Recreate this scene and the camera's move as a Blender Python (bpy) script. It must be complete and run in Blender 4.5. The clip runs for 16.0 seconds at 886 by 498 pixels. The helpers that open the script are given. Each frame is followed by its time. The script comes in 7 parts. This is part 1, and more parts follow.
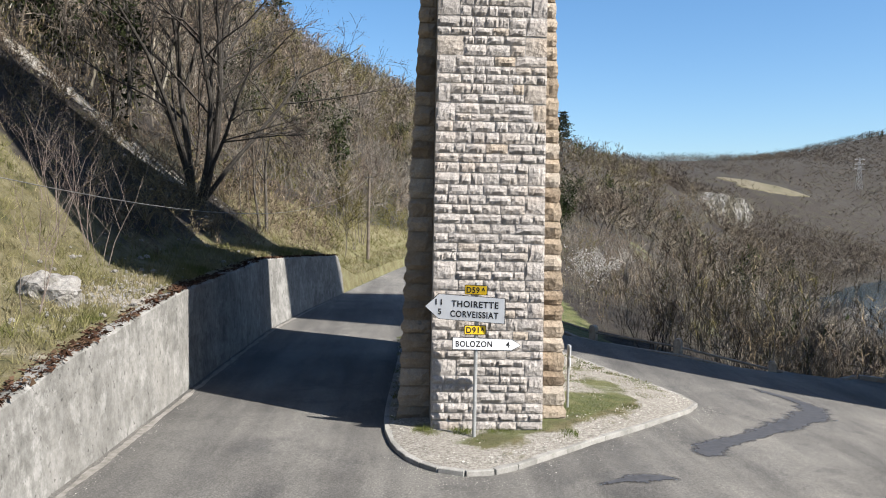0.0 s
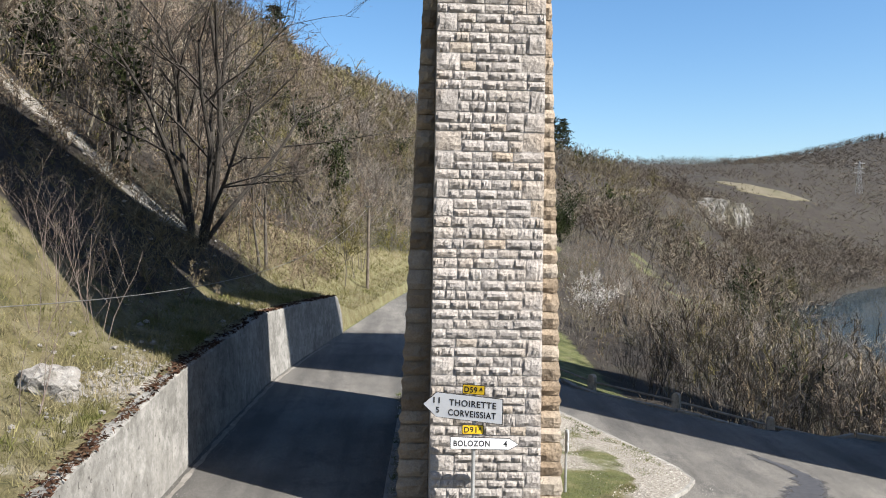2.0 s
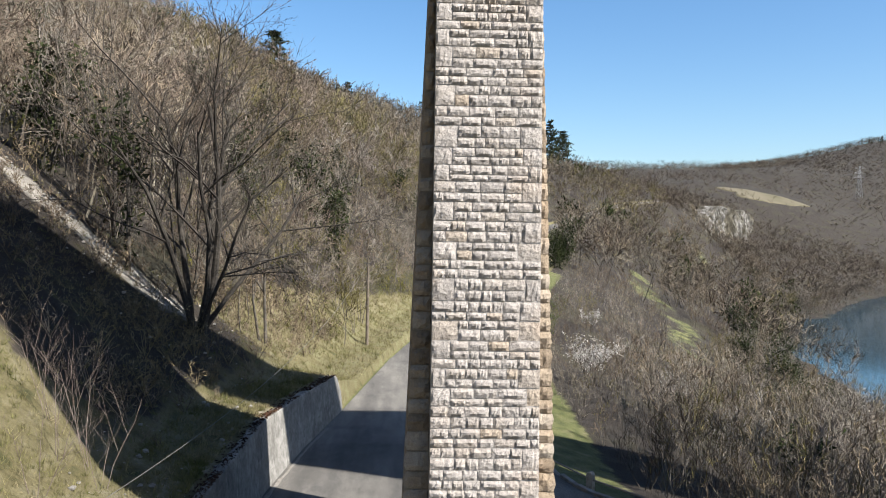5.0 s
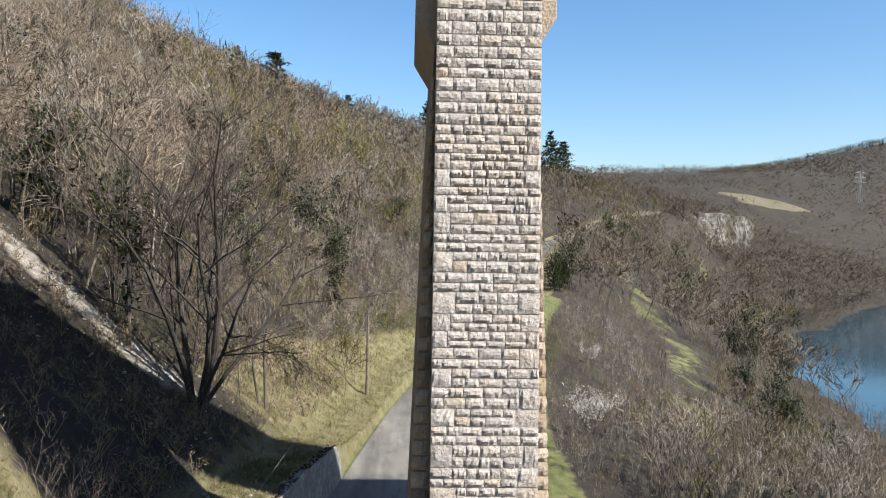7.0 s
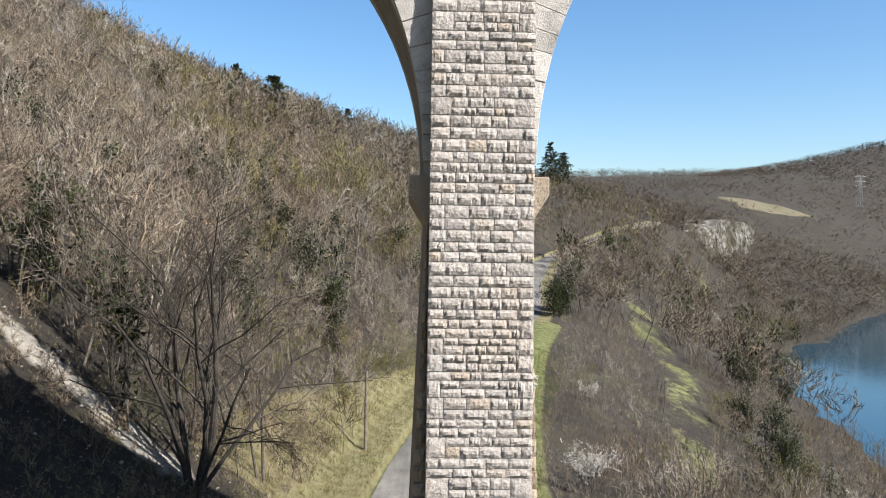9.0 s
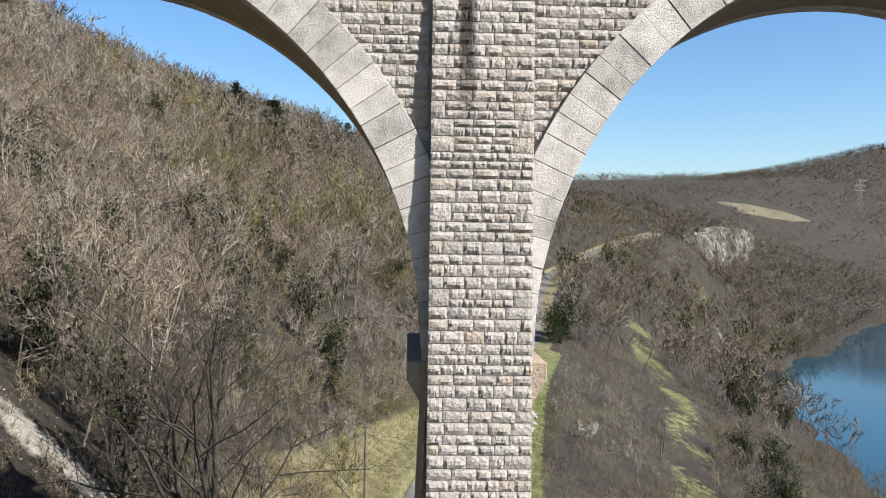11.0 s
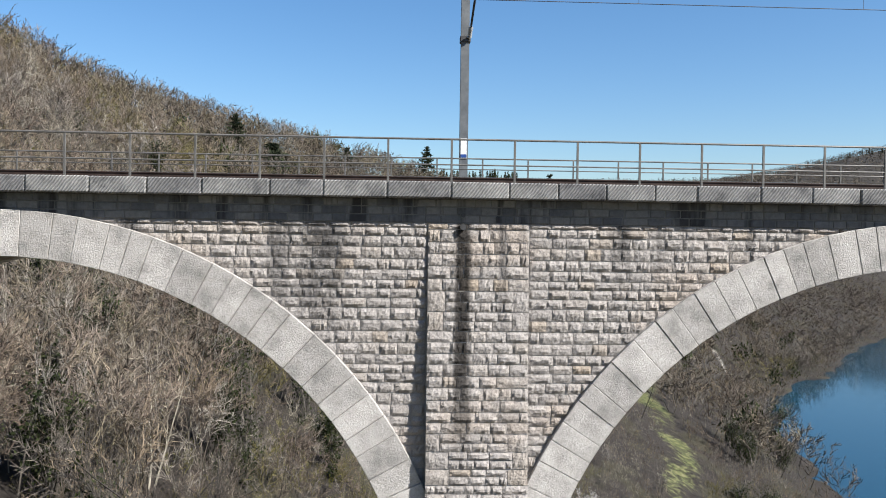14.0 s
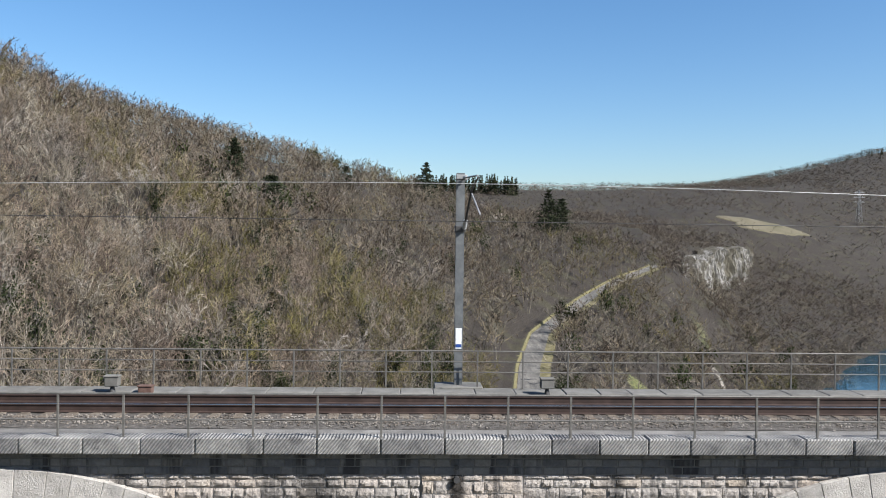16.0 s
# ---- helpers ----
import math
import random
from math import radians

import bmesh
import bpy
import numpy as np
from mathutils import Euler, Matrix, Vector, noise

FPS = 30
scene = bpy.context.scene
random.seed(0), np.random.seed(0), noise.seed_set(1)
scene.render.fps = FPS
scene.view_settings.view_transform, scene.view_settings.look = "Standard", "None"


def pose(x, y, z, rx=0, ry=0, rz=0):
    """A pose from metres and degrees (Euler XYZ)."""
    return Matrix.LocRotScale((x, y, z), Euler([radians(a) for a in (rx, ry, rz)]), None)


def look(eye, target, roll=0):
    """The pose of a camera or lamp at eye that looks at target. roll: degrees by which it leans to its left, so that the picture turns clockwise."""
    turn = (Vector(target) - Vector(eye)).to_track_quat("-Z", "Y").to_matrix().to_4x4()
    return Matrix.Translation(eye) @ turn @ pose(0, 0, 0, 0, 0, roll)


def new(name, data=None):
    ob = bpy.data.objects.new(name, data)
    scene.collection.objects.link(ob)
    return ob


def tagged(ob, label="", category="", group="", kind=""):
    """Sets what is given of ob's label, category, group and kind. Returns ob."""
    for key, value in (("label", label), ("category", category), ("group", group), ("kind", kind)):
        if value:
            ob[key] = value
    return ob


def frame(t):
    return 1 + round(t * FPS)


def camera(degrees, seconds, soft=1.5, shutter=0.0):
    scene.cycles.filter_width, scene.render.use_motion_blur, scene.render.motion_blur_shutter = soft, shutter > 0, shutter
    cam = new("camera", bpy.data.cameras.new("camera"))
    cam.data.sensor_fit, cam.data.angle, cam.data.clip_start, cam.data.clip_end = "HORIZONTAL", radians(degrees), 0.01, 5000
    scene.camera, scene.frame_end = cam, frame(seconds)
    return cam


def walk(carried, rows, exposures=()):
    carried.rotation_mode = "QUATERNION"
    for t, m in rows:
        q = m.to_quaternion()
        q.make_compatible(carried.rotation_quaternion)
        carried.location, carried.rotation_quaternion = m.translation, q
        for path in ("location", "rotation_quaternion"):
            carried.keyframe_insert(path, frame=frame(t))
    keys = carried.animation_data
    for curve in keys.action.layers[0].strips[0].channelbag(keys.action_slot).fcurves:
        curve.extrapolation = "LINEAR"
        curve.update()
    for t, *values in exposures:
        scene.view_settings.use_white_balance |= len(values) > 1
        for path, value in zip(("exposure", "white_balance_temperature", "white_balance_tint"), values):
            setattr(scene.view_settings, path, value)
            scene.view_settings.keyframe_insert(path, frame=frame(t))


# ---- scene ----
cam = camera(56.5, 16.0, soft=1.0)
METRES, EYE, TILT, LEAN, TURN = 32.0, 4.55, -1.2, -1.15, -2.4
ROWS = [
    (0.0, 0.0, 0.0, 0.0, -0.0, 0.0, -0.0),
    (0.5, 0.0007, -0.0006, 0.0139, -0.01, 0.03, 0.02),
    (1.0, 0.0009, -0.0013, 0.0294, -0.0, 0.06, 0.01),
    (1.5, 0.0011, -0.002, 0.0451, 0.0, 0.1, 0.02),
    (2.0, 0.0015, -0.0027, 0.063, 0.01, 0.14, 0.02),
    (2.5, 0.0023, -0.0033, 0.0805, 0.01, 0.17, 0.04),
    (3.0, 0.0032, -0.004, 0.1001, 0.01, 0.19, 0.05),
    (3.5, 0.0039, -0.0046, 0.1194, 0.01, 0.2, 0.08),
    (4.0, 0.004, -0.0052, 0.143, 0.01, 0.22, 0.11),
    (6.5, 0.0058, -0.0094, 0.2729, 0.06, 0.33, 0.18),
    (7.0, 0.0064, -0.0105, 0.3053, 0.07, 0.35, 0.17),
    (7.5, 0.0077, -0.0107, 0.3355, 0.08, 0.36, 0.19),
    (8.0, 0.0091, -0.0114, 0.3688, 0.08, 0.37, 0.2),
    (8.5, 0.0105, -0.012, 0.4003, 0.08, 0.38, 0.22),
    (9.0, 0.0122, -0.0131, 0.4349, 0.09, 0.38, 0.23),
    (11.5, 0.015, -0.0157, 0.6084, 0.1, 0.41, 0.27),
    (12.0, 0.0155, -0.0167, 0.6467, 0.1, 0.41, 0.28),
    (12.5, 0.0165, -0.0177, 0.6828, 0.11, 0.41, 0.3),
    (13.0, 0.0173, -0.019, 0.724, 0.11, 0.41, 0.31),
    (13.5, 0.0186, -0.0202, 0.7654, 0.1, 0.43, 0.33),
    (14.0, 0.0199, -0.0221, 0.8131, 0.09, 0.41, 0.33),
    (14.5, 0.0214, -0.0223, 0.8574, 0.09, 0.41, 0.36),
    (15.0, 0.0232, -0.0229, 0.9062, 0.09, 0.4, 0.4),
    (15.5, 0.0248, -0.0231, 0.9514, 0.09, 0.39, 0.41),
    (16.0, 0.0259, -0.0237, 0.9992, 0.08, 0.37, 0.41),
]
walk(cam, [(t, pose(0, 0, EYE, TILT, LEAN, TURN) @ pose(METRES * x, METRES * y, METRES * z, 90 + pitch, roll, yaw)) for t, x, y, z, yaw, pitch, roll in ROWS],
     exposures=((0.0, 1.66, 6600, 10), (3.0, 1.72, 6700, 10), (9.5, 1.72, 6700, 10), (11.5, 1.62, 6600, 10), (13.0, 1.55, 6500, 10), (14.2, 1.42, 6400, 10), (16.0, 1.43, 6400, 10)))

# ---- light ----
SUN_DIR = Vector((0.839 * math.cos(radians(41.2)), -0.545 * math.cos(radians(41.2)), math.sin(radians(41.2)))).normalized()
world = bpy.data.worlds.new("world")
scene.world = world
world.use_nodes = True
wt = world.node_tree
wt.nodes.clear()
sky = wt.nodes.new("ShaderNodeTexSky")
sky.sky_type = "NISHITA"
sky.sun_disc = False
sky.sun_elevation = radians(41.2)
sky.sun_rotation = math.atan2(SUN_DIR.x, SUN_DIR.y)
sky.altitude = 0
sky.air_density, sky.dust_density, sky.ozone_density = 1.0, 0.9, 3.5
wbg = wt.nodes.new("ShaderNodeBackground")
wbg.inputs["Strength"].default_value = 0.060
wout = wt.nodes.new("ShaderNodeOutputWorld")
deep = wt.nodes.new("ShaderNodeHueSaturation")
deep.inputs["Saturation"].default_value = 1.2
wt.links.new(sky.outputs[0], deep.inputs["Color"])
wt.links.new(deep.outputs[0], wbg.inputs["Color"])
wt.links.new(wbg.outputs[0], wout.inputs["Surface"])
sun_data = bpy.data.lights.new("sun", "SUN")
sun_data.energy, sun_data.angle, sun_data.color = 5.0, radians(0.53), (1.0, 0.96, 0.9)
sun = new("sun", sun_data)
sun.matrix_world = look(SUN_DIR * 100, (0, 0, 0))


# ---- materials ----
def node(nt, kind, **values):
    n = nt.nodes.new(kind)
    for key, v in values.items():
        n.inputs[key].default_value = v
    return n


def coords(nt):
    """World place of the shaded point."""
    return nt.nodes.new("ShaderNodeNewGeometry").outputs["Position"]


def fractal(nt, where, scale, detail=4.0, rough=0.6, stretch=None):
    if stretch:
        m = nt.nodes.new("ShaderNodeMapping")
        m.inputs["Scale"].default_value = stretch
        nt.links.new(where, m.inputs["Vector"])
        where = m.outputs[0]
    n = node(nt, "ShaderNodeTexNoise", Scale=scale, Detail=detail, Roughness=rough)
    nt.links.new(where, n.inputs["Vector"])
    return n.outputs["Fac"]


def ramp(nt, fac, stops):
    r = nt.nodes.new("ShaderNodeValToRGB")
    while len(r.color_ramp.elements) < len(stops):
        r.color_ramp.elements.new(0.5)
    for e, (p, c) in zip(r.color_ramp.elements, stops):
        e.position = p
        e.color = (*c, 1) if len(c) == 3 else c
    nt.links.new(fac, r.inputs[0])
    return r.outputs[0]


def blend(nt, fac, a, b, mode="MIX"):
    m = nt.nodes.new("ShaderNodeMix")
    m.data_type, m.blend_type = "RGBA", mode
    for sock, v in ((m.inputs[0], fac), (m.inputs[6], a), (m.inputs[7], b)):
        if isinstance(v, (int, float)):
            sock.default_value = v
        elif isinstance(v, tuple):
            sock.default_value = (*v, 1)
        else:
            nt.links.new(v, sock)
    return m.outputs[2]


def calc(nt, op, a, b=None, clamp=False):
    m = nt.nodes.new("ShaderNodeMath")
    m.operation, m.use_clamp = op, clamp
    for sock, v in zip(m.inputs, (a, b)):
        if v is None:
            continue
        if isinstance(v, (int, float)):
            sock.default_value = v
        else:
            nt.links.new(v, sock)
    return m.outputs[0]


def between(nt, v, lo, hi):
    m = nt.nodes.new("ShaderNodeMapRange")
    m.interpolation_type = "SMOOTHSTEP"
    m.inputs["From Min"].default_value, m.inputs["From Max"].default_value = lo, hi
    nt.links.new(v, m.inputs["Value"])
    return m.outputs["Result"]


def material(name, roughness=0.9, metallic=0.0):
    m = bpy.data.materials.new(name)
    m.use_nodes = True
    nt = m.node_tree
    bsdf = nt.nodes["Principled BSDF"]
    bsdf.inputs["Roughness"].default_value = roughness
    bsdf.inputs["Metallic"].default_value = metallic
    bsdf.inputs["Specular IOR Level"].default_value = 0.3
    return m, nt, bsdf


ALBEDO_SCALE = 0.62


def paint(nt, bsdf, col):
    """The colour, scaled down by one factor that balances sun, sky and exposure."""
    nt.links.new(blend(nt, 1.0, col, (ALBEDO_SCALE, ALBEDO_SCALE, ALBEDO_SCALE), "MULTIPLY"), bsdf.inputs["Base Color"])


def relief(nt, bsdf, height, strength, distance):
    b = nt.nodes.new("ShaderNodeBump")
    b.inputs["Strength"].default_value = strength
    b.inputs["Distance"].default_value = distance
    nt.links.new(height, b.inputs["Height"])
    nt.links.new(b.outputs[0], bsdf.inputs["Normal"])


def speckled(name, dark, mid, light, scale=3.0, fine=40.0, bump=0.4, depth=0.02, roughness=0.9, metallic=0.0, vary=0.0, source="island"):
    """Two scales of mottling, fine relief, and a random shift of tone from piece to piece."""
    m, nt, bsdf = material(name, roughness, metallic)
    p = coords(nt)
    big = fractal(nt, p, scale)
    col = ramp(nt, big, ((0.3, dark), (0.5, mid), (0.7, light)))
    small = fractal(nt, p, fine, 5.0, 0.7)
    col = blend(nt, 0.55, col, ramp(nt, small, ((0.3, (0.35, 0.35, 0.35)), (0.7, (0.68, 0.68, 0.68)))), "OVERLAY")
    if vary:
        if source == "island":
            rnd = nt.nodes.new("ShaderNodeNewGeometry").outputs["Random Per Island"]
        else:
            rnd = nt.nodes.new("ShaderNodeObjectInfo").outputs["Random"]
        v = ramp(nt, rnd, ((0.0, (1 - vary,) * 3), (1.0, (1 + vary,) * 3)))
        col = blend(nt, 1.0, col, v, "MULTIPLY")
    paint(nt, bsdf, col)
    relief(nt, bsdf, small, bump, depth)
    return m


def limestone(name, source, stained=True, tones=None):
    """Rock-faced pale limestone with a warm tint on some stones, and rusty black wash below the drain."""
    m, nt, bsdf = material(name, 0.92)
    p = coords(nt)
    if source == "island":
        rnd = nt.nodes.new("ShaderNodeNewGeometry").outputs["Random Per Island"]
    else:
        rnd = nt.nodes.new("ShaderNodeObjectInfo").outputs["Random"]
    base = ramp(nt, rnd, tones or ((0.0, (0.315, 0.294, 0.278)), (0.3, (0.37, 0.346, 0.328)), (0.65, (0.415, 0.388, 0.368)), (0.93, (0.37, 0.338, 0.309)), (1.0, (0.375, 0.315, 0.252))))
    warm = between(nt, fractal(nt, p, 0.45, 3.0, 0.6), 0.5, 0.68)
    base = blend(nt, calc(nt, "MULTIPLY", warm, 0.5), base, blend(nt, 1.0, base, (1.02, 0.9, 0.78), "MULTIPLY"))
    mott = fractal(nt, p, 5.0, 6.0, 0.65)
    col = blend(nt, 0.5, base, ramp(nt, mott, ((0.3, (0.38, 0.37, 0.36)), (0.7, (0.62, 0.62, 0.61)))), "OVERLAY")
    fine = fractal(nt, p, 28.0, 6.0, 0.75)
    col = blend(nt, 0.45, col, ramp(nt, fine, ((0.32, (0.3, 0.29, 0.28)), (0.65, (0.66, 0.66, 0.66)))), "OVERLAY")
    if stained:
        sep = nt.nodes.new("ShaderNodeSeparateXYZ")
        nt.links.new(p, sep.inputs[0])
        x, z = sep.outputs["X"], sep.outputs["Z"]
        runs = fractal(nt, p, 1.0, 4.0, 0.6, (2.6, 0.3, 0.12))
        # black run below the drain pipe
        wob = calc(nt, "MULTIPLY", calc(nt, "SUBTRACT", runs, 0.5), 0.3)
        d = calc(nt, "ABSOLUTE", calc(nt, "ADD", calc(nt, "SUBTRACT", x, 1.36), wob))
        run = calc(nt, "SUBTRACT", 1.0, between(nt, d, 0.10, 0.24))
        fade = between(nt, z, 24.4, 27.8)
        run = calc(nt, "MULTIPLY", calc(nt, "MULTIPLY", run, fade), between(nt, fractal(nt, p, 4.0), 0.18, 0.36))
        col = blend(nt, calc(nt, "MULTIPLY", run, 0.95), col, (0.014, 0.011, 0.009))
        # grey washes from the deck edge
        wash = calc(nt, "MULTIPLY", between(nt, runs, 0.52, 0.66), between(nt, z, 27.4, 31.0))
        col = blend(nt, calc(nt, "MULTIPLY", wash, 0.8), col, (0.060, 0.056, 0.055))
        for where, half, low in ((-1.95, 0.75, 27.6), (5.15, 0.4, 28.8), (-6.4, 0.35, 29.4), (9.3, 0.45, 29.6)):
            away = calc(nt, "ABSOLUTE", calc(nt, "ADD", calc(nt, "SUBTRACT", x, where), calc(nt, "MULTIPLY", wob, 3.0)))
            streak = calc(nt, "MULTIPLY", calc(nt, "SUBTRACT", 1.0, between(nt, away, half * 0.25, half)), between(nt, z, low, low + 2.4))
            streak = calc(nt, "MULTIPLY", streak, between(nt, fractal(nt, p, 3.0, 5.0, 0.7), 0.3, 0.55))
            col = blend(nt, calc(nt, "MULTIPLY", streak, 0.85), col, (0.040, 0.038, 0.038))
    paint(nt, bsdf, col)
    chip = nt.nodes.new("ShaderNodeTexVoronoi")
    chip.inputs["Scale"].default_value = 11.0
    nt.links.new(p, chip.inputs["Vector"])
    relief(nt, bsdf, blend(nt, 0.3, blend(nt, 0.5, mott, fine), chip.outputs["Distance"]), 1.0, 0.075)
    return m


M_STONE_PIECE = limestone("rock_faced_limestone", "object")
M_STONE_WALL = limestone("rock_faced_limestone_wall", "island")
M_MORTAR = speckled("lime_mortar", (0.30, 0.280, 0.262), (0.36, 0.338, 0.318), (0.415, 0.392, 0.37), 2.0, 60, 0.3, 0.01)
OCHRE_TONES = ((0.0, (0.22, 0.172, 0.125)), (0.35, (0.30, 0.242, 0.18)), (0.7, (0.36, 0.30, 0.235)), (1.0, (0.39, 0.345, 0.29)))
M_OCHRE = limestone("ochre_limestone", "object", False, OCHRE_TONES)
M_OCHRE_WALL = limestone("ochre_limestone_wall", "island", False, OCHRE_TONES)
M_VOUSSOIR = speckled("bush_hammered_limestone", (0.29, 0.279, 0.264), (0.445, 0.424, 0.398), (0.53, 0.506, 0.478), 2.0, 22, 1.0, 0.03, vary=0.16, source="object")
# tone for arch undersides, darker and browner than the wall limestone
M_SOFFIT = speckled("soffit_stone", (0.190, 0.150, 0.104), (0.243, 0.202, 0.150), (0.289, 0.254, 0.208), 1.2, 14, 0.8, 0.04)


def coping_stone():
    """Grey weathered coping, dressed with slanting tool marks."""
    m, nt, bsdf = material("grey_tooled_stone", 0.92)
    p = coords(nt)
    rnd = nt.nodes.new("ShaderNodeObjectInfo").outputs["Random"]
    col = ramp(nt, fractal(nt, p, 1.5, 5.0, 0.7), ((0.33, (0.095, 0.095, 0.098)), (0.46, (0.22, 0.218, 0.216)), (0.68, (0.34, 0.334, 0.326))))
    col = blend(nt, 1.0, col, ramp(nt, rnd, ((0.0, (0.8, 0.8, 0.82)), (1.0, (1.2, 1.2, 1.18)))), "MULTIPLY")
    wave = nt.nodes.new("ShaderNodeTexWave")
    wave.inputs["Scale"].default_value, wave.inputs["Distortion"].default_value, wave.inputs["Detail"].default_value = 5.0, 2.4, 2.0
    mp = nt.nodes.new("ShaderNodeMapping")
    mp.inputs["Rotation"].default_value = (0, radians(-38), 0)
    nt.links.new(p, mp.inputs["Vector"])
    nt.links.new(mp.outputs[0], wave.inputs["Vector"])
    col = blend(nt, 0.55, col, ramp(nt, wave.outputs["Fac"], ((0.2, (0.26, 0.26, 0.26)), (0.7, (0.62, 0.62, 0.62)))), "OVERLAY")
    col = blend(nt, 0.5, col, ramp(nt, fractal(nt, p, 9.0, 6.0, 0.8), ((0.3, (0.25, 0.25, 0.25)), (0.7, (0.7, 0.7, 0.7)))), "OVERLAY")
    paint(nt, bsdf, col)
    relief(nt, bsdf, wave.outputs["Fac"], 0.8, 0.03)
    return m


def band_stone():
    """Smooth ashlar, blue-grey, with black drips from the deck."""
    m, nt, bsdf = material("blackened_ashlar", 0.85)
    p = coords(nt)
    rnd = nt.nodes.new("ShaderNodeNewGeometry").outputs["Random Per Island"]
    col = ramp(nt, rnd, ((0.0, (0.105, 0.106, 0.114)), (0.5, (0.165, 0.166, 0.172)), (1.0, (0.225, 0.215, 0.202))))
    drip = between(nt, fractal(nt, p, 1.0, 4.0, 0.6, (2.2, 0.3, 0.25)), 0.50, 0.66)
    col = blend(nt, calc(nt, "MULTIPLY", drip, 0.85), col, (0.020, 0.020, 0.024))
    mott = fractal(nt, p, 7.0, 5.0, 0.7)
    col = blend(nt, 0.6, col, ramp(nt, mott, ((0.3, (0.3, 0.3, 0.3)), (0.7, (0.68, 0.68, 0.68)))), "OVERLAY")
    paint(nt, bsdf, col)
    relief(nt, bsdf, mott, 0.4, 0.02)
    return m


M_COPING, M_BAND = coping_stone(), band_stone()


def asphalt(name="worn_asphalt", pale=1.0):
    """Worn asphalt: dusty wheel tracks, darker patches and grit."""
    m, nt, bsdf = material(name, 0.88)
    p = coords(nt)
    col = ramp(nt, fractal(nt, p, 0.22, 5.0, 0.65), ((0.34, (0.108 * pale, 0.103 * pale, 0.097 * pale)), (0.5, (0.150 * pale, 0.144 * pale, 0.135 * pale)), (0.66, (0.190 * pale, 0.181 * pale, 0.168 * pale))))
    streak = fractal(nt, p, 1.0, 4.0, 0.6, (1.1, 0.09, 1.0))
    col = blend(nt, 0.8, col, ramp(nt, streak, ((0.36, (0.34, 0.34, 0.34)), (0.62, (0.64, 0.635, 0.62)))), "OVERLAY")
    patch = between(nt, fractal(nt, p, 0.6, 6.0, 0.75), 0.5, 0.68)
    col = blend(nt, calc(nt, "MULTIPLY", patch, 0.5), col, (0.058, 0.058, 0.060))
    fine = fractal(nt, p, 22.0, 8.0, 0.85)
    grit = nt.nodes.new("ShaderNodeTexVoronoi")
    grit.inputs["Scale"].default_value = 34.0
    nt.links.new(p, grit.inputs["Vector"])
    col = blend(nt, 0.8, col, ramp(nt, grit.outputs["Distance"], ((0.1, (0.72, 0.72, 0.72)), (0.6, (0.32, 0.32, 0.32)))), "OVERLAY")
    rough = between(nt, fractal(nt, p, 0.9, 9.0, 0.85, (1.4, 0.35, 1.0)), 0.5, 0.6)
    col = blend(nt, calc(nt, "MULTIPLY", rough, 0.22), col, (0.065, 0.064, 0.064))
    col = blend(nt, 0.9, col, ramp(nt, fine, ((0.34, (0.2, 0.2, 0.2)), (0.66, (0.8, 0.8, 0.8)))), "OVERLAY")
    paint(nt, bsdf, col)
    relief(nt, bsdf, fine, 0.9, 0.016)
    return m


M_ASPHALT, M_LANE = asphalt(), asphalt("sun_bleached_asphalt", 1.2)


def tar_film():
    """A thin film of tar, worn through towards its edges."""
    m, nt, bsdf = material("tar_film", 0.7)
    p = coords(nt)
    paint(nt, bsdf, ramp(nt, fractal(nt, p, 6.0, 6.0, 0.75), ((0.3, (0.035, 0.036, 0.042)), (0.7, (0.085, 0.086, 0.094)))))
    edge = nt.nodes.new("ShaderNodeAttribute")
    edge.attribute_name = "edge"
    worn = calc(nt, "ADD", edge.outputs["Fac"], calc(nt, "MULTIPLY", calc(nt, "SUBTRACT", fractal(nt, p, 2.6, 8.0, 0.75), 0.5), 2.2))
    mix = nt.nodes.new("ShaderNodeMixShader")
    nt.links.new(calc(nt, "MULTIPLY", between(nt, worn, 0.1, 0.75), 0.92), mix.inputs[0])
    nt.links.new(nt.nodes.new("ShaderNodeBsdfTransparent").outputs[0], mix.inputs[1])
    nt.links.new(bsdf.outputs[0], mix.inputs[2])
    nt.links.new(mix.outputs[0], nt.nodes["Material Output"].inputs["Surface"])
    return m


M_TAR = tar_film()



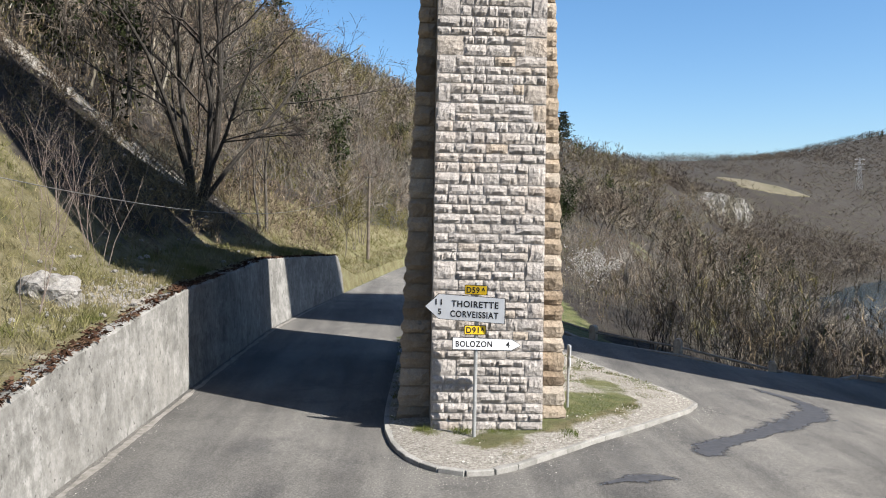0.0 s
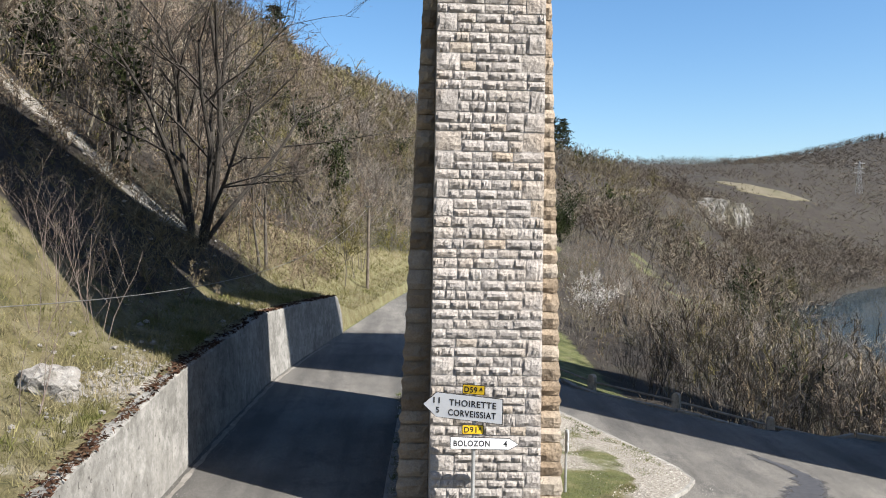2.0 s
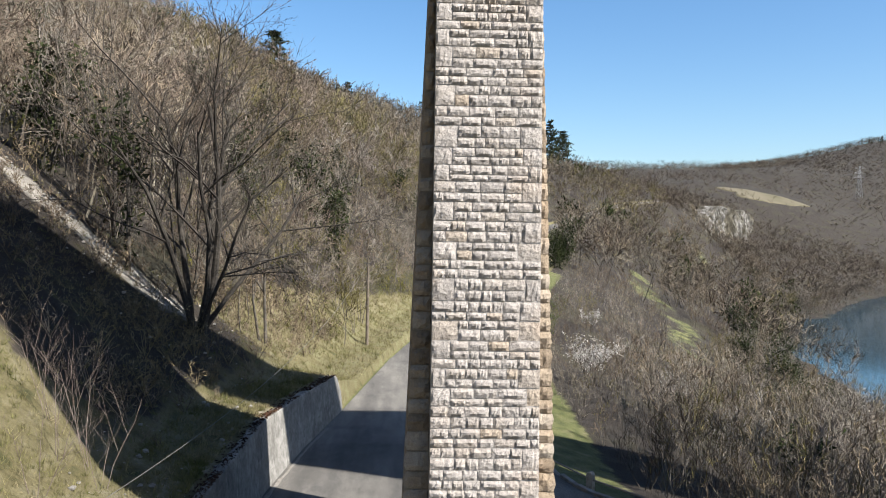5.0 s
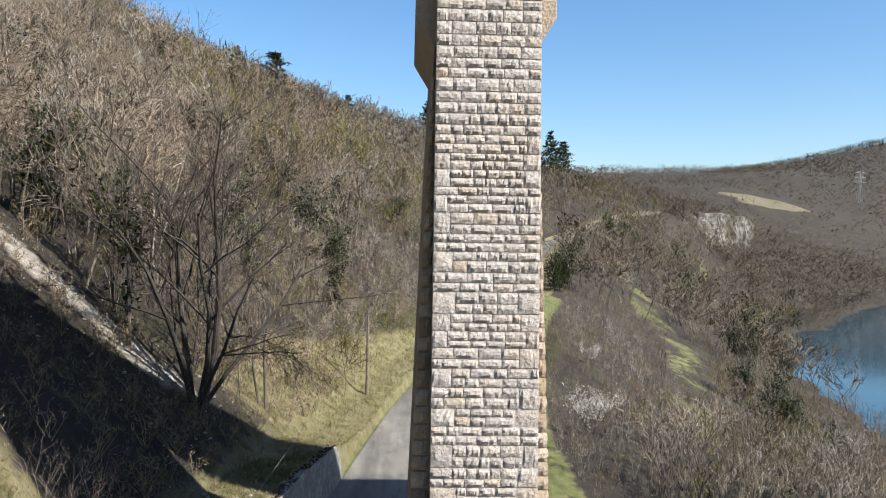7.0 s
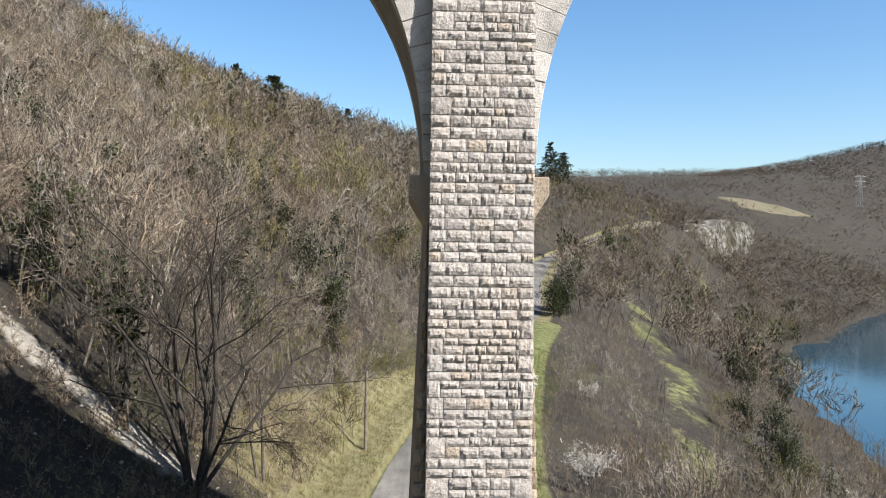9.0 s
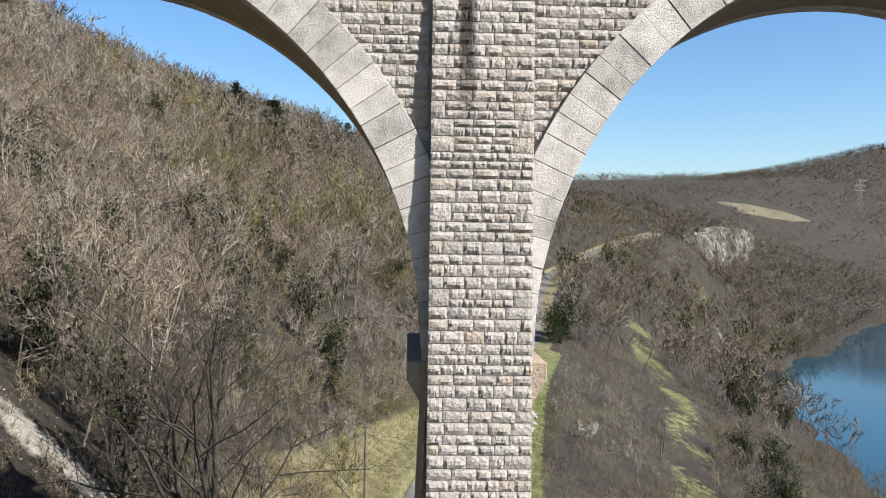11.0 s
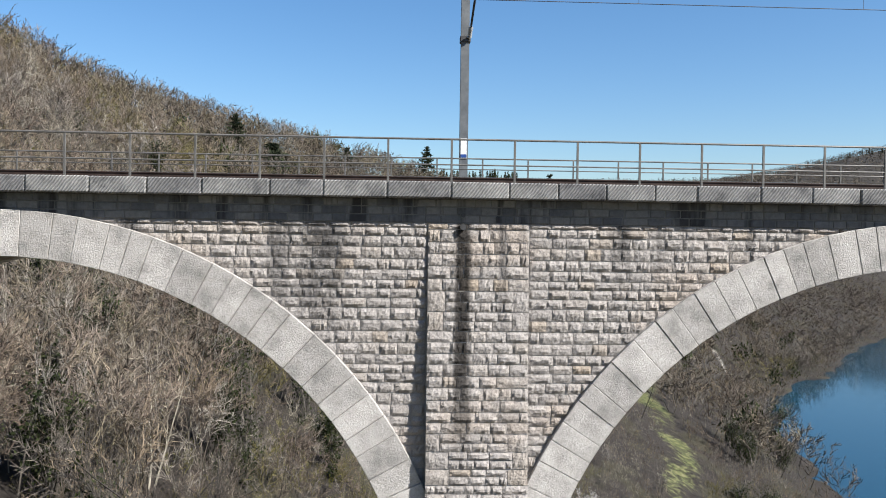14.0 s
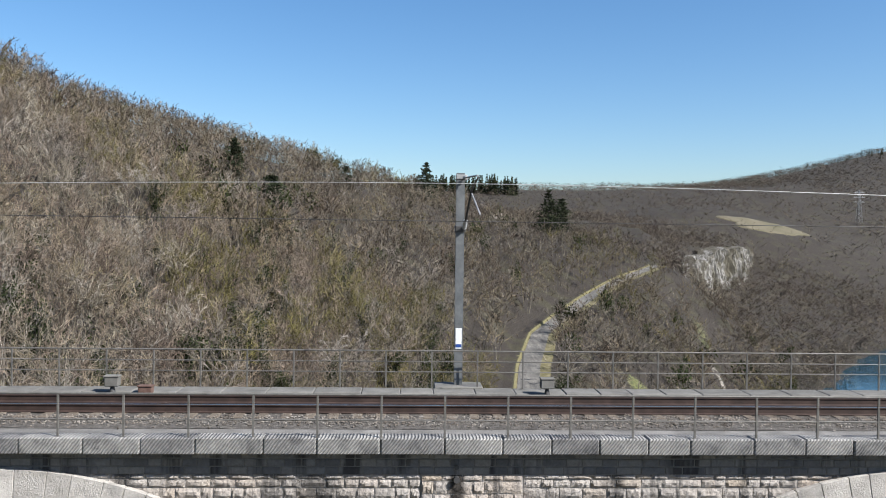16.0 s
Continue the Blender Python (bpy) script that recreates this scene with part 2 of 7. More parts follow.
def stained_concrete():
    """Cast concrete with run-off streaks, pale bloom and dark pocks."""
    m, nt, bsdf = material("weathered_concrete", 0.92)
    p = coords(nt)
    col = ramp(nt, fractal(nt, p, 0.5, 6.0, 0.7), ((0.3, (0.15, 0.147, 0.137)), (0.47, (0.215, 0.21, 0.2)), (0.7, (0.28, 0.274, 0.26))))
    runs = fractal(nt, p, 1.0, 6.0, 0.7, (0.8, 0.9, 0.22))
    col = blend(nt, 0.3, col, ramp(nt, runs, ((0.34, (0.22, 0.215, 0.205)), (0.5, (0.5, 0.5, 0.5)), (0.66, (0.78, 0.775, 0.76)))), "OVERLAY")
    bloom = between(nt, fractal(nt, p, 0.9, 8.0, 0.75), 0.53, 0.57)
    col = blend(nt, calc(nt, "MULTIPLY", bloom, 0.28), col, (0.46, 0.455, 0.44))
    damp = between(nt, fractal(nt, p, 1.1, 6.0, 0.7, (1.0, 1.0, 0.6)), 0.56, 0.64)
    col = blend(nt, calc(nt, "MULTIPLY", damp, 0.5), col, (0.10, 0.098, 0.09))
    mid = fractal(nt, p, 3.4, 9.0, 0.8)
    col = blend(nt, 0.85, col, ramp(nt, mid, ((0.32, (0.24, 0.24, 0.23)), (0.62, (0.64, 0.64, 0.64)))), "OVERLAY")
    pock = between(nt, fractal(nt, p, 7.0, 3.0, 0.6), 0.64, 0.69)
    col = blend(nt, calc(nt, "MULTIPLY", pock, 0.7), col, (0.041, 0.037, 0.034))
    paint(nt, bsdf, col)
    relief(nt, bsdf, mid, 0.5, 0.03)
    return m


M_CONCRETE = stained_concrete()
M_KERB = speckled("pale_kerb_stone", (0.20, 0.194, 0.178), (0.27, 0.262, 0.244), (0.34, 0.332, 0.312), 2.5, 30, 0.8, 0.015, vary=0.16, source="object")
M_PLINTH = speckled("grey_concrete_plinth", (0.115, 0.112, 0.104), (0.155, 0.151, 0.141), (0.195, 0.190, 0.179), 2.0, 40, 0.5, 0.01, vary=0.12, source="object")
M_GRAVEL = speckled("pale_gravel", (0.176, 0.164, 0.148), (0.259, 0.242, 0.218), (0.354, 0.336, 0.312), 6.0, 55, 1.0, 0.03)
M_ROCK = speckled("white_limestone_rock", (0.17, 0.16, 0.14), (0.32, 0.305, 0.285), (0.42, 0.41, 0.39), 2.6, 14, 1.0, 0.1)
M_BALLAST = speckled("track_ballast", (0.058, 0.052, 0.046), (0.104, 0.095, 0.087), (0.173, 0.162, 0.147), 7.0, 26, 1.0, 0.05)
M_WALK = speckled("grey_deck_grit", (0.124, 0.119, 0.116), (0.181, 0.174, 0.166), (0.245, 0.237, 0.227), 1.5, 30, 0.6, 0.02)
M_RUST = speckled("rusty_rail_steel", (0.022, 0.013, 0.011), (0.036, 0.021, 0.017), (0.056, 0.035, 0.029), 3.0, 60, 0.4, 0.004, 0.8)
M_RUSTBOX = speckled("rusty_brown_sheet", (0.075, 0.042, 0.034), (0.12, 0.07, 0.056), (0.17, 0.11, 0.09), 4.0, 50, 0.4, 0.004, 0.85)
M_RAILHEAD = speckled("polished_rail_head", (0.45, 0.45, 0.45), (0.55, 0.55, 0.55), (0.65, 0.65, 0.65), 2.0, 40, 0.1, 0.002, 0.3, 1.0)
M_GALV = speckled("galvanised_steel", (0.33, 0.34, 0.34), (0.42, 0.43, 0.43), (0.5, 0.51, 0.51), 3.0, 50, 0.15, 0.002, 0.5, 0.5)
# the mast post's steel, a darker and bluer grey than M_GALV
M_MAST = speckled("darker_mast_steel", (0.11, 0.12, 0.13), (0.145, 0.157, 0.167), (0.185, 0.197, 0.205), 3.0, 50, 0.15, 0.002, 0.6, 0.3)
M_RAILPAINT = speckled("grey_painted_tube", (0.110, 0.107, 0.099), (0.150, 0.145, 0.136), (0.196, 0.190, 0.179), 4.0, 50, 0.2, 0.003, 0.55, 0.3)
M_DARKMETAL = speckled("dark_metal", (0.03, 0.03, 0.032), (0.05, 0.05, 0.052), (0.08, 0.08, 0.08), 4.0, 50, 0.2, 0.003, 0.6)
M_WHITE = speckled("white_paint", (0.70, 0.72, 0.75), (0.77, 0.79, 0.82), (0.82, 0.84, 0.86), 3.0, 50, 0.1, 0.002, 0.45)
M_SIGNBLACK = speckled("black_lettering", (0.012, 0.012, 0.014), (0.016, 0.016, 0.018), (0.022, 0.022, 0.024), 5.0, 50, 0.1, 0.001, 0.5)
M_YELLOW = speckled("road_number_yellow", (0.70, 0.44, 0.015), (0.78, 0.50, 0.02), (0.82, 0.54, 0.03), 5.0, 50, 0.1, 0.001, 0.5)
M_BLUE = speckled("blue_plate", (0.015, 0.05, 0.22), (0.02, 0.07, 0.28), (0.03, 0.09, 0.32), 5.0, 50, 0.1, 0.001, 0.5)
M_WOODPOLE = speckled("weathered_wood", (0.087, 0.070, 0.055), (0.133, 0.110, 0.087), (0.190, 0.162, 0.133), 3.0, 40, 0.6, 0.01)
M_OLDRAIL = speckled("old_concrete_rail", (0.17, 0.157, 0.135), (0.24, 0.226, 0.198), (0.30, 0.287, 0.26), 3.0, 40, 0.6, 0.01)
M_LICHEN = speckled("lichened_concrete_post", (0.20, 0.18, 0.15), (0.33, 0.30, 0.25), (0.44, 0.41, 0.36), 5.0, 40, 0.7, 0.015)
M_BARK = speckled("dark_bark", (0.026, 0.022, 0.019), (0.046, 0.040, 0.034), (0.072, 0.064, 0.054), 6.0, 40, 0.9, 0.02)
M_BARK_GREY = speckled("grey_bark", (0.052, 0.046, 0.039), (0.087, 0.078, 0.066), (0.128, 0.116, 0.101), 5.0, 40, 0.9, 0.02)


def twig_material(name, a, b, c, patch, through_light=0.0):
    """Bare twigs or leaves: tone drifts from stand to stand, tree to tree and twig to twig; leaves let light through."""
    m, nt, bsdf = material(name, 0.95)
    p = coords(nt)
    col = ramp(nt, fractal(nt, p, patch, 4.0, 0.65), ((0.36, a), (0.5, b), (0.64, c)))
    rnd = nt.nodes.new("ShaderNodeNewGeometry").outputs["Random Per Island"]
    col = blend(nt, 1.0, col, ramp(nt, rnd, ((0.0, (0.6, 0.6, 0.6)), (0.8, (1.0, 1.0, 1.0)), (1.0, (1.3, 1.29, 1.26)))), "MULTIPLY")
    tree = nt.nodes.new("ShaderNodeAttribute")
    tree.attribute_name = "tone"
    col = blend(nt, 1.0, col, ramp(nt, tree.outputs["Fac"], ((0.0, (1.0, 1.0, 1.0)), (0.04, (0.66, 0.63, 0.6)), (0.3, (0.92, 0.88, 0.86)), (0.55, (1.0, 0.98, 0.94)), (0.8, (1.12, 1.08, 0.94)), (1.0, (1.34, 1.33, 1.34)))), "MULTIPLY")
    paint(nt, bsdf, col)
    bsdf.inputs["Specular IOR Level"].default_value = 0.05
    if through_light:
        tr = nt.nodes.new("ShaderNodeBsdfTranslucent")
        nt.links.new(blend(nt, 1.0, col, (ALBEDO_SCALE, ALBEDO_SCALE, ALBEDO_SCALE), "MULTIPLY"), tr.inputs["Color"])
        mix = nt.nodes.new("ShaderNodeMixShader")
        mix.inputs[0].default_value = through_light
        nt.links.new(bsdf.outputs[0], mix.inputs[1])
        nt.links.new(tr.outputs[0], mix.inputs[2])
        nt.links.new(mix.outputs[0], nt.nodes["Material Output"].inputs["Surface"])
    return m


M_STEM = twig_material("grey_tree_stems", (0.136, 0.124, 0.108), (0.186, 0.174, 0.155), (0.236, 0.223, 0.205), 0.3)
M_STEM_PALE = twig_material("pale_tree_stems", (0.288, 0.272, 0.248), (0.368, 0.352, 0.328), (0.440, 0.424, 0.392), 0.3)
M_TWIG = twig_material("bare_twigs", (0.178, 0.143, 0.118), (0.237, 0.198, 0.167), (0.237, 0.211, 0.151), 0.10)
M_TWIG_GREY = twig_material("grey_bare_twigs", (0.208, 0.185, 0.162), (0.275, 0.254, 0.228), (0.327, 0.303, 0.275), 0.12)
M_TWIG_FAR = twig_material("far_bare_twigs", (0.119, 0.099, 0.085), (0.147, 0.128, 0.111), (0.167, 0.148, 0.119), 0.022)
M_OLIVE = twig_material("olive_spring_twigs", (0.145, 0.132, 0.060), (0.187, 0.170, 0.078), (0.230, 0.208, 0.106), 0.2, 0.15)
M_TWIG_MID = twig_material("valley_grey_twigs", (0.142, 0.124, 0.108), (0.191, 0.173, 0.154), (0.232, 0.213, 0.188), 0.08)
M_TWIG_MID_BROWN = twig_material("valley_brown_twigs", (0.138, 0.113, 0.090), (0.182, 0.154, 0.125), (0.192, 0.170, 0.118), 0.08)
M_SHRUB = twig_material("shrub_twigs", (0.161, 0.126, 0.099), (0.213, 0.175, 0.139), (0.231, 0.199, 0.133), 0.08)
M_TWIG_DARK = twig_material("dark_brown_twigs", (0.085, 0.068, 0.056), (0.115, 0.094, 0.078), (0.150, 0.126, 0.106), 0.5)
M_LEAF = twig_material("ivy_leaves", (0.026, 0.035, 0.017), (0.043, 0.055, 0.025), (0.070, 0.081, 0.035), 0.5, 0.2)
M_NEEDLE = twig_material("pine_needles", (0.028, 0.036, 0.022), (0.045, 0.055, 0.032), (0.066, 0.076, 0.042), 0.5, 0.15)
M_DEBRIS = twig_material("dead_leaves", (0.040, 0.022, 0.016), (0.075, 0.040, 0.026), (0.121, 0.083, 0.053), 1.2)
M_BUDS = twig_material("young_green_leaves", (0.120, 0.122, 0.036), (0.170, 0.166, 0.052), (0.225, 0.210, 0.078), 0.3, 0.25)
M_BLOSSOM = twig_material("white_blossom", (0.55, 0.53, 0.50), (0.66, 0.64, 0.61), (0.75, 0.73, 0.70), 0.5, 0.2)
M_VERGE = twig_material("green_grass_blades", (0.085, 0.122, 0.024), (0.140, 0.172, 0.046), (0.215, 0.210, 0.085), 0.3, 0.3)


def cliff_rock():
    """White limestone with black water streaks and weedy ledges."""
    m, nt, bsdf = material("streaked_cliff", 0.95)
    p = coords(nt)
    run = fractal(nt, p, 1.0, 5.0, 0.7, (0.3, 0.3, 0.05))
    col = ramp(nt, run, ((0.36, (0.045, 0.043, 0.040)), (0.47, (0.13, 0.125, 0.115)), (0.57, (0.30, 0.29, 0.275)), (0.7, (0.40, 0.39, 0.375))))
    weeds = between(nt, fractal(nt, p, 0.06, 6.0, 0.75), 0.44, 0.56)
    col = blend(nt, calc(nt, "MULTIPLY", weeds, 0.92), col, (0.075, 0.066, 0.045))
    paint(nt, bsdf, col)
    relief(nt, bsdf, run, 1.0, 1.5)
    return m


M_CLIFF = cliff_rock()
M_SAPLING = speckled("pale_sapling_bark", (0.13, 0.098, 0.082), (0.18, 0.142, 0.122), (0.25, 0.215, 0.19), 6.0, 50, 0.4, 0.005)
M_MEADOW = speckled("dry_meadow", (0.090, 0.085, 0.046), (0.125, 0.110, 0.070), (0.155, 0.135, 0.095), 0.06, 1.0, 0.3, 0.2)
M_BALLAST_STONE = speckled("ballast_stone", (0.10, 0.08, 0.065), (0.17, 0.15, 0.13), (0.24, 0.225, 0.21), 2.0, 40, 0.4, 0.01, vary=0.5)
M_GRIT = speckled("pale_grit", (0.40, 0.38, 0.34), (0.52, 0.50, 0.45), (0.62, 0.60, 0.56), 3.0, 60, 0.4, 0.01, vary=0.4)
M_GRASS = twig_material("grass_blades", (0.150, 0.160, 0.055), (0.265, 0.245, 0.120), (0.37, 0.315, 0.205), 0.5, 0.3)


def ground_material():
    """Grass, leaf litter, gravel and bright verge, laid by the ground's own cover weights."""
    m, nt, bsdf = material("ground_cover", 0.95)
    p = coords(nt)
    big, mid, fine = fractal(nt, p, 0.12), fractal(nt, p, 1.1, 5.0), fractal(nt, p, 14.0, 6.0, 0.75)
    grass = ramp(nt, mid, ((0.3, (0.070, 0.072, 0.026)), (0.43, (0.140, 0.122, 0.056)), (0.56, (0.190, 0.168, 0.092)), (0.75, (0.245, 0.220, 0.150))))
    verge = ramp(nt, mid, ((0.3, (0.070, 0.080, 0.028)), (0.5, (0.115, 0.130, 0.044)), (0.62, (0.165, 0.165, 0.072)), (0.75, (0.23, 0.205, 0.12))))
    # leaf litter, deepened in tone to carry shade under the trees
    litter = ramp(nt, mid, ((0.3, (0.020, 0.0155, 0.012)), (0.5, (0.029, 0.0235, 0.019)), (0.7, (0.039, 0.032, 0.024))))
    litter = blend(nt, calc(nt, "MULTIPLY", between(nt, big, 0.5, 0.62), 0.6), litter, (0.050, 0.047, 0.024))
    gravel = ramp(nt, fine, ((0.3, (0.19, 0.172, 0.148)), (0.5, (0.35, 0.325, 0.285)), (0.75, (0.52, 0.495, 0.455))))
    att = nt.nodes.new("ShaderNodeAttribute")
    att.attribute_name = "cover"
    sep = nt.nodes.new("ShaderNodeSeparateColor")
    nt.links.new(att.outputs["Color"], sep.inputs[0])
    edge = calc(nt, "MULTIPLY", calc(nt, "SUBTRACT", mid, 0.5), 0.9)

    def weight(sock):
        return between(nt, calc(nt, "ADD", sock, edge), 0.35, 0.65)

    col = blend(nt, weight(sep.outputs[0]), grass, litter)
    col = blend(nt, weight(sep.outputs[2]), col, verge)
    col = blend(nt, weight(sep.outputs[1]), col, gravel)
    col = blend(nt, 0.6, col, ramp(nt, fine, ((0.3, (0.28, 0.28, 0.28)), (0.7, (0.7, 0.7, 0.7)))), "OVERLAY")
    paint(nt, bsdf, col)
    relief(nt, bsdf, fine, 0.9, 0.12)
    return m


M_GROUND = ground_material()


def water_material():
    m, nt, bsdf = material("river_water", 0.06)
    bsdf.inputs["Base Color"].default_value = (0.006, 0.03, 0.05, 1)
    bsdf.inputs["Specular IOR Level"].default_value = 0.35
    p = coords(nt)
    relief(nt, bsdf, fractal(nt, p, 0.8, 4.0, 0.6), 0.05, 0.2)
    return m


M_WATER = water_material()


# ---- building helpers ----
def fast_mesh(name, verts, faces, mat, smooth=False):
    """A mesh from arrays: verts (n, 3), faces (m, k) with k the same for all."""
    verts, faces = np.asarray(verts, np.float32), np.asarray(faces, np.int32)
    me = bpy.data.meshes.new(name)
    k = faces.shape[1]
    me.vertices.add(len(verts))
    me.vertices.foreach_set("co", verts.ravel())
    me.loops.add(faces.size)
    me.loops.foreach_set("vertex_index", faces.ravel())
    me.polygons.add(len(faces))
    me.polygons.foreach_set("loop_start", np.arange(0, faces.size, k, dtype=np.int32))
    me.polygons.foreach_set("use_smooth", np.full(len(faces), smooth, dtype=bool))
    me.update(calc_edges=True)
    me.validate()
    me.materials.append(mat)
    return me


def bm_mesh(name, bm, mat, smooth=False):
    me = bpy.data.meshes.new(name)
    bmesh.ops.recalc_face_normals(bm, faces=bm.faces)
    bm.to_mesh(me)
    bm.free()
    if smooth:
        for p in me.polygons:
            p.use_smooth = True
    me.materials.append(mat)
    return me


def part(name, data, mat, parent, label=""):
    """One mesh object under a thing or a part. data: a bmesh or a finished mesh."""
    me = bm_mesh(name, data, mat) if isinstance(data, bmesh.types.BMesh) else data
    ob = new(name, me)
    ob.parent = parent
    return tagged(ob, label)


def thing(name, label, category, at=(0, 0, 0), group="", kind=""):
    ob = new(name)
    ob.empty_display_size = 0.2
    ob.location = at
    return tagged(ob, label, category, group, kind)


def box(bm, lo, hi, bevel=0.0):
    r = bmesh.ops.create_cube(bm, size=1.0)
    s = [b - a for a, b in zip(lo, hi)]
    c = [(a + b) / 2 for a, b in zip(lo, hi)]
    bmesh.ops.transform(bm, matrix=Matrix.LocRotScale(c, None, s), verts=r["verts"])
    if bevel:
        es = list({e for v in r["verts"] for e in v.link_edges})
        bmesh.ops.bevel(bm, geom=es, offset=bevel, segments=1, affect="EDGES")
    return bm


def rod(bm, a, b, r0, r1=None, n=8):
    a, b = Vector(a), Vector(b)
    d = b - a
    m = Matrix.Translation((a + b) / 2) @ d.to_track_quat("Z", "Y").to_matrix().to_4x4()
    bmesh.ops.create_cone(bm, cap_ends=True, segments=n, radius1=r0, radius2=r0 if r1 is None else r1, depth=d.length, matrix=m)
    return bm


def prism(bm, outline, y0, y1, bevel=0.0):
    """An outline in x and z, pushed from y0 to y1."""
    front = [bm.verts.new((x, y0, z)) for x, z in outline]
    back = [bm.verts.new((x, y1, z)) for x, z in outline]
    bm.faces.new(front)
    bm.faces.new(back[::-1])
    n = len(outline)
    for i in range(n):
        j = (i + 1) % n
        bm.faces.new((front[j], front[i], back[i], back[j]))
    return bm


def tubes(segs, n=4):
    """Tapered tubes as arrays. segs: rows of p0, p1, r0, r1."""
    s = np.asarray(segs, float)
    p0, p1, r0, r1 = s[:, 0:3], s[:, 3:6], s[:, 6], s[:, 7]
    d = p1 - p0
    d /= np.linalg.norm(d, axis=1, keepdims=True) + 1e-9
    ref = np.where(np.abs(d[:, 2:3]) > 0.9, [[1.0, 0, 0]], [[0, 0, 1.0]])
    u = np.cross(d, ref)
    u /= np.linalg.norm(u, axis=1, keepdims=True) + 1e-9
    v = np.cross(d, u)
    a = np.arange(n) * 2 * np.pi / n
    ring = np.cos(a)[None, :, None] * u[:, None] + np.sin(a)[None, :, None] * v[:, None]
    lo, hi = p0[:, None] + ring * r0[:, None, None], p1[:, None] + ring * r1[:, None, None]
    verts = np.concatenate([lo, hi], 1).reshape(-1, 3)
    base = (np.arange(len(s)) * 2 * n)[:, None, None]
    i = np.arange(n)
    f = np.stack([i, (i + 1) % n, (i + 1) % n + n, i + n], 1)[None] + base
    return verts, f.reshape(-1, 4)


def blades(segs, rng, width=1.0):
    """One thin triangle along each segment."""
    s = np.asarray(segs, float)
    p0, p1, r0 = s[:, 0:3], s[:, 3:6], s[:, 6] * width
    d = p1 - p0
    side = np.cross(d, rng.normal(size=d.shape))
    side /= np.linalg.norm(side, axis=1, keepdims=True) + 1e-9
    return np.stack([p0 - side * r0[:, None], p0 + side * r0[:, None], p1], 1)


def smoothstep(v, a, b):
    t = np.clip((np.asarray(v, float) - a) / (np.asarray(b, float) - a), 0, 1)
    return t * t * (3 - 2 * t)


# ---- the lie of the land ----
ROAD_Y = [-400, 0, 25, 32, 38, 44, 52, 60, 75, 100, 140, 172, 205, 230, 260, 286, 330, 500, 1000, 3000]
ROAD_X = [-5.7, -5.7, -5.7, -5.4, -4.6, -3.5, -2.4, -1.3, 1.6, 7.5, 18.5, 23.5, 31, 41, 56, 72, 98, 132, 200, 300]
ROAD_Z = [-1, 0, 0.32, 0.6, 0.85, 1.1, 1.3, 1.5, 2.1, 3.3, 6.0, 9.5, 12.6, 14.6, 18.5, 22.5, 26, 24, 20, 20]
ROAD_W = 5.2


def road_left(y):
    """x of the left edge of the road that passes left of the pier."""
    return np.interp(y, ROAD_Y, ROAD_X)


def road_height(y):
    return np.interp(y, ROAD_Y, ROAD_Z)


def wall_height(y):
    return np.interp(y, [-60, 0, 11.5, 14.5, 21.4, 31.8, 43.4, 44.5, 50], [0.6, 0.9, 1.67, 2.05, 2.6, 2.75, 2.1, 1.6, 0.5])


def soft_noise(x, y, scale, seed=0):
    """Smooth value noise, vectorised."""
    x, y = np.asarray(x, float) / scale + 1000.0, np.asarray(y, float) / scale + 1000.0
    xi, yi = np.floor(x).astype(np.int64), np.floor(y).astype(np.int64)
    fx, fy = x - xi, y - yi
    fx, fy = fx * fx * (3 - 2 * fx), fy * fy * (3 - 2 * fy)

    def rnd(a, b):
        h = (a * 374761393 + b * 668265263 + seed * 1274126177) & 0x7FFFFFFF
        h = ((h ^ (h >> 13)) * 1274126177) & 0x7FFFFFFF
        return ((h ^ (h >> 16)) & 0xFFFF) / 65535.0 - 0.5

    return (rnd(xi, yi) * (1 - fx) + rnd(xi + 1, yi) * fx) * (1 - fy) + (rnd(xi, yi + 1) * (1 - fx) + rnd(xi + 1, yi + 1) * fx) * fy


WATER_Z = -14.5


def cliff_axes(x, y):
    """Metres along the cliff's foot, and out from its face."""
    return (x - 118) * 0.5 + (y - 385) * 0.866, (x - 118) * 0.866 - (y - 385) * 0.5


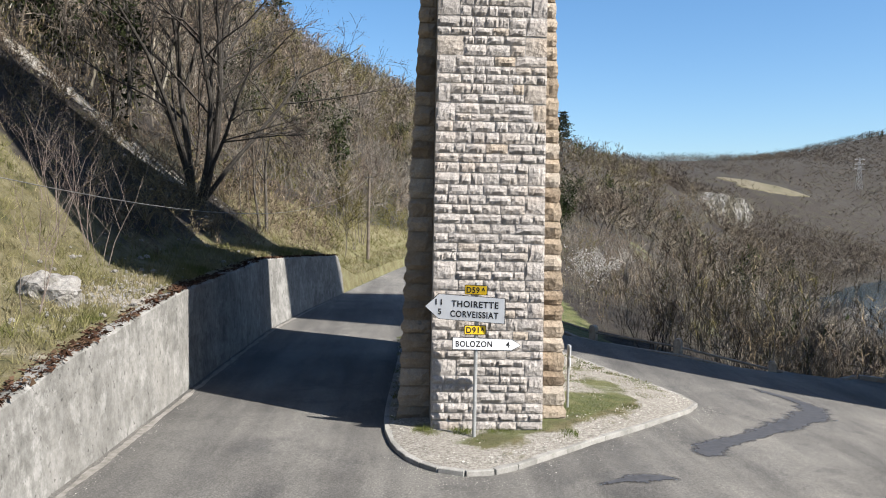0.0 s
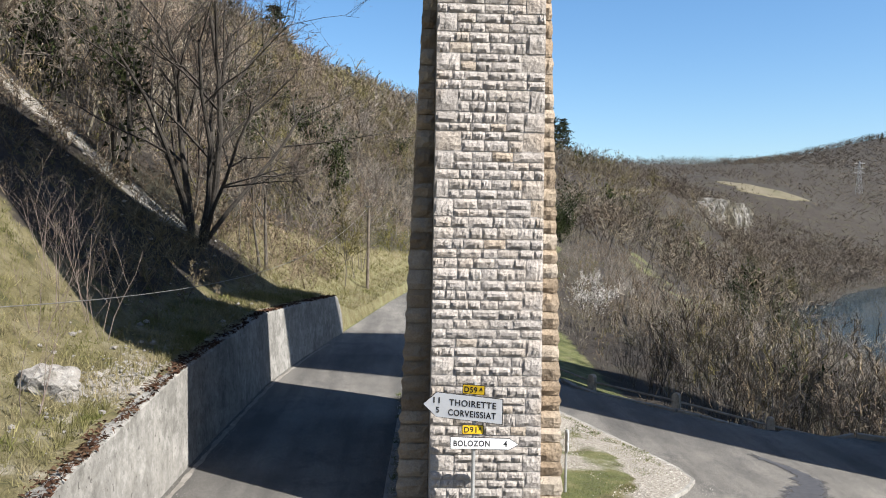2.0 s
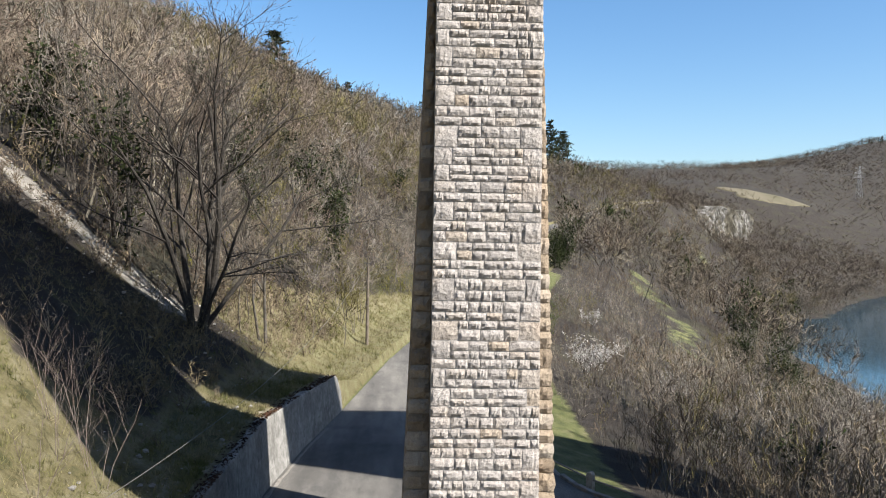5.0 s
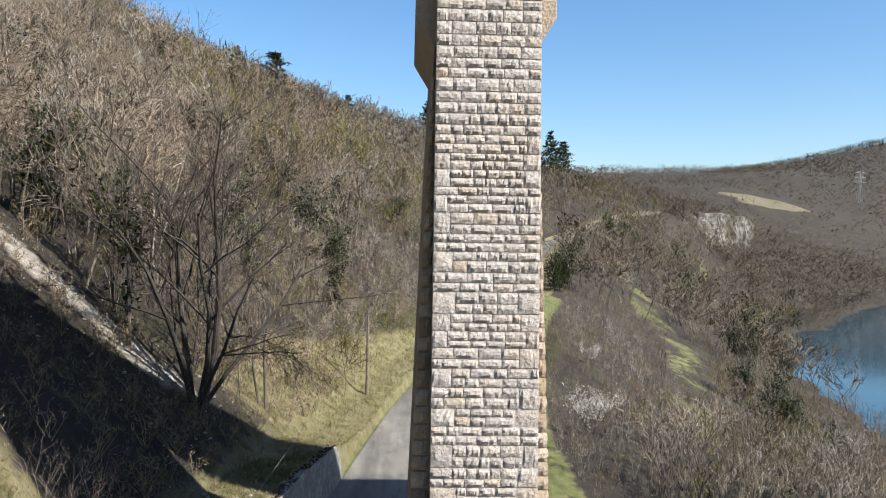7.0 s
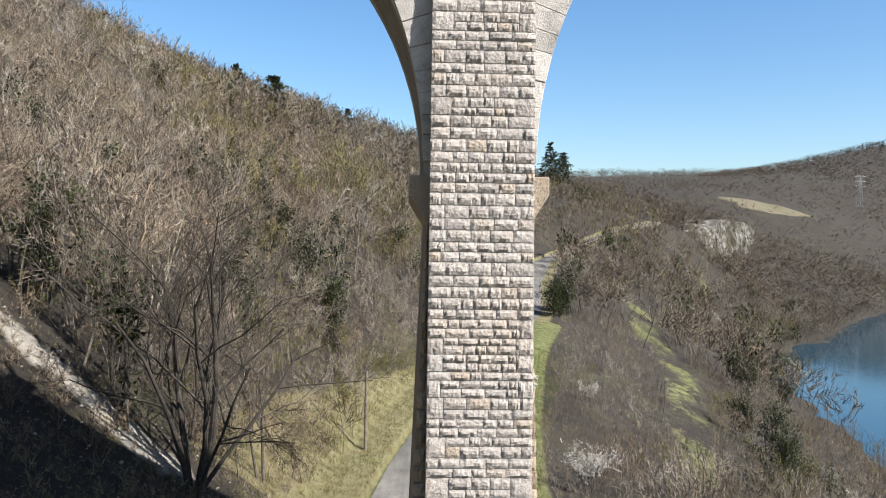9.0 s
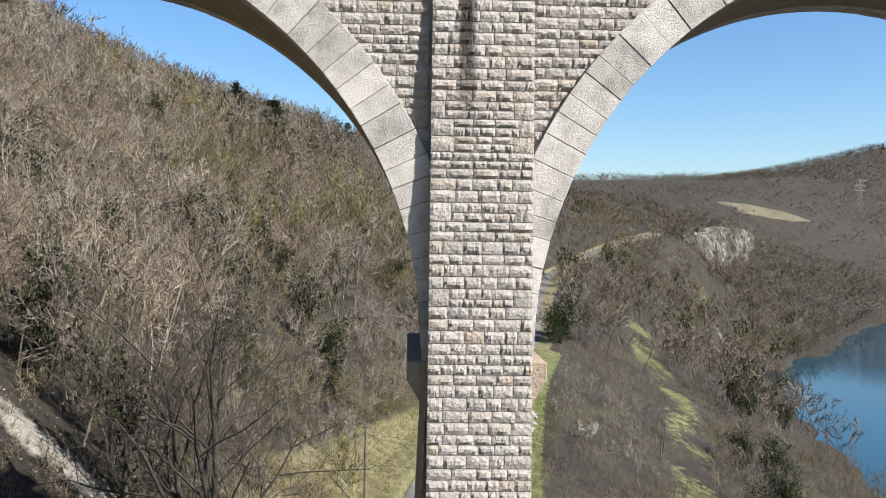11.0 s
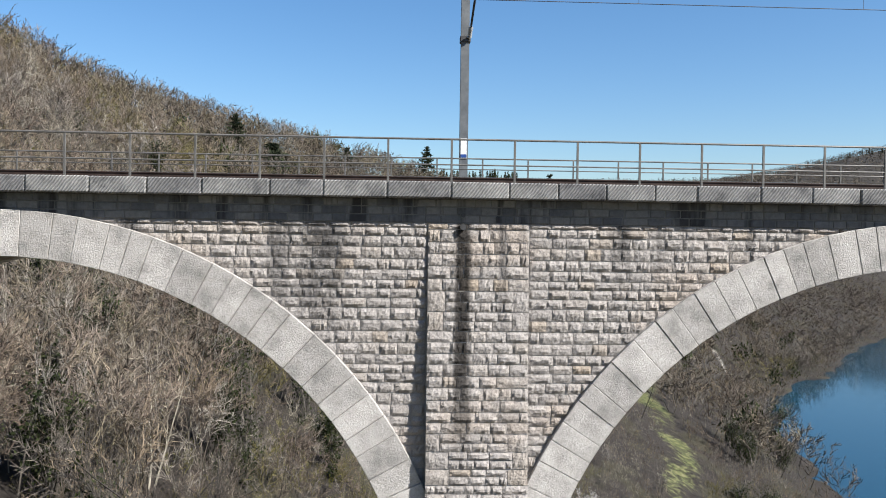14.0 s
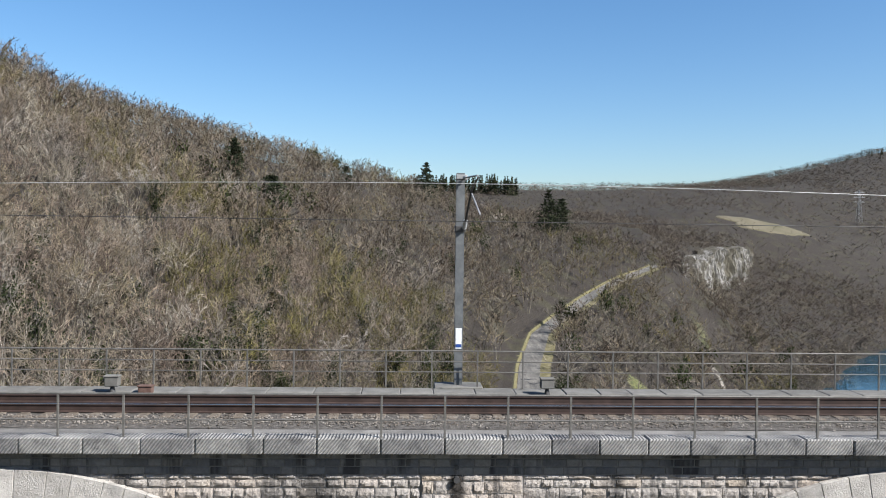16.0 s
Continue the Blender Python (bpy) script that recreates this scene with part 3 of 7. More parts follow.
def land(x, y):
    """Height of the ground."""
    x, y = np.asarray(x, float), np.asarray(y, float)
    s = road_left(y) - x
    zr = road_height(y)
    # hillside left of the road
    slope = np.interp(s, [0, 3, 20, 41, 65, 125, 170, 240, 2000], [0, 0.5, 13, 23, 37, 70, 92, 106, 126])
    slope = slope * (1 - 0.64 * smoothstep(y, 112, 385))
    left = zr + np.where(s > 0.3, wall_height(y), 0) + slope
    # shelf and river bank on the other side
    r = -s - ROAD_W
    shelf = np.interp(y, [-400, 24, 29, 34, 45, 400], [90, 60, 12, 5.5, 1.5, 1.5])
    fall = np.interp(r - shelf, [0, 3, 9, 19, 32, 47, 60, 75], [0, 0.04, 0.13, 0.34, 0.6, 0.88, 1.0, 1.08])
    cross = np.where(y < 60, -0.07 * np.clip(x - 4, 0, 40) * (1 - smoothstep(y, 36, 60)), 0)
    right = (zr + cross) * (1 - fall) + fall * (WATER_Z - 1.5)
    # far bank and mountains
    q = (x - 94) * -0.793 + (y - 203) * 0.609
    far = WATER_Z - 0.5 + np.interp(q - 7, [-400, -20, 0, 12, 60, 130, 200, 400, 2000], [-6, -3, 0.3, 3, 12, 28, 42, 46, 50])
    far = far + 62 * smoothstep(y, 520, 1050) + 235 * np.exp(-(((x - 1500) / 720) ** 2) - ((y - 1600) / 700) ** 2)
    far = far + 14 * np.exp(-(((x - 310) / 110) ** 2) - ((y - 720) / 80) ** 2)
    z = np.where(s > 0, np.maximum(left, far), np.maximum(right, far))
    # the cliff's step
    along, off = cliff_axes(x, y)
    z = z + np.interp(along, [-20, 22, 86, 150, 276, 340], [0, 4, 19, 20, 9, 0]) * (1 - smoothstep(off, -3, 3)) * smoothstep(off, -160, -50)
    away = smoothstep(np.maximum(s - 1.0, r - shelf - 1.0), 0, 10)
    rough = soft_noise(x, y, 60, 3) * 5 * smoothstep(s, 30, 90) + soft_noise(x, y, 14, 4) * 1.5 + soft_noise(x, y, 4.3, 5) * 0.7 + soft_noise(x, y, 1.3, 6) * 0.2
    return z + rough * np.clip(away, 0, 1)


GRID_S = np.concatenate([-np.concatenate([np.linspace(0.9, ROAD_W + 14, 40), ROAD_W + 14 + np.cumsum(np.geomspace(0.5, 90, 108))])[::-1], [0.0, 0.28, 0.42, 0.7], 1.0 + np.cumsum(np.geomspace(0.35, 90, 118))])
GRID_Y = np.concatenate([np.geomspace(400, 6, 22) * -1, np.linspace(-4, 70, 150), 70 + np.cumsum(np.geomspace(0.55, 75, 150))])
GROUND_S, GROUND_Y = np.meshgrid(GRID_S, GRID_Y)
GROUND_Z = land(road_left(GROUND_Y) - GROUND_S, GROUND_Y)


def ground_z(x, y):
    """Height of the ground as built, between the points of its grid."""
    x, y = np.asarray(x, float), np.asarray(y, float)
    s = road_left(y) - x
    i = np.clip(np.searchsorted(GRID_Y, y) - 1, 0, len(GRID_Y) - 2)
    j = np.clip(np.searchsorted(GRID_S, s) - 1, 0, len(GRID_S) - 2)
    v = np.clip((y - GRID_Y[i]) / (GRID_Y[i + 1] - GRID_Y[i]), 0, 1)
    u = np.clip((s - GRID_S[j]) / (GRID_S[j + 1] - GRID_S[j]), 0, 1)
    z = GROUND_Z
    return (z[i, j] * (1 - u) + z[i, j + 1] * u) * (1 - v) + (z[i + 1, j] * (1 - u) + z[i + 1, j + 1] * u) * v


def make_ground():
    S, Y = GROUND_S, GROUND_Y
    X = road_left(Y) - S
    Z = np.where((S > 0.2) & (S < 0.35), road_height(Y), GROUND_Z)
    # the ground lies a little under the road's own surface
    n, m = S.shape
    verts = np.stack([X, Y, Z - 0.05], -1).reshape(-1, 3)
    i = (np.arange(n - 1)[:, None] * m + np.arange(m - 1)[None]).ravel()
    faces = np.stack([i, i + m, i + m + 1, i + 1], 1)
    me = fast_mesh("ground", verts, faces, M_GROUND, True)
    r = -S - ROAD_W
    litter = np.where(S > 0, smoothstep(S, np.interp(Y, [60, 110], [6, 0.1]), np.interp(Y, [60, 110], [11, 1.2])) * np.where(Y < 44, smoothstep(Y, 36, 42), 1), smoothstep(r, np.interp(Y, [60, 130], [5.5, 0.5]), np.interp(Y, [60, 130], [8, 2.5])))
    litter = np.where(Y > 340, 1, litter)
    # brown scrub; it also darkens the bank where the pier's shadow falls
    shaded_scrub = smoothstep(Y - 0.35 * S, 22.5, 26) * smoothstep(S, 2.0, 4.5) * (Y < 46) * (0.75 + 0.5 * soft_noise(X, Y, 2.5, 83))
    litter = np.maximum(litter, shaded_scrub)
    gravel = (0.85 * np.exp(-(((Y - 41.5 + 0.12 * (X + 15)) / 1.3) ** 2)) * smoothstep(S, 5, 8) * (1 - smoothstep(S, 20, 26))) + 0.6 * np.exp(-((X + 6.9) / 0.8) ** 2 - ((Y - 20.3) / 1.5) ** 2) + 0.35 * np.exp(-((X + 8.6) / 0.8) ** 2 - ((Y - 25.0) / 4) ** 2)
    gravel = gravel + 0.4 * np.where(S > 0, np.exp(-((S - 1) / 1.0) ** 2), 0) * (Y < 44)
    verge = np.where(S > 0, np.interp(Y, [46, 110, 150], [0.42, 0.42, 0.40]) * (Y > 46) * (1 - smoothstep(S, np.interp(Y, [90, 130], [3, 1.0]), np.interp(Y, [90, 130], [7, 2.2]))) , (1 - smoothstep(r, np.interp(Y, [30, 60, 110], [9, 5.5, 2.8]), np.interp(Y, [30, 60, 110], [12, 7.5, 4.5]))) * (Y > 30) * np.where(Y > 130, 0.2, 0.95))
    verge = verge * (Y < 300)
    verge = np.maximum(verge, 0.62 * np.exp(-(((r - 21.5 + 3 * soft_noise(X, Y, 20, 81)) / np.interp(Y, [75, 120, 200], [2.4, 4.2, 4.5])) ** 4)) * (Y > 75) * (Y < 205) * np.clip(0.75 + 1.1 * soft_noise(X, Y, 5, 82), 0, 1))
    path = np.exp(-(((X - 97 - 0.15 * (Y - 250)) / 1.8) ** 2)) * (Y > 236) * (Y < 268)
    gravel = np.maximum(gravel, 0.6 * path)
    verge = np.maximum(verge, 0.5 * np.exp(-(((X - 101 - 0.15 * (Y - 275)) / 5) ** 2)) * (Y > 270) * (Y < 292))
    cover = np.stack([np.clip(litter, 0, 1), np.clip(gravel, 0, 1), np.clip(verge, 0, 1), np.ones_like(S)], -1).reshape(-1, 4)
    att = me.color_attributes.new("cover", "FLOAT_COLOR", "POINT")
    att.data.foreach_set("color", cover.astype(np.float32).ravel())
    return tagged(new("ground", me), "grassy and wooded valley ground with leaf litter and pale gravel", "ground", kind="structure")


make_ground()

water = new("water", fast_mesh("water", [(20, -300, WATER_Z), (1500, -300, WATER_Z), (1500, 900, WATER_Z), (20, 900, WATER_Z)], [(0, 1, 2, 3)], M_WATER))
tagged(water, "calm blue-green river water", "river", kind="structure")

# ---- roads ----
PARAPET = [(6.3, 37.5), (7.0, 35.2), (8.3, 33.0), (10.4, 30.6), (13.6, 29.3), (17.0, 28.2), (30.0, 24.5), (60.0, 17.0)]


def parapet_y(x):
    return np.interp(x, [p[0] for p in PARAPET], [p[1] for p in PARAPET])


def make_roads():
    xs = np.concatenate([np.linspace(-5.7, 18, 70), np.linspace(20, 58, 14)])
    t = np.linspace(0, 1, 90)
    X = np.repeat(xs[None], len(t), 0)
    top = np.where(xs < 6.3, 38.5, parapet_y(xs))
    Y = -40 + (top[None] + 40) * t[:, None] ** 0.7
    X = np.where(X < -5.0, np.maximum(X, road_left(Y)), X)
    X = np.maximum(X, road_left(Y))
    Z = land(X + 0.02, Y) + 0.012 * soft_noise(X, Y, 2.0, 9)
    n, m = X.shape
    i = (np.arange(n - 1)[:, None] * m + np.arange(m - 1)[None]).ravel()
    me = fast_mesh("road", np.stack([X, Y, Z], -1).reshape(-1, 3), np.stack([i, i + 1, i + m + 1, i + m], 1), M_ASPHALT, True)
    tagged(new("road", me), "worn grey asphalt road junction round the pier", "road", kind="structure")
    ys = np.concatenate([np.linspace(37.5, 70, 40), np.linspace(72, 335, 110)])
    w = np.linspace(0, ROAD_W, 8)
    Y = np.repeat(ys[:, None], len(w), 1)
    wide = np.interp(ys, [37.5, 46], [2.0, 1.0])
    X = road_left(Y) + w[None] * wide[:, None] * np.interp(ys, [60, 110], [1, 0.86])[:, None]
    Z = road_height(Y) + np.interp(Y, [37.5, 40, 42], [-0.03, 0.0, 0.03])
    n, m = X.shape
    i = (np.arange(n - 1)[:, None] * m + np.arange(m - 1)[None]).ravel()
    me = fast_mesh("road", np.stack([X, Y, Z], -1).reshape(-1, 3), np.stack([i, i + 1, i + m + 1, i + m], 1), M_LANE, True)
    tagged(new("road", me), "pale grey asphalt lane climbing along the wooded slope", "road", kind="structure")


make_roads()

# ---- viaduct ----
PIER_X, BAY, ARCH_R, ARCH_Z, RING = 1.72, 22.2, 9.8, 20.25, 1.05
SPAN_Y, DECK_MID = 19.32, 22.1
BACK_Y = 2 * DECK_MID - SPAN_Y
BAND_LO, BAND_HI, COPE_TOP = 30.93, 31.5, 31.88
PIL_LO, PIL_HI = 0.54, 2.94


def pilaster_y(z):
    return 17.38 + 0.0617 * z


def core_half(z):
    return 1.88 - 0.0347 * z


def core_y(z):
    return 18.4 + 0.045 * z


def stone_shape(rng, nx=6, nz=3, bulge=0.040, rough=0.006, corner=0):
    """A rock-faced stone: 1 wide (x), 1 high (z), face towards -y. corner: -1 or 1 also roughens that end."""
    xs, zs = np.linspace(0.012, 0.988, nx + 1), np.linspace(0.025, 0.975, nz + 1)
    xs[1:-1] += rng.uniform(-0.06, 0.06, nx - 1)
    zs[1:-1] += rng.uniform(-0.07, 0.07, nz - 1)
    tilt = rng.uniform(-0.008, 0.008, 2)
    verts, front = [], {}
    for i, x in enumerate(xs):
        for j, z in enumerate(zs):
            rim = i in (0, nx) or j in (0, nz)
            pillow = (1 - abs(2 * x - 1) ** 8) * (1 - abs(2 * z - 1) ** 3)
            d = rng.uniform(0.012, 0.034) if rim else 0.022 + bulge * pillow * rng.uniform(0.7, 1.15) + rng.normal() * rough + tilt[0] * (x - 0.5) + tilt[1] * (z - 0.5)
            front[i, j] = len(verts)
            verts.append((x + rng.uniform(-0.012, 0.012), -max(d, 0.006), z + rng.uniform(-0.02, 0.02)))
    faces = [(front[i, j], front[i + 1, j], front[i + 1, j + 1], front[i, j + 1]) for i in range(nx) for j in range(nz)]
    loop = [front[i, 0] for i in range(nx)] + [front[nx, j] for j in range(nz)] + [front[i, nz] for i in range(nx, 0, -1)] + [front[0, j] for j in range(nz, 0, -1)]
    back = []
    for k in loop:
        back.append(len(verts))
        x, y, z = verts[k]
        verts.append((x * 0.99 + 0.005, 0.06, z * 0.99 + 0.005))
    n = len(loop)
    faces += [(loop[k], back[k], back[(k + 1) % n], loop[(k + 1) % n]) for k in range(n)]
    v = np.array(verts)
    if corner:
        end = v[:, 0] > 0.9 if corner > 0 else v[:, 0] < 0.1
        mid = end & (np.abs(v[:, 2] - 0.5) < 0.35)
        v[mid, 0] += corner * rng.uniform(0.02, 0.11, mid.sum())
    return v, np.array(faces)


stone_rng = np.random.default_rng(7)
STONES = [stone_shape(stone_rng) for _ in range(26)]
STONE_MESHES = [fast_mesh("stone", v, f, M_STONE_PIECE) for v, f in STONES]


def place_stones(rects, face, parent, rng, limit=None, name="stone"):
    """Stones of x0, x1, z0, z1 on a face y(z): the first ones singly, the rest as one mesh."""
    vs, fs, count = [], [], 0
    for k, (x0, x1, z0, z1) in enumerate(rects):
        i = int(rng.integers(len(STONES)))
        flip = rng.random() < 0.5
        y = float(face((z0 + z1) / 2)) + 0.004
        lean = math.atan(float(face(z1) - face(z0)) / (z1 - z0))
        if limit is None or k < limit:
            ob = new(name, STONE_MESHES[i])
            ob.parent = parent
            ob.location = (x0, y, z0)
            ob.rotation_euler = (-lean, 0, 0)
            ob.scale = (x1 - x0, rng.uniform(0.75, 1.3), z1 - z0)
        else:
            v, f = STONES[i]
            v = v * (x1 - x0, rng.uniform(0.75, 1.3), z1 - z0)
            v = v + np.stack([np.full(len(v), x0), y + v[:, 2] * math.tan(lean), np.full(len(v), z0)], 1) - (0, (z1 - z0) / 2 * math.tan(lean), 0)
            vs.append(v)
            fs.append(f + count)
            count += len(v)
    if vs:
        ob = part("stone_coursing", fast_mesh("stone_coursing", np.concatenate(vs), np.concatenate(fs), M_STONE_WALL), None, parent, "smaller rock-faced stones in level courses")
        tagged(ob, kind="stuff")


def fill_row(rng, x0, x1, z0, z1, lo, hi):
    out, x = [], x0
    while x < x1 - 1e-6:
        w = rng.uniform(lo, hi)
        if x1 - x - w < lo * 0.7:
            w = x1 - x
        out.append((x + 0.005, x + w - 0.005, z0 + 0.007, z1 - 0.007))
        x += w
    return out


def pilaster_courses(rng, z0, z1):
    """Courses of small stones, tied in by large corner blocks that rise through two of them."""
    out, z = [], z0
    while z < z1 - 0.05:
        lower = z < 16.5
        if rng.random() < (0.62 if lower else 0.22) and z1 - z > 0.7:
            h = rng.uniform(0.34, 0.5)
            left, right = rng.random() < 0.6, rng.random() < 0.75
            a, b = (rng.uniform(0.3, 0.62) if left else 0.0), (rng.uniform(0.26, 0.55) if right else 0.0)
            if left:
                out.append((PIL_LO + 0.004, PIL_LO + a - 0.005, z + 0.005, z + h - 0.006))
            if right:
                out.append((PIL_HI - b + 0.005, PIL_HI - 0.004, z + 0.005, z + h - 0.006))
            m = z + h * rng.uniform(0.42, 0.58)
            out += fill_row(rng, PIL_LO + a, PIL_HI - b, z, m, 0.22, 0.55) + fill_row(rng, PIL_LO + a, PIL_HI - b, m, z + h, 0.22, 0.55)
        else:
            h = min(rng.uniform(0.17, 0.26) if lower else rng.uniform(0.22, 0.31), z1 - z)
            out += fill_row(rng, PIL_LO, PIL_HI, z, z + h, 0.26, 0.62)
        z += h
    return out


def spandrel_courses(rng):
    """Level courses over the haunches of the two arches beside the pier."""
    out, z = [], ARCH_Z + 1.0
    while z < BAND_LO - 0.05:
        h = min(rng.uniform(0.2, 0.285), BAND_LO - z)
        for side in (-1, 1):
            edge = PIL_LO - 0.02 if side < 0 else PIL_HI + 0.02
            far = PIER_X + side * 12.6
            row = fill_row(rng, min(edge, far), max(edge, far), z, z + h, 0.26, 0.62)
            cx = PIER_X + side * BAY / 2
            for r in row:
                d = min(math.hypot(x - cx, zz - ARCH_Z) for x in r[:2] for zz in r[2:])
                if d > ARCH_R + 0.55:
                    out.append(r)
        z += h
    return out


def bay_body(k):
    """One pier's share of the bridge: haunches over two half arches, and the filling up to the deck."""
    cx = PIER_X + k * BAY
    pts = [(cx - BAY / 2, BAND_LO)]
    n = 28
    pts += [(cx - BAY / 2 + ARCH_R * math.sin(a), ARCH_Z + ARCH_R * math.cos(a)) for a in np.linspace(0, math.pi / 2, n)]
    pts += [(cx - BAY / 2 + ARCH_R, 19.9), (cx + BAY / 2 - ARCH_R, 19.9)]
    pts += [(cx + BAY / 2 - ARCH_R * math.sin(a), ARCH_Z + ARCH_R * math.cos(a)) for a in np.linspace(math.pi / 2, 0, n)]
    pts += [(cx + BAY / 2, BAND_LO)]
    return prism(bmesh.new(), pts, SPAN_Y, BACK_Y)


def pier_core(k, foot):
    bm = bmesh.new()
    cx = PIER_X + k * BAY
    rings = []
    for z in (foot, 19.9):
        h, y = core_half(z), core_y(z)
        rings.append([bm.verts.new(p) for p in ((cx - h, y, z), (cx + h, y, z), (cx + h, 2 * DECK_MID - y, z), (cx - h, 2 * DECK_MID - y, z))])
    bm.faces.new(rings[0][::-1])
    bm.faces.new(rings[1])
    for i in range(4):
        j = (i + 1) % 4
        bm.faces.new((rings[0][i], rings[0][j], rings[1][j], rings[1][i]))
    return bm


def pilaster_body(k, foot, back=False):
    bm = bmesh.new()
    dx = k * BAY
    rings = []
    for z in (foot, BAND_LO):
        # back: unseen; its foot is pushed out to widen the pier's shadow
        y = (15.9 + 0.109 * z if back else pilaster_y(z)) + 0.004
        f = (lambda v: 2 * DECK_MID - v) if back else (lambda v: v)
        rings.append([bm.verts.new((x + dx, f(v), z)) for x, v in ((PIL_LO + 0.01, y), (PIL_HI - 0.01, y), (PIL_HI - 0.01, 20.5), (PIL_LO + 0.01, 20.5))])
    bm.faces.new(rings[0])
    bm.faces.new(rings[1])
    for i in range(4):
        j = (i + 1) % 4
        bm.faces.new((rings[0][i], rings[0][j], rings[1][j], rings[1][i]))
    return bm


def make_viaduct():
    rng = np.random.default_rng(11)
    via = thing("railway_viaduct", "tall pale limestone railway viaduct with round arches", "viaduct")
    mid_span = None
    for k in (-2, -1, 0, 1, 2):
        b = part("arch_wall", bay_body(k), M_MORTAR if k == 0 else M_STONE_WALL, via, "rock-faced limestone walls over two half arches")
        if k == 0:
            mid_span = b
        foot = -1.0 if k <= 0 else -22.0
        pier = part("pier", pier_core(k, foot), M_OCHRE_WALL if k == 0 else M_STONE_WALL, via, "tapering ochre limestone pier")
        pil = part("pilaster", pilaster_body(k, foot), M_MORTAR if k == 0 else M_STONE_WALL, via, "projecting pilaster of pale rock-faced stones")
        # unseen back pilaster, made deeper low down to shape the cast shadow
        part("pilaster", pilaster_body(k, foot, True), M_STONE_WALL, via)
        if k == 0:
            rects = pilaster_courses(rng, -0.1, BAND_LO)
            place_stones(rects, pilaster_y, pil, rng, 300)
            qrng = np.random.default_rng(5)
            shapes = {s: [fast_mesh("quoin", *stone_shape(qrng, 4, 3, 0.06, 0.016, s), M_OCHRE) for _ in range(9)] for s in (-1, 1)}
            for side in (-1, 1):
                z = -0.1
                while z < 18.9:
                    h = min(qrng.uniform(0.30, 0.46), 18.95 - z)
                    zc = z + h / 2
                    q = new("quoin", shapes[side][int(qrng.integers(9))])
                    q.parent = pier
                    out = PIER_X + side * core_half(zc)
                    inner = PIL_LO if side < 0 else PIL_HI
                    q.location = (min(out, inner), core_y(zc), z + 0.008)
                    q.scale = (abs(out - inner), qrng.uniform(0.9, 1.3), h - 0.016)
                    z += h
    place_stones(spandrel_courses(rng), lambda z: SPAN_Y, mid_span, rng, 0)
    # soffit shells of the arches, darker and browner than the walls
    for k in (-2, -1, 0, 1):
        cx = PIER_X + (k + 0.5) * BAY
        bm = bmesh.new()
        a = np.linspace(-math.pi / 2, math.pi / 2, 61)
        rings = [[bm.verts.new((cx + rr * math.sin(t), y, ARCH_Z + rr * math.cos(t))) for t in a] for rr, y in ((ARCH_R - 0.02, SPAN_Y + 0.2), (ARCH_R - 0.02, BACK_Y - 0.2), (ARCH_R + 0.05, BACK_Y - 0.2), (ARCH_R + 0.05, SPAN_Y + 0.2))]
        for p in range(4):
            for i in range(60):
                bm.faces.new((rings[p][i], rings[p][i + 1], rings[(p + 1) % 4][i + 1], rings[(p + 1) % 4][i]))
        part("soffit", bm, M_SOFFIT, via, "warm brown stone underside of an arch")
    # voussoirs of uneven width
    for back in (False, True):
        y0, y1 = (SPAN_Y - 0.17, SPAN_Y + 0.5) if not back else (BACK_Y - 0.5, BACK_Y + 0.17)
        vrng = np.random.default_rng(3)
        sizes = (0.047, 0.0525, 0.058, 0.0635, 0.069)
        meshes = []
        for turn in sizes:
            bm = bmesh.new()
            half = turn / 2 - 0.0006
            pts = [(r * math.sin(t), r * math.cos(t)) for r, t in ((ARCH_R - 0.03, -half), (ARCH_R - 0.03, half), (ARCH_R + RING, half), (ARCH_R + RING, -half))]
            prism(bm, pts, y0 + vrng.uniform(-0.012, 0.012), y1)
            bmesh.ops.bevel(bm, geom=bm.edges[:], offset=0.011, segments=1, affect="EDGES")
            meshes.append(bm_mesh("voussoir", bm, M_VOUSSOIR))
        for k in (-1, 0):
            ring = new("arch_ring")
            ring.parent = via
            ring.location = (PIER_X + (k + 0.5) * BAY, 0, ARCH_Z)
            picks = []
            while sum(sizes[i] for i in picks) < math.pi - 0.03:
                picks.append(int(vrng.integers(5)))
            stretch = math.pi / sum(sizes[i] for i in picks)
            angle = -math.pi / 2
            for i in picks:
                angle += sizes[i] * stretch / 2
                v = new("voussoir", meshes[i])
                v.parent = ring
                v.location = (0, vrng.uniform(-0.012, 0.012), 0)
                v.rotation_euler = (0, angle, 0)
                angle += sizes[i] * stretch / 2
    # imposts at the springing
    for side in (-1, 1):
        x = PIER_X + side * 1.2
        o = PIER_X + side * 1.66
        bm = prism(bmesh.new(), [(x, 18.75), (x + side * 0.12, 18.95), (o, 19.5), (o, 19.93), (x - side * 0.3, 19.93), (x - side * 0.3, 18.75)], 19.2, 2 * DECK_MID - 19.2)
        bmesh.ops.bevel(bm, geom=bm.edges[:], offset=0.02, segments=1, affect="EDGES")
        part("impost", bm, M_OCHRE_WALL, via, "moulded stone impost with a sloping underside")
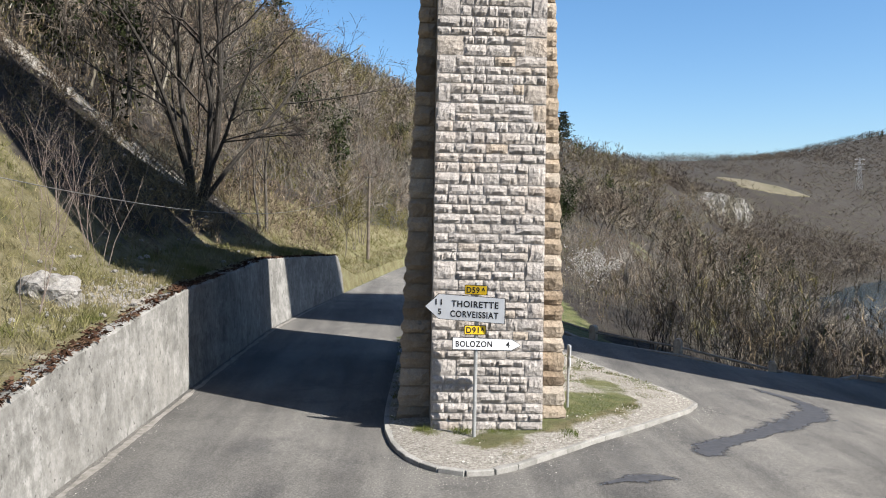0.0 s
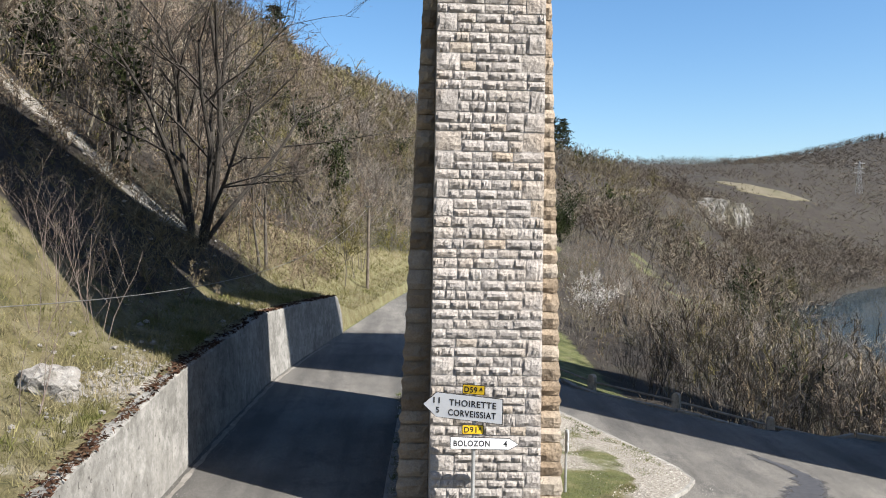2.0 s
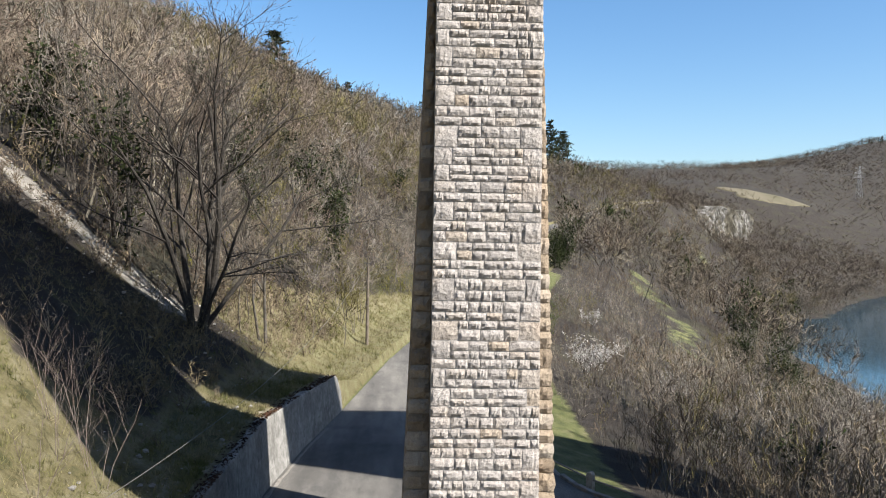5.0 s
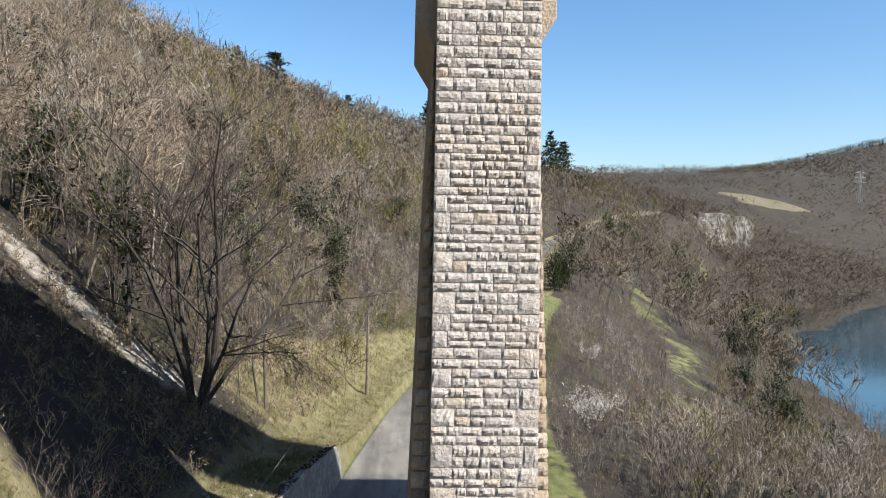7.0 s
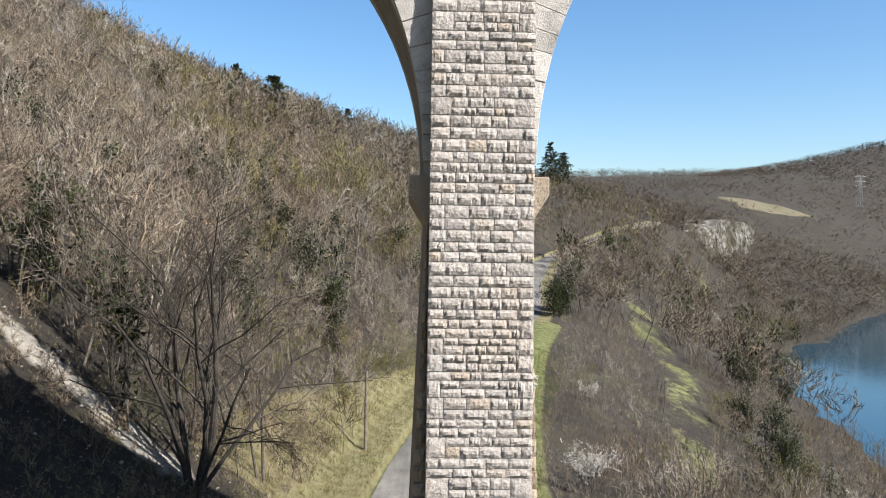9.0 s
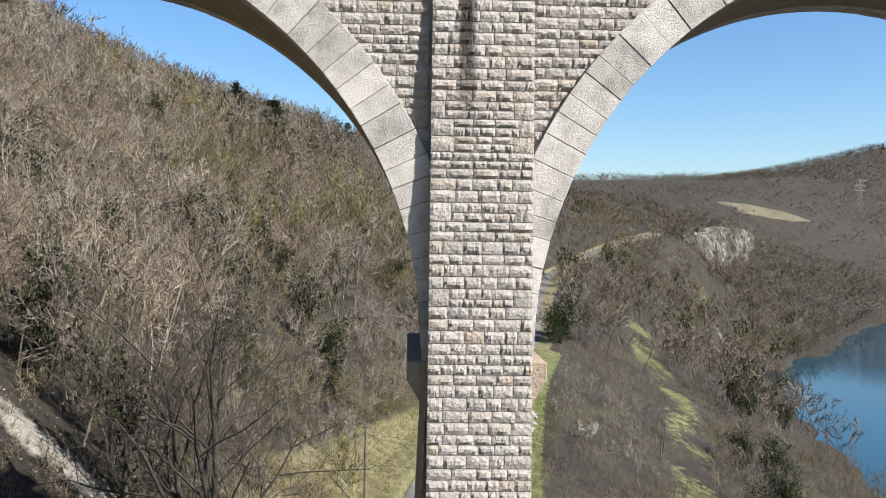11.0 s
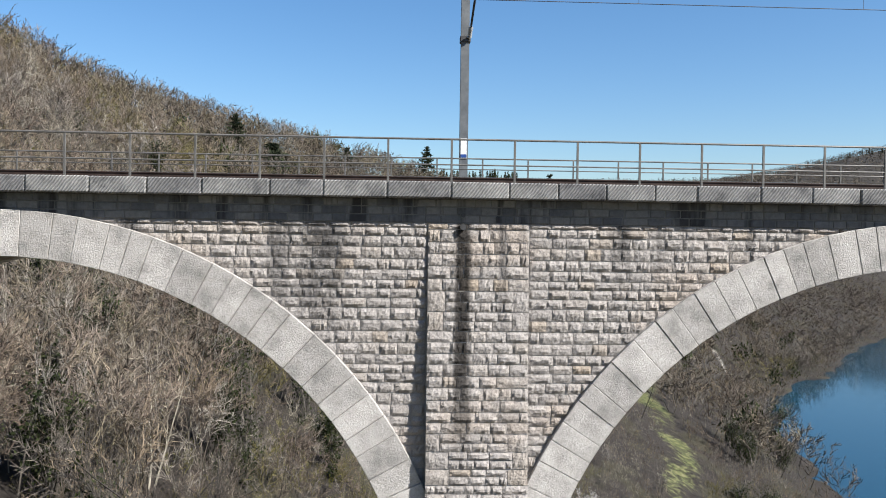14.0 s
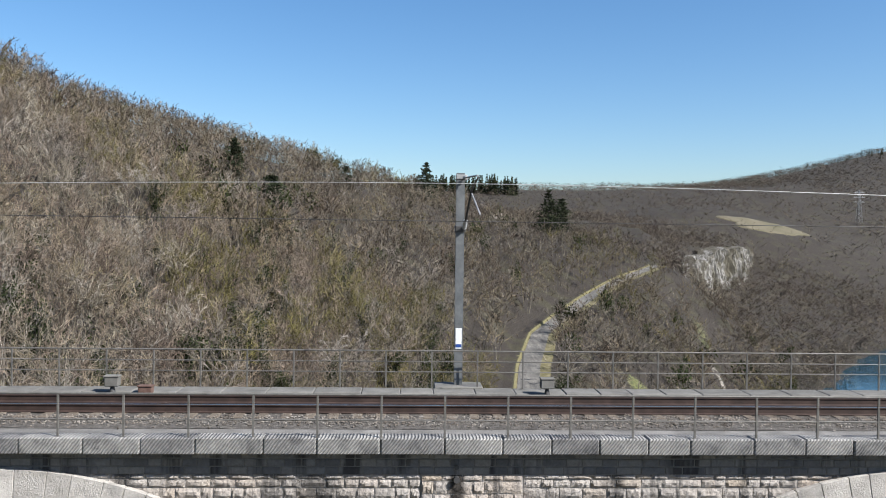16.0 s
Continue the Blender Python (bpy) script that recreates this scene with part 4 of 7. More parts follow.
    # blackened ashlar band and tooled coping
    for front in (True, False):
        ya = SPAN_Y - 0.06 if front else BACK_Y - 0.5
        bm = box(bmesh.new(), (-46, ya + 0.03, BAND_LO), (50, ya + 0.6, BAND_HI))
        band = part("band_course", bm, M_PLINTH, via, "smooth blackened ashlar band under the coping")
        if front:
            vs, fs, n = [], [], 0
            for row in range(3):
                z0 = BAND_LO + row * 0.19
                for x0, x1, a, b in fill_row(rng, -14, 17, z0, z0 + 0.19, 0.3, 0.62):
                    c = bmesh.new()
                    box(c, (x0 + 0.008, ya + 0.012, a + 0.006), (x1 - 0.008, ya + 0.1, b - 0.006), 0.012)
                    bmesh.ops.triangulate(c, faces=c.faces[:])
                    c.verts.index_update()
                    vs.append(np.array([v.co[:] for v in c.verts]))
                    fs.append(np.array([[v.index for v in f.verts] for f in c.faces]) + n)
                    n += len(vs[-1])
                    c.free()
            tagged(part("ashlar_facing", fast_mesh("ashlar_facing", np.concatenate(vs), np.concatenate(fs), M_BAND), None, band, "smooth stone blocks, blackened by wash"), kind="stuff")
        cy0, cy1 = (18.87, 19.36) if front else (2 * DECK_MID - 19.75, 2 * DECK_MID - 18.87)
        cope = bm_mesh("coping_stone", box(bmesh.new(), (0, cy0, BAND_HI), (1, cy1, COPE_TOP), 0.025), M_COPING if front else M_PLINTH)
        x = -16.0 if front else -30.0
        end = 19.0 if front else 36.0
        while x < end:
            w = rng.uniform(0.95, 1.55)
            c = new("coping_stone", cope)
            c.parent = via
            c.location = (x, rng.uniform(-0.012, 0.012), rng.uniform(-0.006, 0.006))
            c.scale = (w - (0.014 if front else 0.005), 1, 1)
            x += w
    part("deck", box(bmesh.new(), (-46, 19.36, BAND_HI + 0.02), (50, 2 * DECK_MID - 19.6, 31.8)), M_WALK, via, "gravelled bridge deck")
    # drain
    bm = rod(bmesh.new(), (1.36, 19.2, 31.12), (1.36, 19.5, 31.12), 0.055, n=12)
    part("drain_pipe", bm, M_DARKMETAL, via, "dark round drain outlet")
    bm = rod(bmesh.new(), (1.36, 19.12, 30.84), (1.36, 19.5, 30.84), 0.075, n=12)
    part("drain_pipe", bm, M_DARKMETAL, via, "dark round drain outlet")
    return via


make_viaduct()

# ---- on the deck ----
def railing(name, label, y, step, phase, x0, x1, z0, top, rails, post, wide):
    fence = thing(name, label, "railing", (0, y, z0), "railings of the viaduct")
    bm = box(bmesh.new(), (-wide / 2, -post / 2, 0), (wide / 2, post / 2, top - z0), 0.004)
    box(bm, (-wide * 1.4, -post * 1.2, 0), (wide * 1.4, post * 1.2, 0.03))
    me = bm_mesh("post", bm, M_RAILPAINT)
    i0, i1 = math.ceil((x0 - phase) / step), math.floor((x1 - phase) / step)
    for i in range(i0, i1 + 1):
        p = new("post", me)
        p.parent = fence
        p.location = (phase + i * step, 0, 0)
    for z, r in rails:
        part("rail", rod(bmesh.new(), (x0, 0, z - z0), (x1, 0, z - z0), r, n=8), M_RAILPAINT, fence)
    return fence


railing("deck_railing", "slim grey metal railing along the viaduct's coping", 18.99, 1.473, -7.78, -20, 24, COPE_TOP - 0.02, 32.87, ((32.87, 0.024), (32.28, 0.017)), 0.035, 0.05)
railing("deck_railing", "three-bar grey metal railing on the far side of the track", 25.25, 1.41, 0.92, -30, 36, 31.8, 33.03, ((33.03, 0.022), (32.7, 0.016), (32.38, 0.016)), 0.035, 0.045)


def make_track():
    bm = bmesh.new()
    ys = [20.1, 20.35, 20.8, 23.2, 23.65, 24.2]
    zs = [31.81, 31.85, 31.94, 31.94, 31.85, 31.81]
    rng = np.random.default_rng(21)
    xs = np.linspace(-40, 44, 300)
    fine_y = np.linspace(20.1, 24.3, 30)
    X, Y = np.meshgrid(xs, fine_y)
    Z = np.interp(Y, ys, zs) + rng.normal(size=X.shape) * 0.008
    bm.free()
    m = X.shape[1]
    i = (np.arange(len(fine_y) - 1)[:, None] * m + np.arange(m - 1)[None]).ravel()
    bed = fast_mesh("ballast_bed", np.stack([X, Y, Z], -1).reshape(-1, 3), np.stack([i, i + 1, i + m + 1, i + m], 1), M_BALLAST)
    tagged(new("ballast_bed", bed), "grey and brown stone ballast along the track", "ballast", kind="stuff")
    track = thing("railway_track", "single railway track with rusty rails and polished heads", "track", (0, 0, 31.95))
    prof = [(-0.075, 0.0), (0.075, 0.0), (0.075, 0.014), (0.012, 0.035), (0.012, 0.155), (0.037, 0.172), (0.037, 0.2), (-0.037, 0.2), (-0.037, 0.172), (-0.012, 0.155), (-0.012, 0.035), (-0.075, 0.014)]
    for y in (21.27, 22.71):
        for off, kind in ((0, "running"), (0.2 if y < 22 else -0.2, "guard")):
            b = bmesh.new()
            a = [b.verts.new((-40, y + off + p, q + 0.01)) for p, q in prof]
            c = [b.verts.new((44, y + off + p, q + 0.01)) for p, q in prof]
            b.faces.new(a)
            b.faces.new(c[::-1])
            for i in range(len(prof)):
                j = (i + 1) % len(prof)
                b.faces.new((a[j], a[i], c[i], c[j]))
            rail = part("rail" if kind == "running" else "guard_rail", b, M_RUST, track, "rusty steel rail")
            if kind == "running":
                part("rail_head", box(bmesh.new(), (-40, y - 0.033, 0.209), (44, y + 0.033, 0.216)), M_RAILHEAD, rail, "polished running surface")
    sl = bm_mesh("sleeper", box(bmesh.new(), (-0.13, 20.75, -0.12), (0.13, 23.23, 0.008), 0.02), M_WOODPOLE)
    for k in range(-60, 66):
        o = new("sleeper", sl)
        o.parent = track
        o.location = (k * 0.6 + 0.1, 0, 0)


make_track()


def make_mast():
    mast = thing("catenary_mast", "galvanised steel catenary mast with number plate", "mast", (1.76, 25.75, 31.7))
    b = bmesh.new()
    for lo, hi in (((-0.13, -0.12, 0), (0.13, -0.105, 6.85)), ((-0.13, 0.105, 0), (0.13, 0.12, 6.85)), ((-0.006, -0.105, 0), (0.006, 0.105, 6.85))):
        box(b, lo, hi)
    part("post", b, M_MAST, mast)
    part("base_block", box(bmesh.new(), (-0.75, -0.55, -0.25), (0.75, 0.4, 0.22), 0.02), M_PLINTH, mast, "pale concrete footing")
    plate = part("number_plate", box(bmesh.new(), (-0.1, -0.135, 1.35), (0.09, -0.125, 2.0), 0.003), M_WHITE, mast, "white plate with a blue field")
    part("blue_field", box(bmesh.new(), (-0.095, -0.141, 1.4), (0.085, -0.136, 1.5)), M_BLUE, plate)
    part("clamp", box(bmesh.new(), (-0.16, -0.16, 5.0), (0.17, 0.16, 5.2), 0.02), M_DARKMETAL, mast)
    part("clamp", box(bmesh.new(), (-0.15, -0.15, 6.65), (0.2, 0.15, 6.8), 0.02), M_GALV, mast)
    b = rod(bmesh.new(), (0.12, -0.14, 5.1), (0.2, -2.0, 6.2), 0.035)
    rod(b, (0.2, -2.0, 6.2), (0.24, -3.85, 6.45), 0.028)
    part("bracket_strut", b, M_DARKMETAL, mast, "dark slanting bracket tube")
    b = rod(bmesh.new(), (0.12, -0.14, 6.7), (0.22, -3.85, 6.5), 0.025)
    part("bracket_stay", b, M_GALV, mast)
    b = rod(bmesh.new(), (0.2, -2.2, 6.1), (0.3, -3.95, 5.45), 0.022)
    part("steady_arm", b, M_GALV, mast)
    for a, c in (((0.12, -0.2, 5.13), (0.14, -0.6, 5.38)), ((0.13, -0.2, 6.69), (0.14, -0.62, 6.66))):
        b = bmesh.new()
        p, q = Vector(a), Vector(c)
        for i in range(5):
            u = p.lerp(q, (i + 0.2) / 5)
            rod(b, u, u + (q - p) * 0.09, 0.075, 0.05, 10)
        part("insulator", b, M_GALV, mast, "ribbed pale insulator")


make_mast()


def wire(name, label, pts, r, mat, parent=None):
    segs = [(*a, *b, r, r) for a, b in zip(pts, pts[1:])]
    v, f = tubes(segs, 5)
    me = fast_mesh(name, v, f, mat)
    if parent:
        return part(name, me, None, parent)
    return tagged(new(name, me), label, "wire")


def make_catenary():
    cat = thing("overhead_line", "thin overhead contact line with droppers above the track", "overhead line", (0, 0, 0))
    xs = np.linspace(-45, 50, 60)

    def messenger(x):
        return 37.98 - 0.35 * (1 - np.cos((x - 1.9) / 50 * 2 * np.pi)) / 2

    wire("contact_wire", "", [(x, 21.95, 36.97) for x in xs], 0.011, M_DARKMETAL, cat)
    wire("messenger_wire", "", [(x, 21.95, float(messenger(x))) for x in xs], 0.01, M_GALV, cat)
    for x in (-17.0, -10.6, -3.85, 6.2, 12.4, 18.7):
        wire("dropper", "", [(x, 21.95, 36.98), (x, 21.95, float(messenger(x)))], 0.006, M_DARKMETAL, cat)


make_catenary()


def track_box(at):
    t = thing("track_box", "pale grey trackside junction box on a short stand", "junction box", at, "trackside junction boxes")
    part("housing", box(bmesh.new(), (-0.2, -0.13, 0.28), (0.2, 0.13, 0.55), 0.02), M_PLINTH, t)
    part("lid", box(bmesh.new(), (-0.22, -0.15, 0.55), (0.22, 0.15, 0.6), 0.015), M_PLINTH, t)
    b = rod(bmesh.new(), (0, 0, 0), (0, 0, 0.28), 0.11, 0.05, 10)
    part("stand", b, M_DARKMETAL, t)


track_box((4.35, 24.35, 31.78))
track_box((-8.45, 24.35, 31.78))


def cable_cover(at):
    t = thing("cable_cover", "low rusty brown cable cover beside the track", "cable cover", at)
    part("cover", box(bmesh.new(), (-0.2, -0.12, 0), (0.2, 0.12, 0.24), 0.02), M_RUSTBOX, t)
    part("lid", box(bmesh.new(), (-0.22, -0.14, 0.24), (0.22, 0.14, 0.28), 0.01), M_RUSTBOX, t)


cable_cover((-7.5, 24.4, 31.8))

# ---- junction ----
def make_retaining_wall():
    ys = np.concatenate([np.linspace(-4, 40, 120), np.linspace(40.2, 44.6, 30)])
    n = len(ys)
    x = road_left(ys)
    z0 = road_height(ys) - 0.3
    top = road_height(ys) + wall_height(ys) + 0.03
    drop = smoothstep(ys, 43.6, 44.6)
    top = top - drop * 0.5
    rng = np.random.default_rng(4)
    top = top + rng.normal(size=n) * 0.012
    back = 0.55
    cols = [(x + 0.03, z0), (x - 0.10, top - 0.06), (x - 0.16, top), (x - back, top - 0.02), (x - back, z0)]
    verts = np.stack([np.stack([cx, ys, cz], 1) for cx, cz in cols], 1).reshape(-1, 3)
    f = []
    for i in range(n - 1):
        for j in range(4):
            a = i * 5 + j
            f.append((a, a + 5, a + 6, a + 1))
    e = (n - 1) * 5
    f.append((e, e + 4, e + 2, e + 1))
    ob = new("wall_west", fast_mesh("wall_west", verts, f, M_CONCRETE))
    tagged(ob, "stained grey concrete retaining wall along the road", "retaining wall", kind="structure")


make_retaining_wall()

ISLAND = [(0.05, 31), (-0.12, 28.4), (-0.28, 23.3), (-0.42, 18.6), (-0.3, 17.0), (-0.05, 15.9), (0.35, 15.1), (0.95, 14.62), (1.7, 14.75), (2.68, 15.7), (4.12, 17.15), (5.75, 19.0), (7.2, 20.75), (7.75, 21.5), (7.78, 22.3), (7.4, 23.5), (6.79, 25.2), (5.5, 28.2), (4.2, 30.5), (2.6, 32.0), (1.0, 32.2)]


def smooth_outline(pts, rounds=2):
    p = np.array(pts, float)
    for _ in range(rounds):
        a, b = p, np.roll(p, -1, 0)
        p = np.stack([a * 0.75 + b * 0.25, a * 0.25 + b * 0.75], 1).reshape(-1, 2)
    return p


def make_island():
    edge = smooth_outline(ISLAND)
    d = np.roll(edge, -1, 0) - edge
    run = np.concatenate([[0], np.cumsum(np.hypot(*d.T))])
    total = run[-1]
    closed = np.vstack([edge, edge[:1]])

    def at(t):
        t = np.asarray(t) % total
        return np.stack([np.interp(t, run, closed[:, 0]), np.interp(t, run, closed[:, 1])], -1)

    centre = np.array([2.2, 22.5])
    # bed of grass and gravel
    rings = 26
    t = np.linspace(0, total, 181)[:-1]
    P = at(t)
    U = np.linspace(0, 1, rings)
    X = P[None, :, 0] * (1 - U[:, None]) + centre[0] * U[:, None]
    Y = P[None, :, 1] * (1 - U[:, None]) + centre[1] * U[:, None]
    Z = land(X, Y) + 0.09 + 0.06 * np.clip(U[:, None] * 6, 0, 1) + soft_noise(X, Y, 0.7, 2) * 0.07 * np.clip(U[:, None] * 8, 0, 1)
    m = X.shape[1]
    f = [(i * m + j, i * m + (j + 1) % m, (i + 1) * m + (j + 1) % m, (i + 1) * m + j) for i in range(rings - 1) for j in range(m)]
    me = fast_mesh("traffic_island", np.stack([X, Y, Z], -1).reshape(-1, 3), f, M_GROUND, True)
    inside = np.minimum(U[:, None] * np.hypot(P[:, 0] - centre[0], P[:, 1] - centre[1])[None], 9)
    patch = soft_noise(X, Y, 1.1, 33) + 0.5 * soft_noise(X, Y, 0.4, 34)
    turf = np.exp(-(((X - 4.3) / 1.5) ** 2) - ((Y - 20.6) / 2.6) ** 2)
    gravel = np.clip(1.0 - smoothstep(inside, 0.4, 1.5) * 0.42 - 0.4 * turf + 0.3 * (X > 6) + patch * 1.0, 0, 1)
    verge = np.clip(0.7 * smoothstep(inside, 0.6, 1.4) + 0.3 * turf, 0, 1)
    cover = np.stack([np.zeros_like(X), gravel, verge * 0.8, np.ones_like(X)], -1).reshape(-1, 4)
    att = me.color_attributes.new("cover", "FLOAT_COLOR", "POINT")
    att.data.foreach_set("color", cover.astype(np.float32).ravel())
    isl = tagged(new("traffic_island", me), "kerbed island of gravel and patchy grass round the pier", "traffic island", kind="structure")
    # kerb stones
    rng = np.random.default_rng(8)
    unit = box(bmesh.new(), (0, -0.085, -0.12), (1, 0.085, 0.095), 0.012)
    me = bm_mesh("kerb_stone", unit, M_KERB)
    u = 0.0
    while u < total - 0.2:
        L = min(rng.uniform(0.9, 1.05) if 17.3 < at(u)[1] or at(u)[0] > 3.2 else rng.uniform(0.45, 0.55), total - u)
        a, b = at(u), at(u + L)
        k = new("kerb_stone", me)
        k.parent = isl
        ang = math.atan2(b[1] - a[1], b[0] - a[0])
        k.location = (a[0], a[1], float(land(a[0], a[1])) + rng.uniform(-0.003, 0.003))
        k.rotation_euler = (0, -math.atan2(float(land(b[0], b[1]) - land(a[0], a[1])), L), ang)
        k.scale = (float(np.hypot(*(b - a))) - 0.004, 1, 1)
        u += L


make_island()


def text_mesh(words, size, mat, bold=0.0):
    cu = bpy.data.curves.new("text", "FONT")
    cu.body, cu.size, cu.align_x, cu.align_y = words, size, "LEFT", "BOTTOM_BASELINE"
    cu.offset, cu.space_character = bold, 1.12
    ob = bpy.data.objects.new("text", cu)
    scene.collection.objects.link(ob)
    me = bpy.data.meshes.new_from_object(ob.evaluated_get(bpy.context.evaluated_depsgraph_get()))
    bpy.data.objects.remove(ob)
    me.materials.clear()
    me.materials.append(mat)
    return me


def lettering(words, x0, x1, z, height, parent, y):
    """Words from x0 to x1 on a panel that faces -y, with capitals of that height."""
    me = text_mesh(words, height / 0.69, M_SIGNBLACK, 0.004)
    xs = [v.co.x for v in me.vertices]
    s = (x1 - x0) / (max(xs) - min(xs))
    ob = part("lettering", me, None, parent, "black capital letters")
    ob.matrix_local = Matrix.Translation((x0 - min(xs) * s, y, z)) @ Matrix.Rotation(radians(90), 4, "X") @ Matrix.Diagonal((s, 1, 1, 1))


def rounded(x0, x1, z0, z1, r):
    pts = []
    for cx, cz, a in ((x1 - r, z1 - r, 0), (x0 + r, z1 - r, 90), (x0 + r, z0 + r, 180), (x1 - r, z0 + r, 270)):
        pts += [(cx + r * math.cos(radians(a + t)), cz + r * math.sin(radians(a + t))) for t in (0, 45, 90)]
    return pts


def grown(pts, d):
    """The outline, drawn in by d towards its middle line."""
    p = np.array(pts)
    c = (p.max(0) + p.min(0)) / 2
    half = (p.max(0) - p.min(0)) / 2
    return [tuple(c + (q - c) * (1 - d / half)) for q in p]


def sign_panel(name, outline, mat, parent, label, y=0.0, border=0.012):
    back = part(name, prism(bmesh.new(), outline, y, y + 0.03), M_SIGNBLACK, parent, label)
    part("face", prism(bmesh.new(), grown(outline, border), y - 0.003, y - 0.0005), mat, back, "white face" if mat is M_WHITE else "yellow face")
    return back


def make_sign():
    # origin at the post's foot; panels face the junction
    sg = thing("road_sign", "white direction signs with yellow road-number plates on a grey post", "road sign", (1.43, 16.82, 0.0))
    part("post", rod(bmesh.new(), (0, 0.06, -0.1), (0, 0.06, 3.52), 0.042, n=10), M_GALV, sg, "pale grey round steel post")
    o = 1.44
    y = -0.0
    # arrow to Thoirette and Corveissiat
    a = [(0.38, 2.985), (0.66, 3.265), (2.0, 3.225), (2.0, 2.70), (0.66, 2.735)]
    turned = Matrix.Rotation(radians(-21), 4, "Z") @ Matrix.Diagonal((1.07, 1, 1, 1))
    b1 = sign_panel("arrow_panel", [(x - o, z) for x, z in a], M_WHITE, sg, "white arrow panel with black border", y)
    lettering("11", 0.60 - o, 0.735 - o, 3.035, 0.115, b1, y - 0.006)
    lettering("THOIRETTE", 0.93 - o, 1.87 - o, 3.01, 0.125, b1, y - 0.006)
    lettering("5", 0.655 - o, 0.725 - o, 2.835, 0.115, b1, y - 0.006)
    lettering("CORVEISSIAT", 0.91 - o, 1.87 - o, 2.80, 0.125, b1, y - 0.006)
    b1.matrix_local = turned
    b2 = sign_panel("arrow_panel", [(x - o, z) for x, z in ((0.95, 2.40), (2.18, 2.37), (2.37, 2.245), (2.18, 2.13), (0.95, 2.14))], M_WHITE, sg, "white arrow panel with black tip", y)
    lettering("BOLOZON", 1.02 - o, 1.77 - o, 2.205, 0.115, b2, y - 0.006)
    lettering("4", 2.05 - o, 2.13 - o, 2.20, 0.115, b2, y - 0.006)
    for z0, z1, words in ((3.27, 3.47, "D59"), (2.45, 2.645, "D91")):
        p = sign_panel("number_plate", [(x, z) for x, z in rounded(1.19 - o, 1.64 - o, z0, z1, 0.02)], M_YELLOW, sg, "yellow road-number plate", y)
        if z0 > 3:
            p.matrix_local = turned
        lettering(words, 1.23 - o, 1.49 - o, z0 + 0.04, 0.115, p, y - 0.006)
        lettering("A", 1.53 - o, 1.60 - o, z0 + 0.085, 0.07, p, y - 0.006)


make_sign()


def make_pole():
    p = thing("telephone_pole", "slim weathered wooden telephone pole", "pole", (-3.0, 61.9, float(land(-3.0, 61.9)) - 0.3))
    h = 8.75 - p.location.z
    part("shaft", rod(bmesh.new(), (0, 0, 0), (0, 0, h), 0.13, 0.09, 10), M_WOODPOLE, p)
    b = rod(bmesh.new(), (-0.3, -0.1, h - 0.25), (0.3, -0.1, h - 0.25), 0.03)
    part("crossarm", b, M_DARKMETAL, p)
    pts = []
    for u in np.linspace(0, 1, 30):
        pts.append((-7.4 + 4.4 * u, 0 + 61.8 * u, 6.4 + (8.5 - 6.4) * u - 4 * 2.35 * u * (1 - u)))
    wire("telephone_cable", "thin grey telephone cable sagging over the bank", pts, 0.010, M_RAILPAINT)


make_pole()


def make_guard_fence():
    fence = thing("roadside_fence", "lichened concrete posts with a single pale rail", "fence")
    spots = [(4.6, 38.4), (7.9, 34.5), (10.4, 31.1), (13.6, 30.0), (17.3, 28.9), (21.0, 27.8)]
    b = bmesh.new()
    prism(b, [(-0.15, -0.25), (0.15, -0.25), (0.15, 0.72), (0.07, 0.82), (-0.07, 0.82), (-0.15, 0.72)], -0.13, 0.13)
    bmesh.ops.bevel(b, geom=b.edges[:], offset=0.015, segments=1, affect="EDGES")
    me = bm_mesh("post", b, M_LICHEN)
    for (x, y), turn in zip(spots, (40, 45, 38, 20, 17, 17)):
        o = new("post", me)
        o.parent = fence
        o.location = (x, y, float(land(x, y)))
        o.rotation_euler = (0, 0, radians(-turn))
    for (a, b2) in zip(spots, spots[1:]):
        p, q = (Vector((*c, float(land(*c)) + 0.5)) for c in (a, b2))
        part("rail", rod(bmesh.new(), p, q, 0.045, n=8), M_OLDRAIL, fence)
    pts = []
    rng = np.random.default_rng(6)
    kerb = bm_mesh("kerb_stone", box(bmesh.new(), (0, -0.12, -0.2), (1, 0.12, 0.16), 0.02), M_OLDRAIL)
    par = thing("kerb", "low dark stone kerb along the outer road edge", "kerb", kind="structure")
    x = 6.3
    while x < 28:
        w = rng.uniform(0.7, 1.1)
        a = (x, float(parapet_y(x)))
        d = 0.3 if x < 9 else 1
        bx = x + w * (0.62 if x < 10 else 0.94)
        c = (bx, float(parapet_y(bx)))
        k = new("kerb_stone", kerb)
        k.parent = par
        k.location = (*a, float(land(*a)))
        k.rotation_euler = (0, -math.atan2(float(land(*c) - land(*a)), w), math.atan2(c[1] - a[1], c[0] - a[0]))
        k.scale = (math.hypot(c[0] - a[0], c[1] - a[1]) - 0.02, 1, 1)
        x = bx


make_guard_fence()


def small_sign(at, height, turn, panels, label):
    sg = thing("road_sign", label, "road sign", at)
    sg.rotation_euler = (0, 0, radians(turn))
    part("post", rod(bmesh.new(), (0, 0.05, -0.1), (0, 0.05, height), 0.032, n=10), M_GALV, sg, "grey steel post")
    for x0, x1, z0, z1 in panels:
        p = part("panel", prism(bmesh.new(), rounded(x0, x1, z0, z1, 0.02), 0, 0.025), M_GALV, sg, "grey metal panel")
        part("face", prism(bmesh.new(), rounded(x0 + 0.012, x1 - 0.012, z0 + 0.012, z1 - 0.012, 0.015), -0.004, -0.001), M_WHITE, p, "white face")


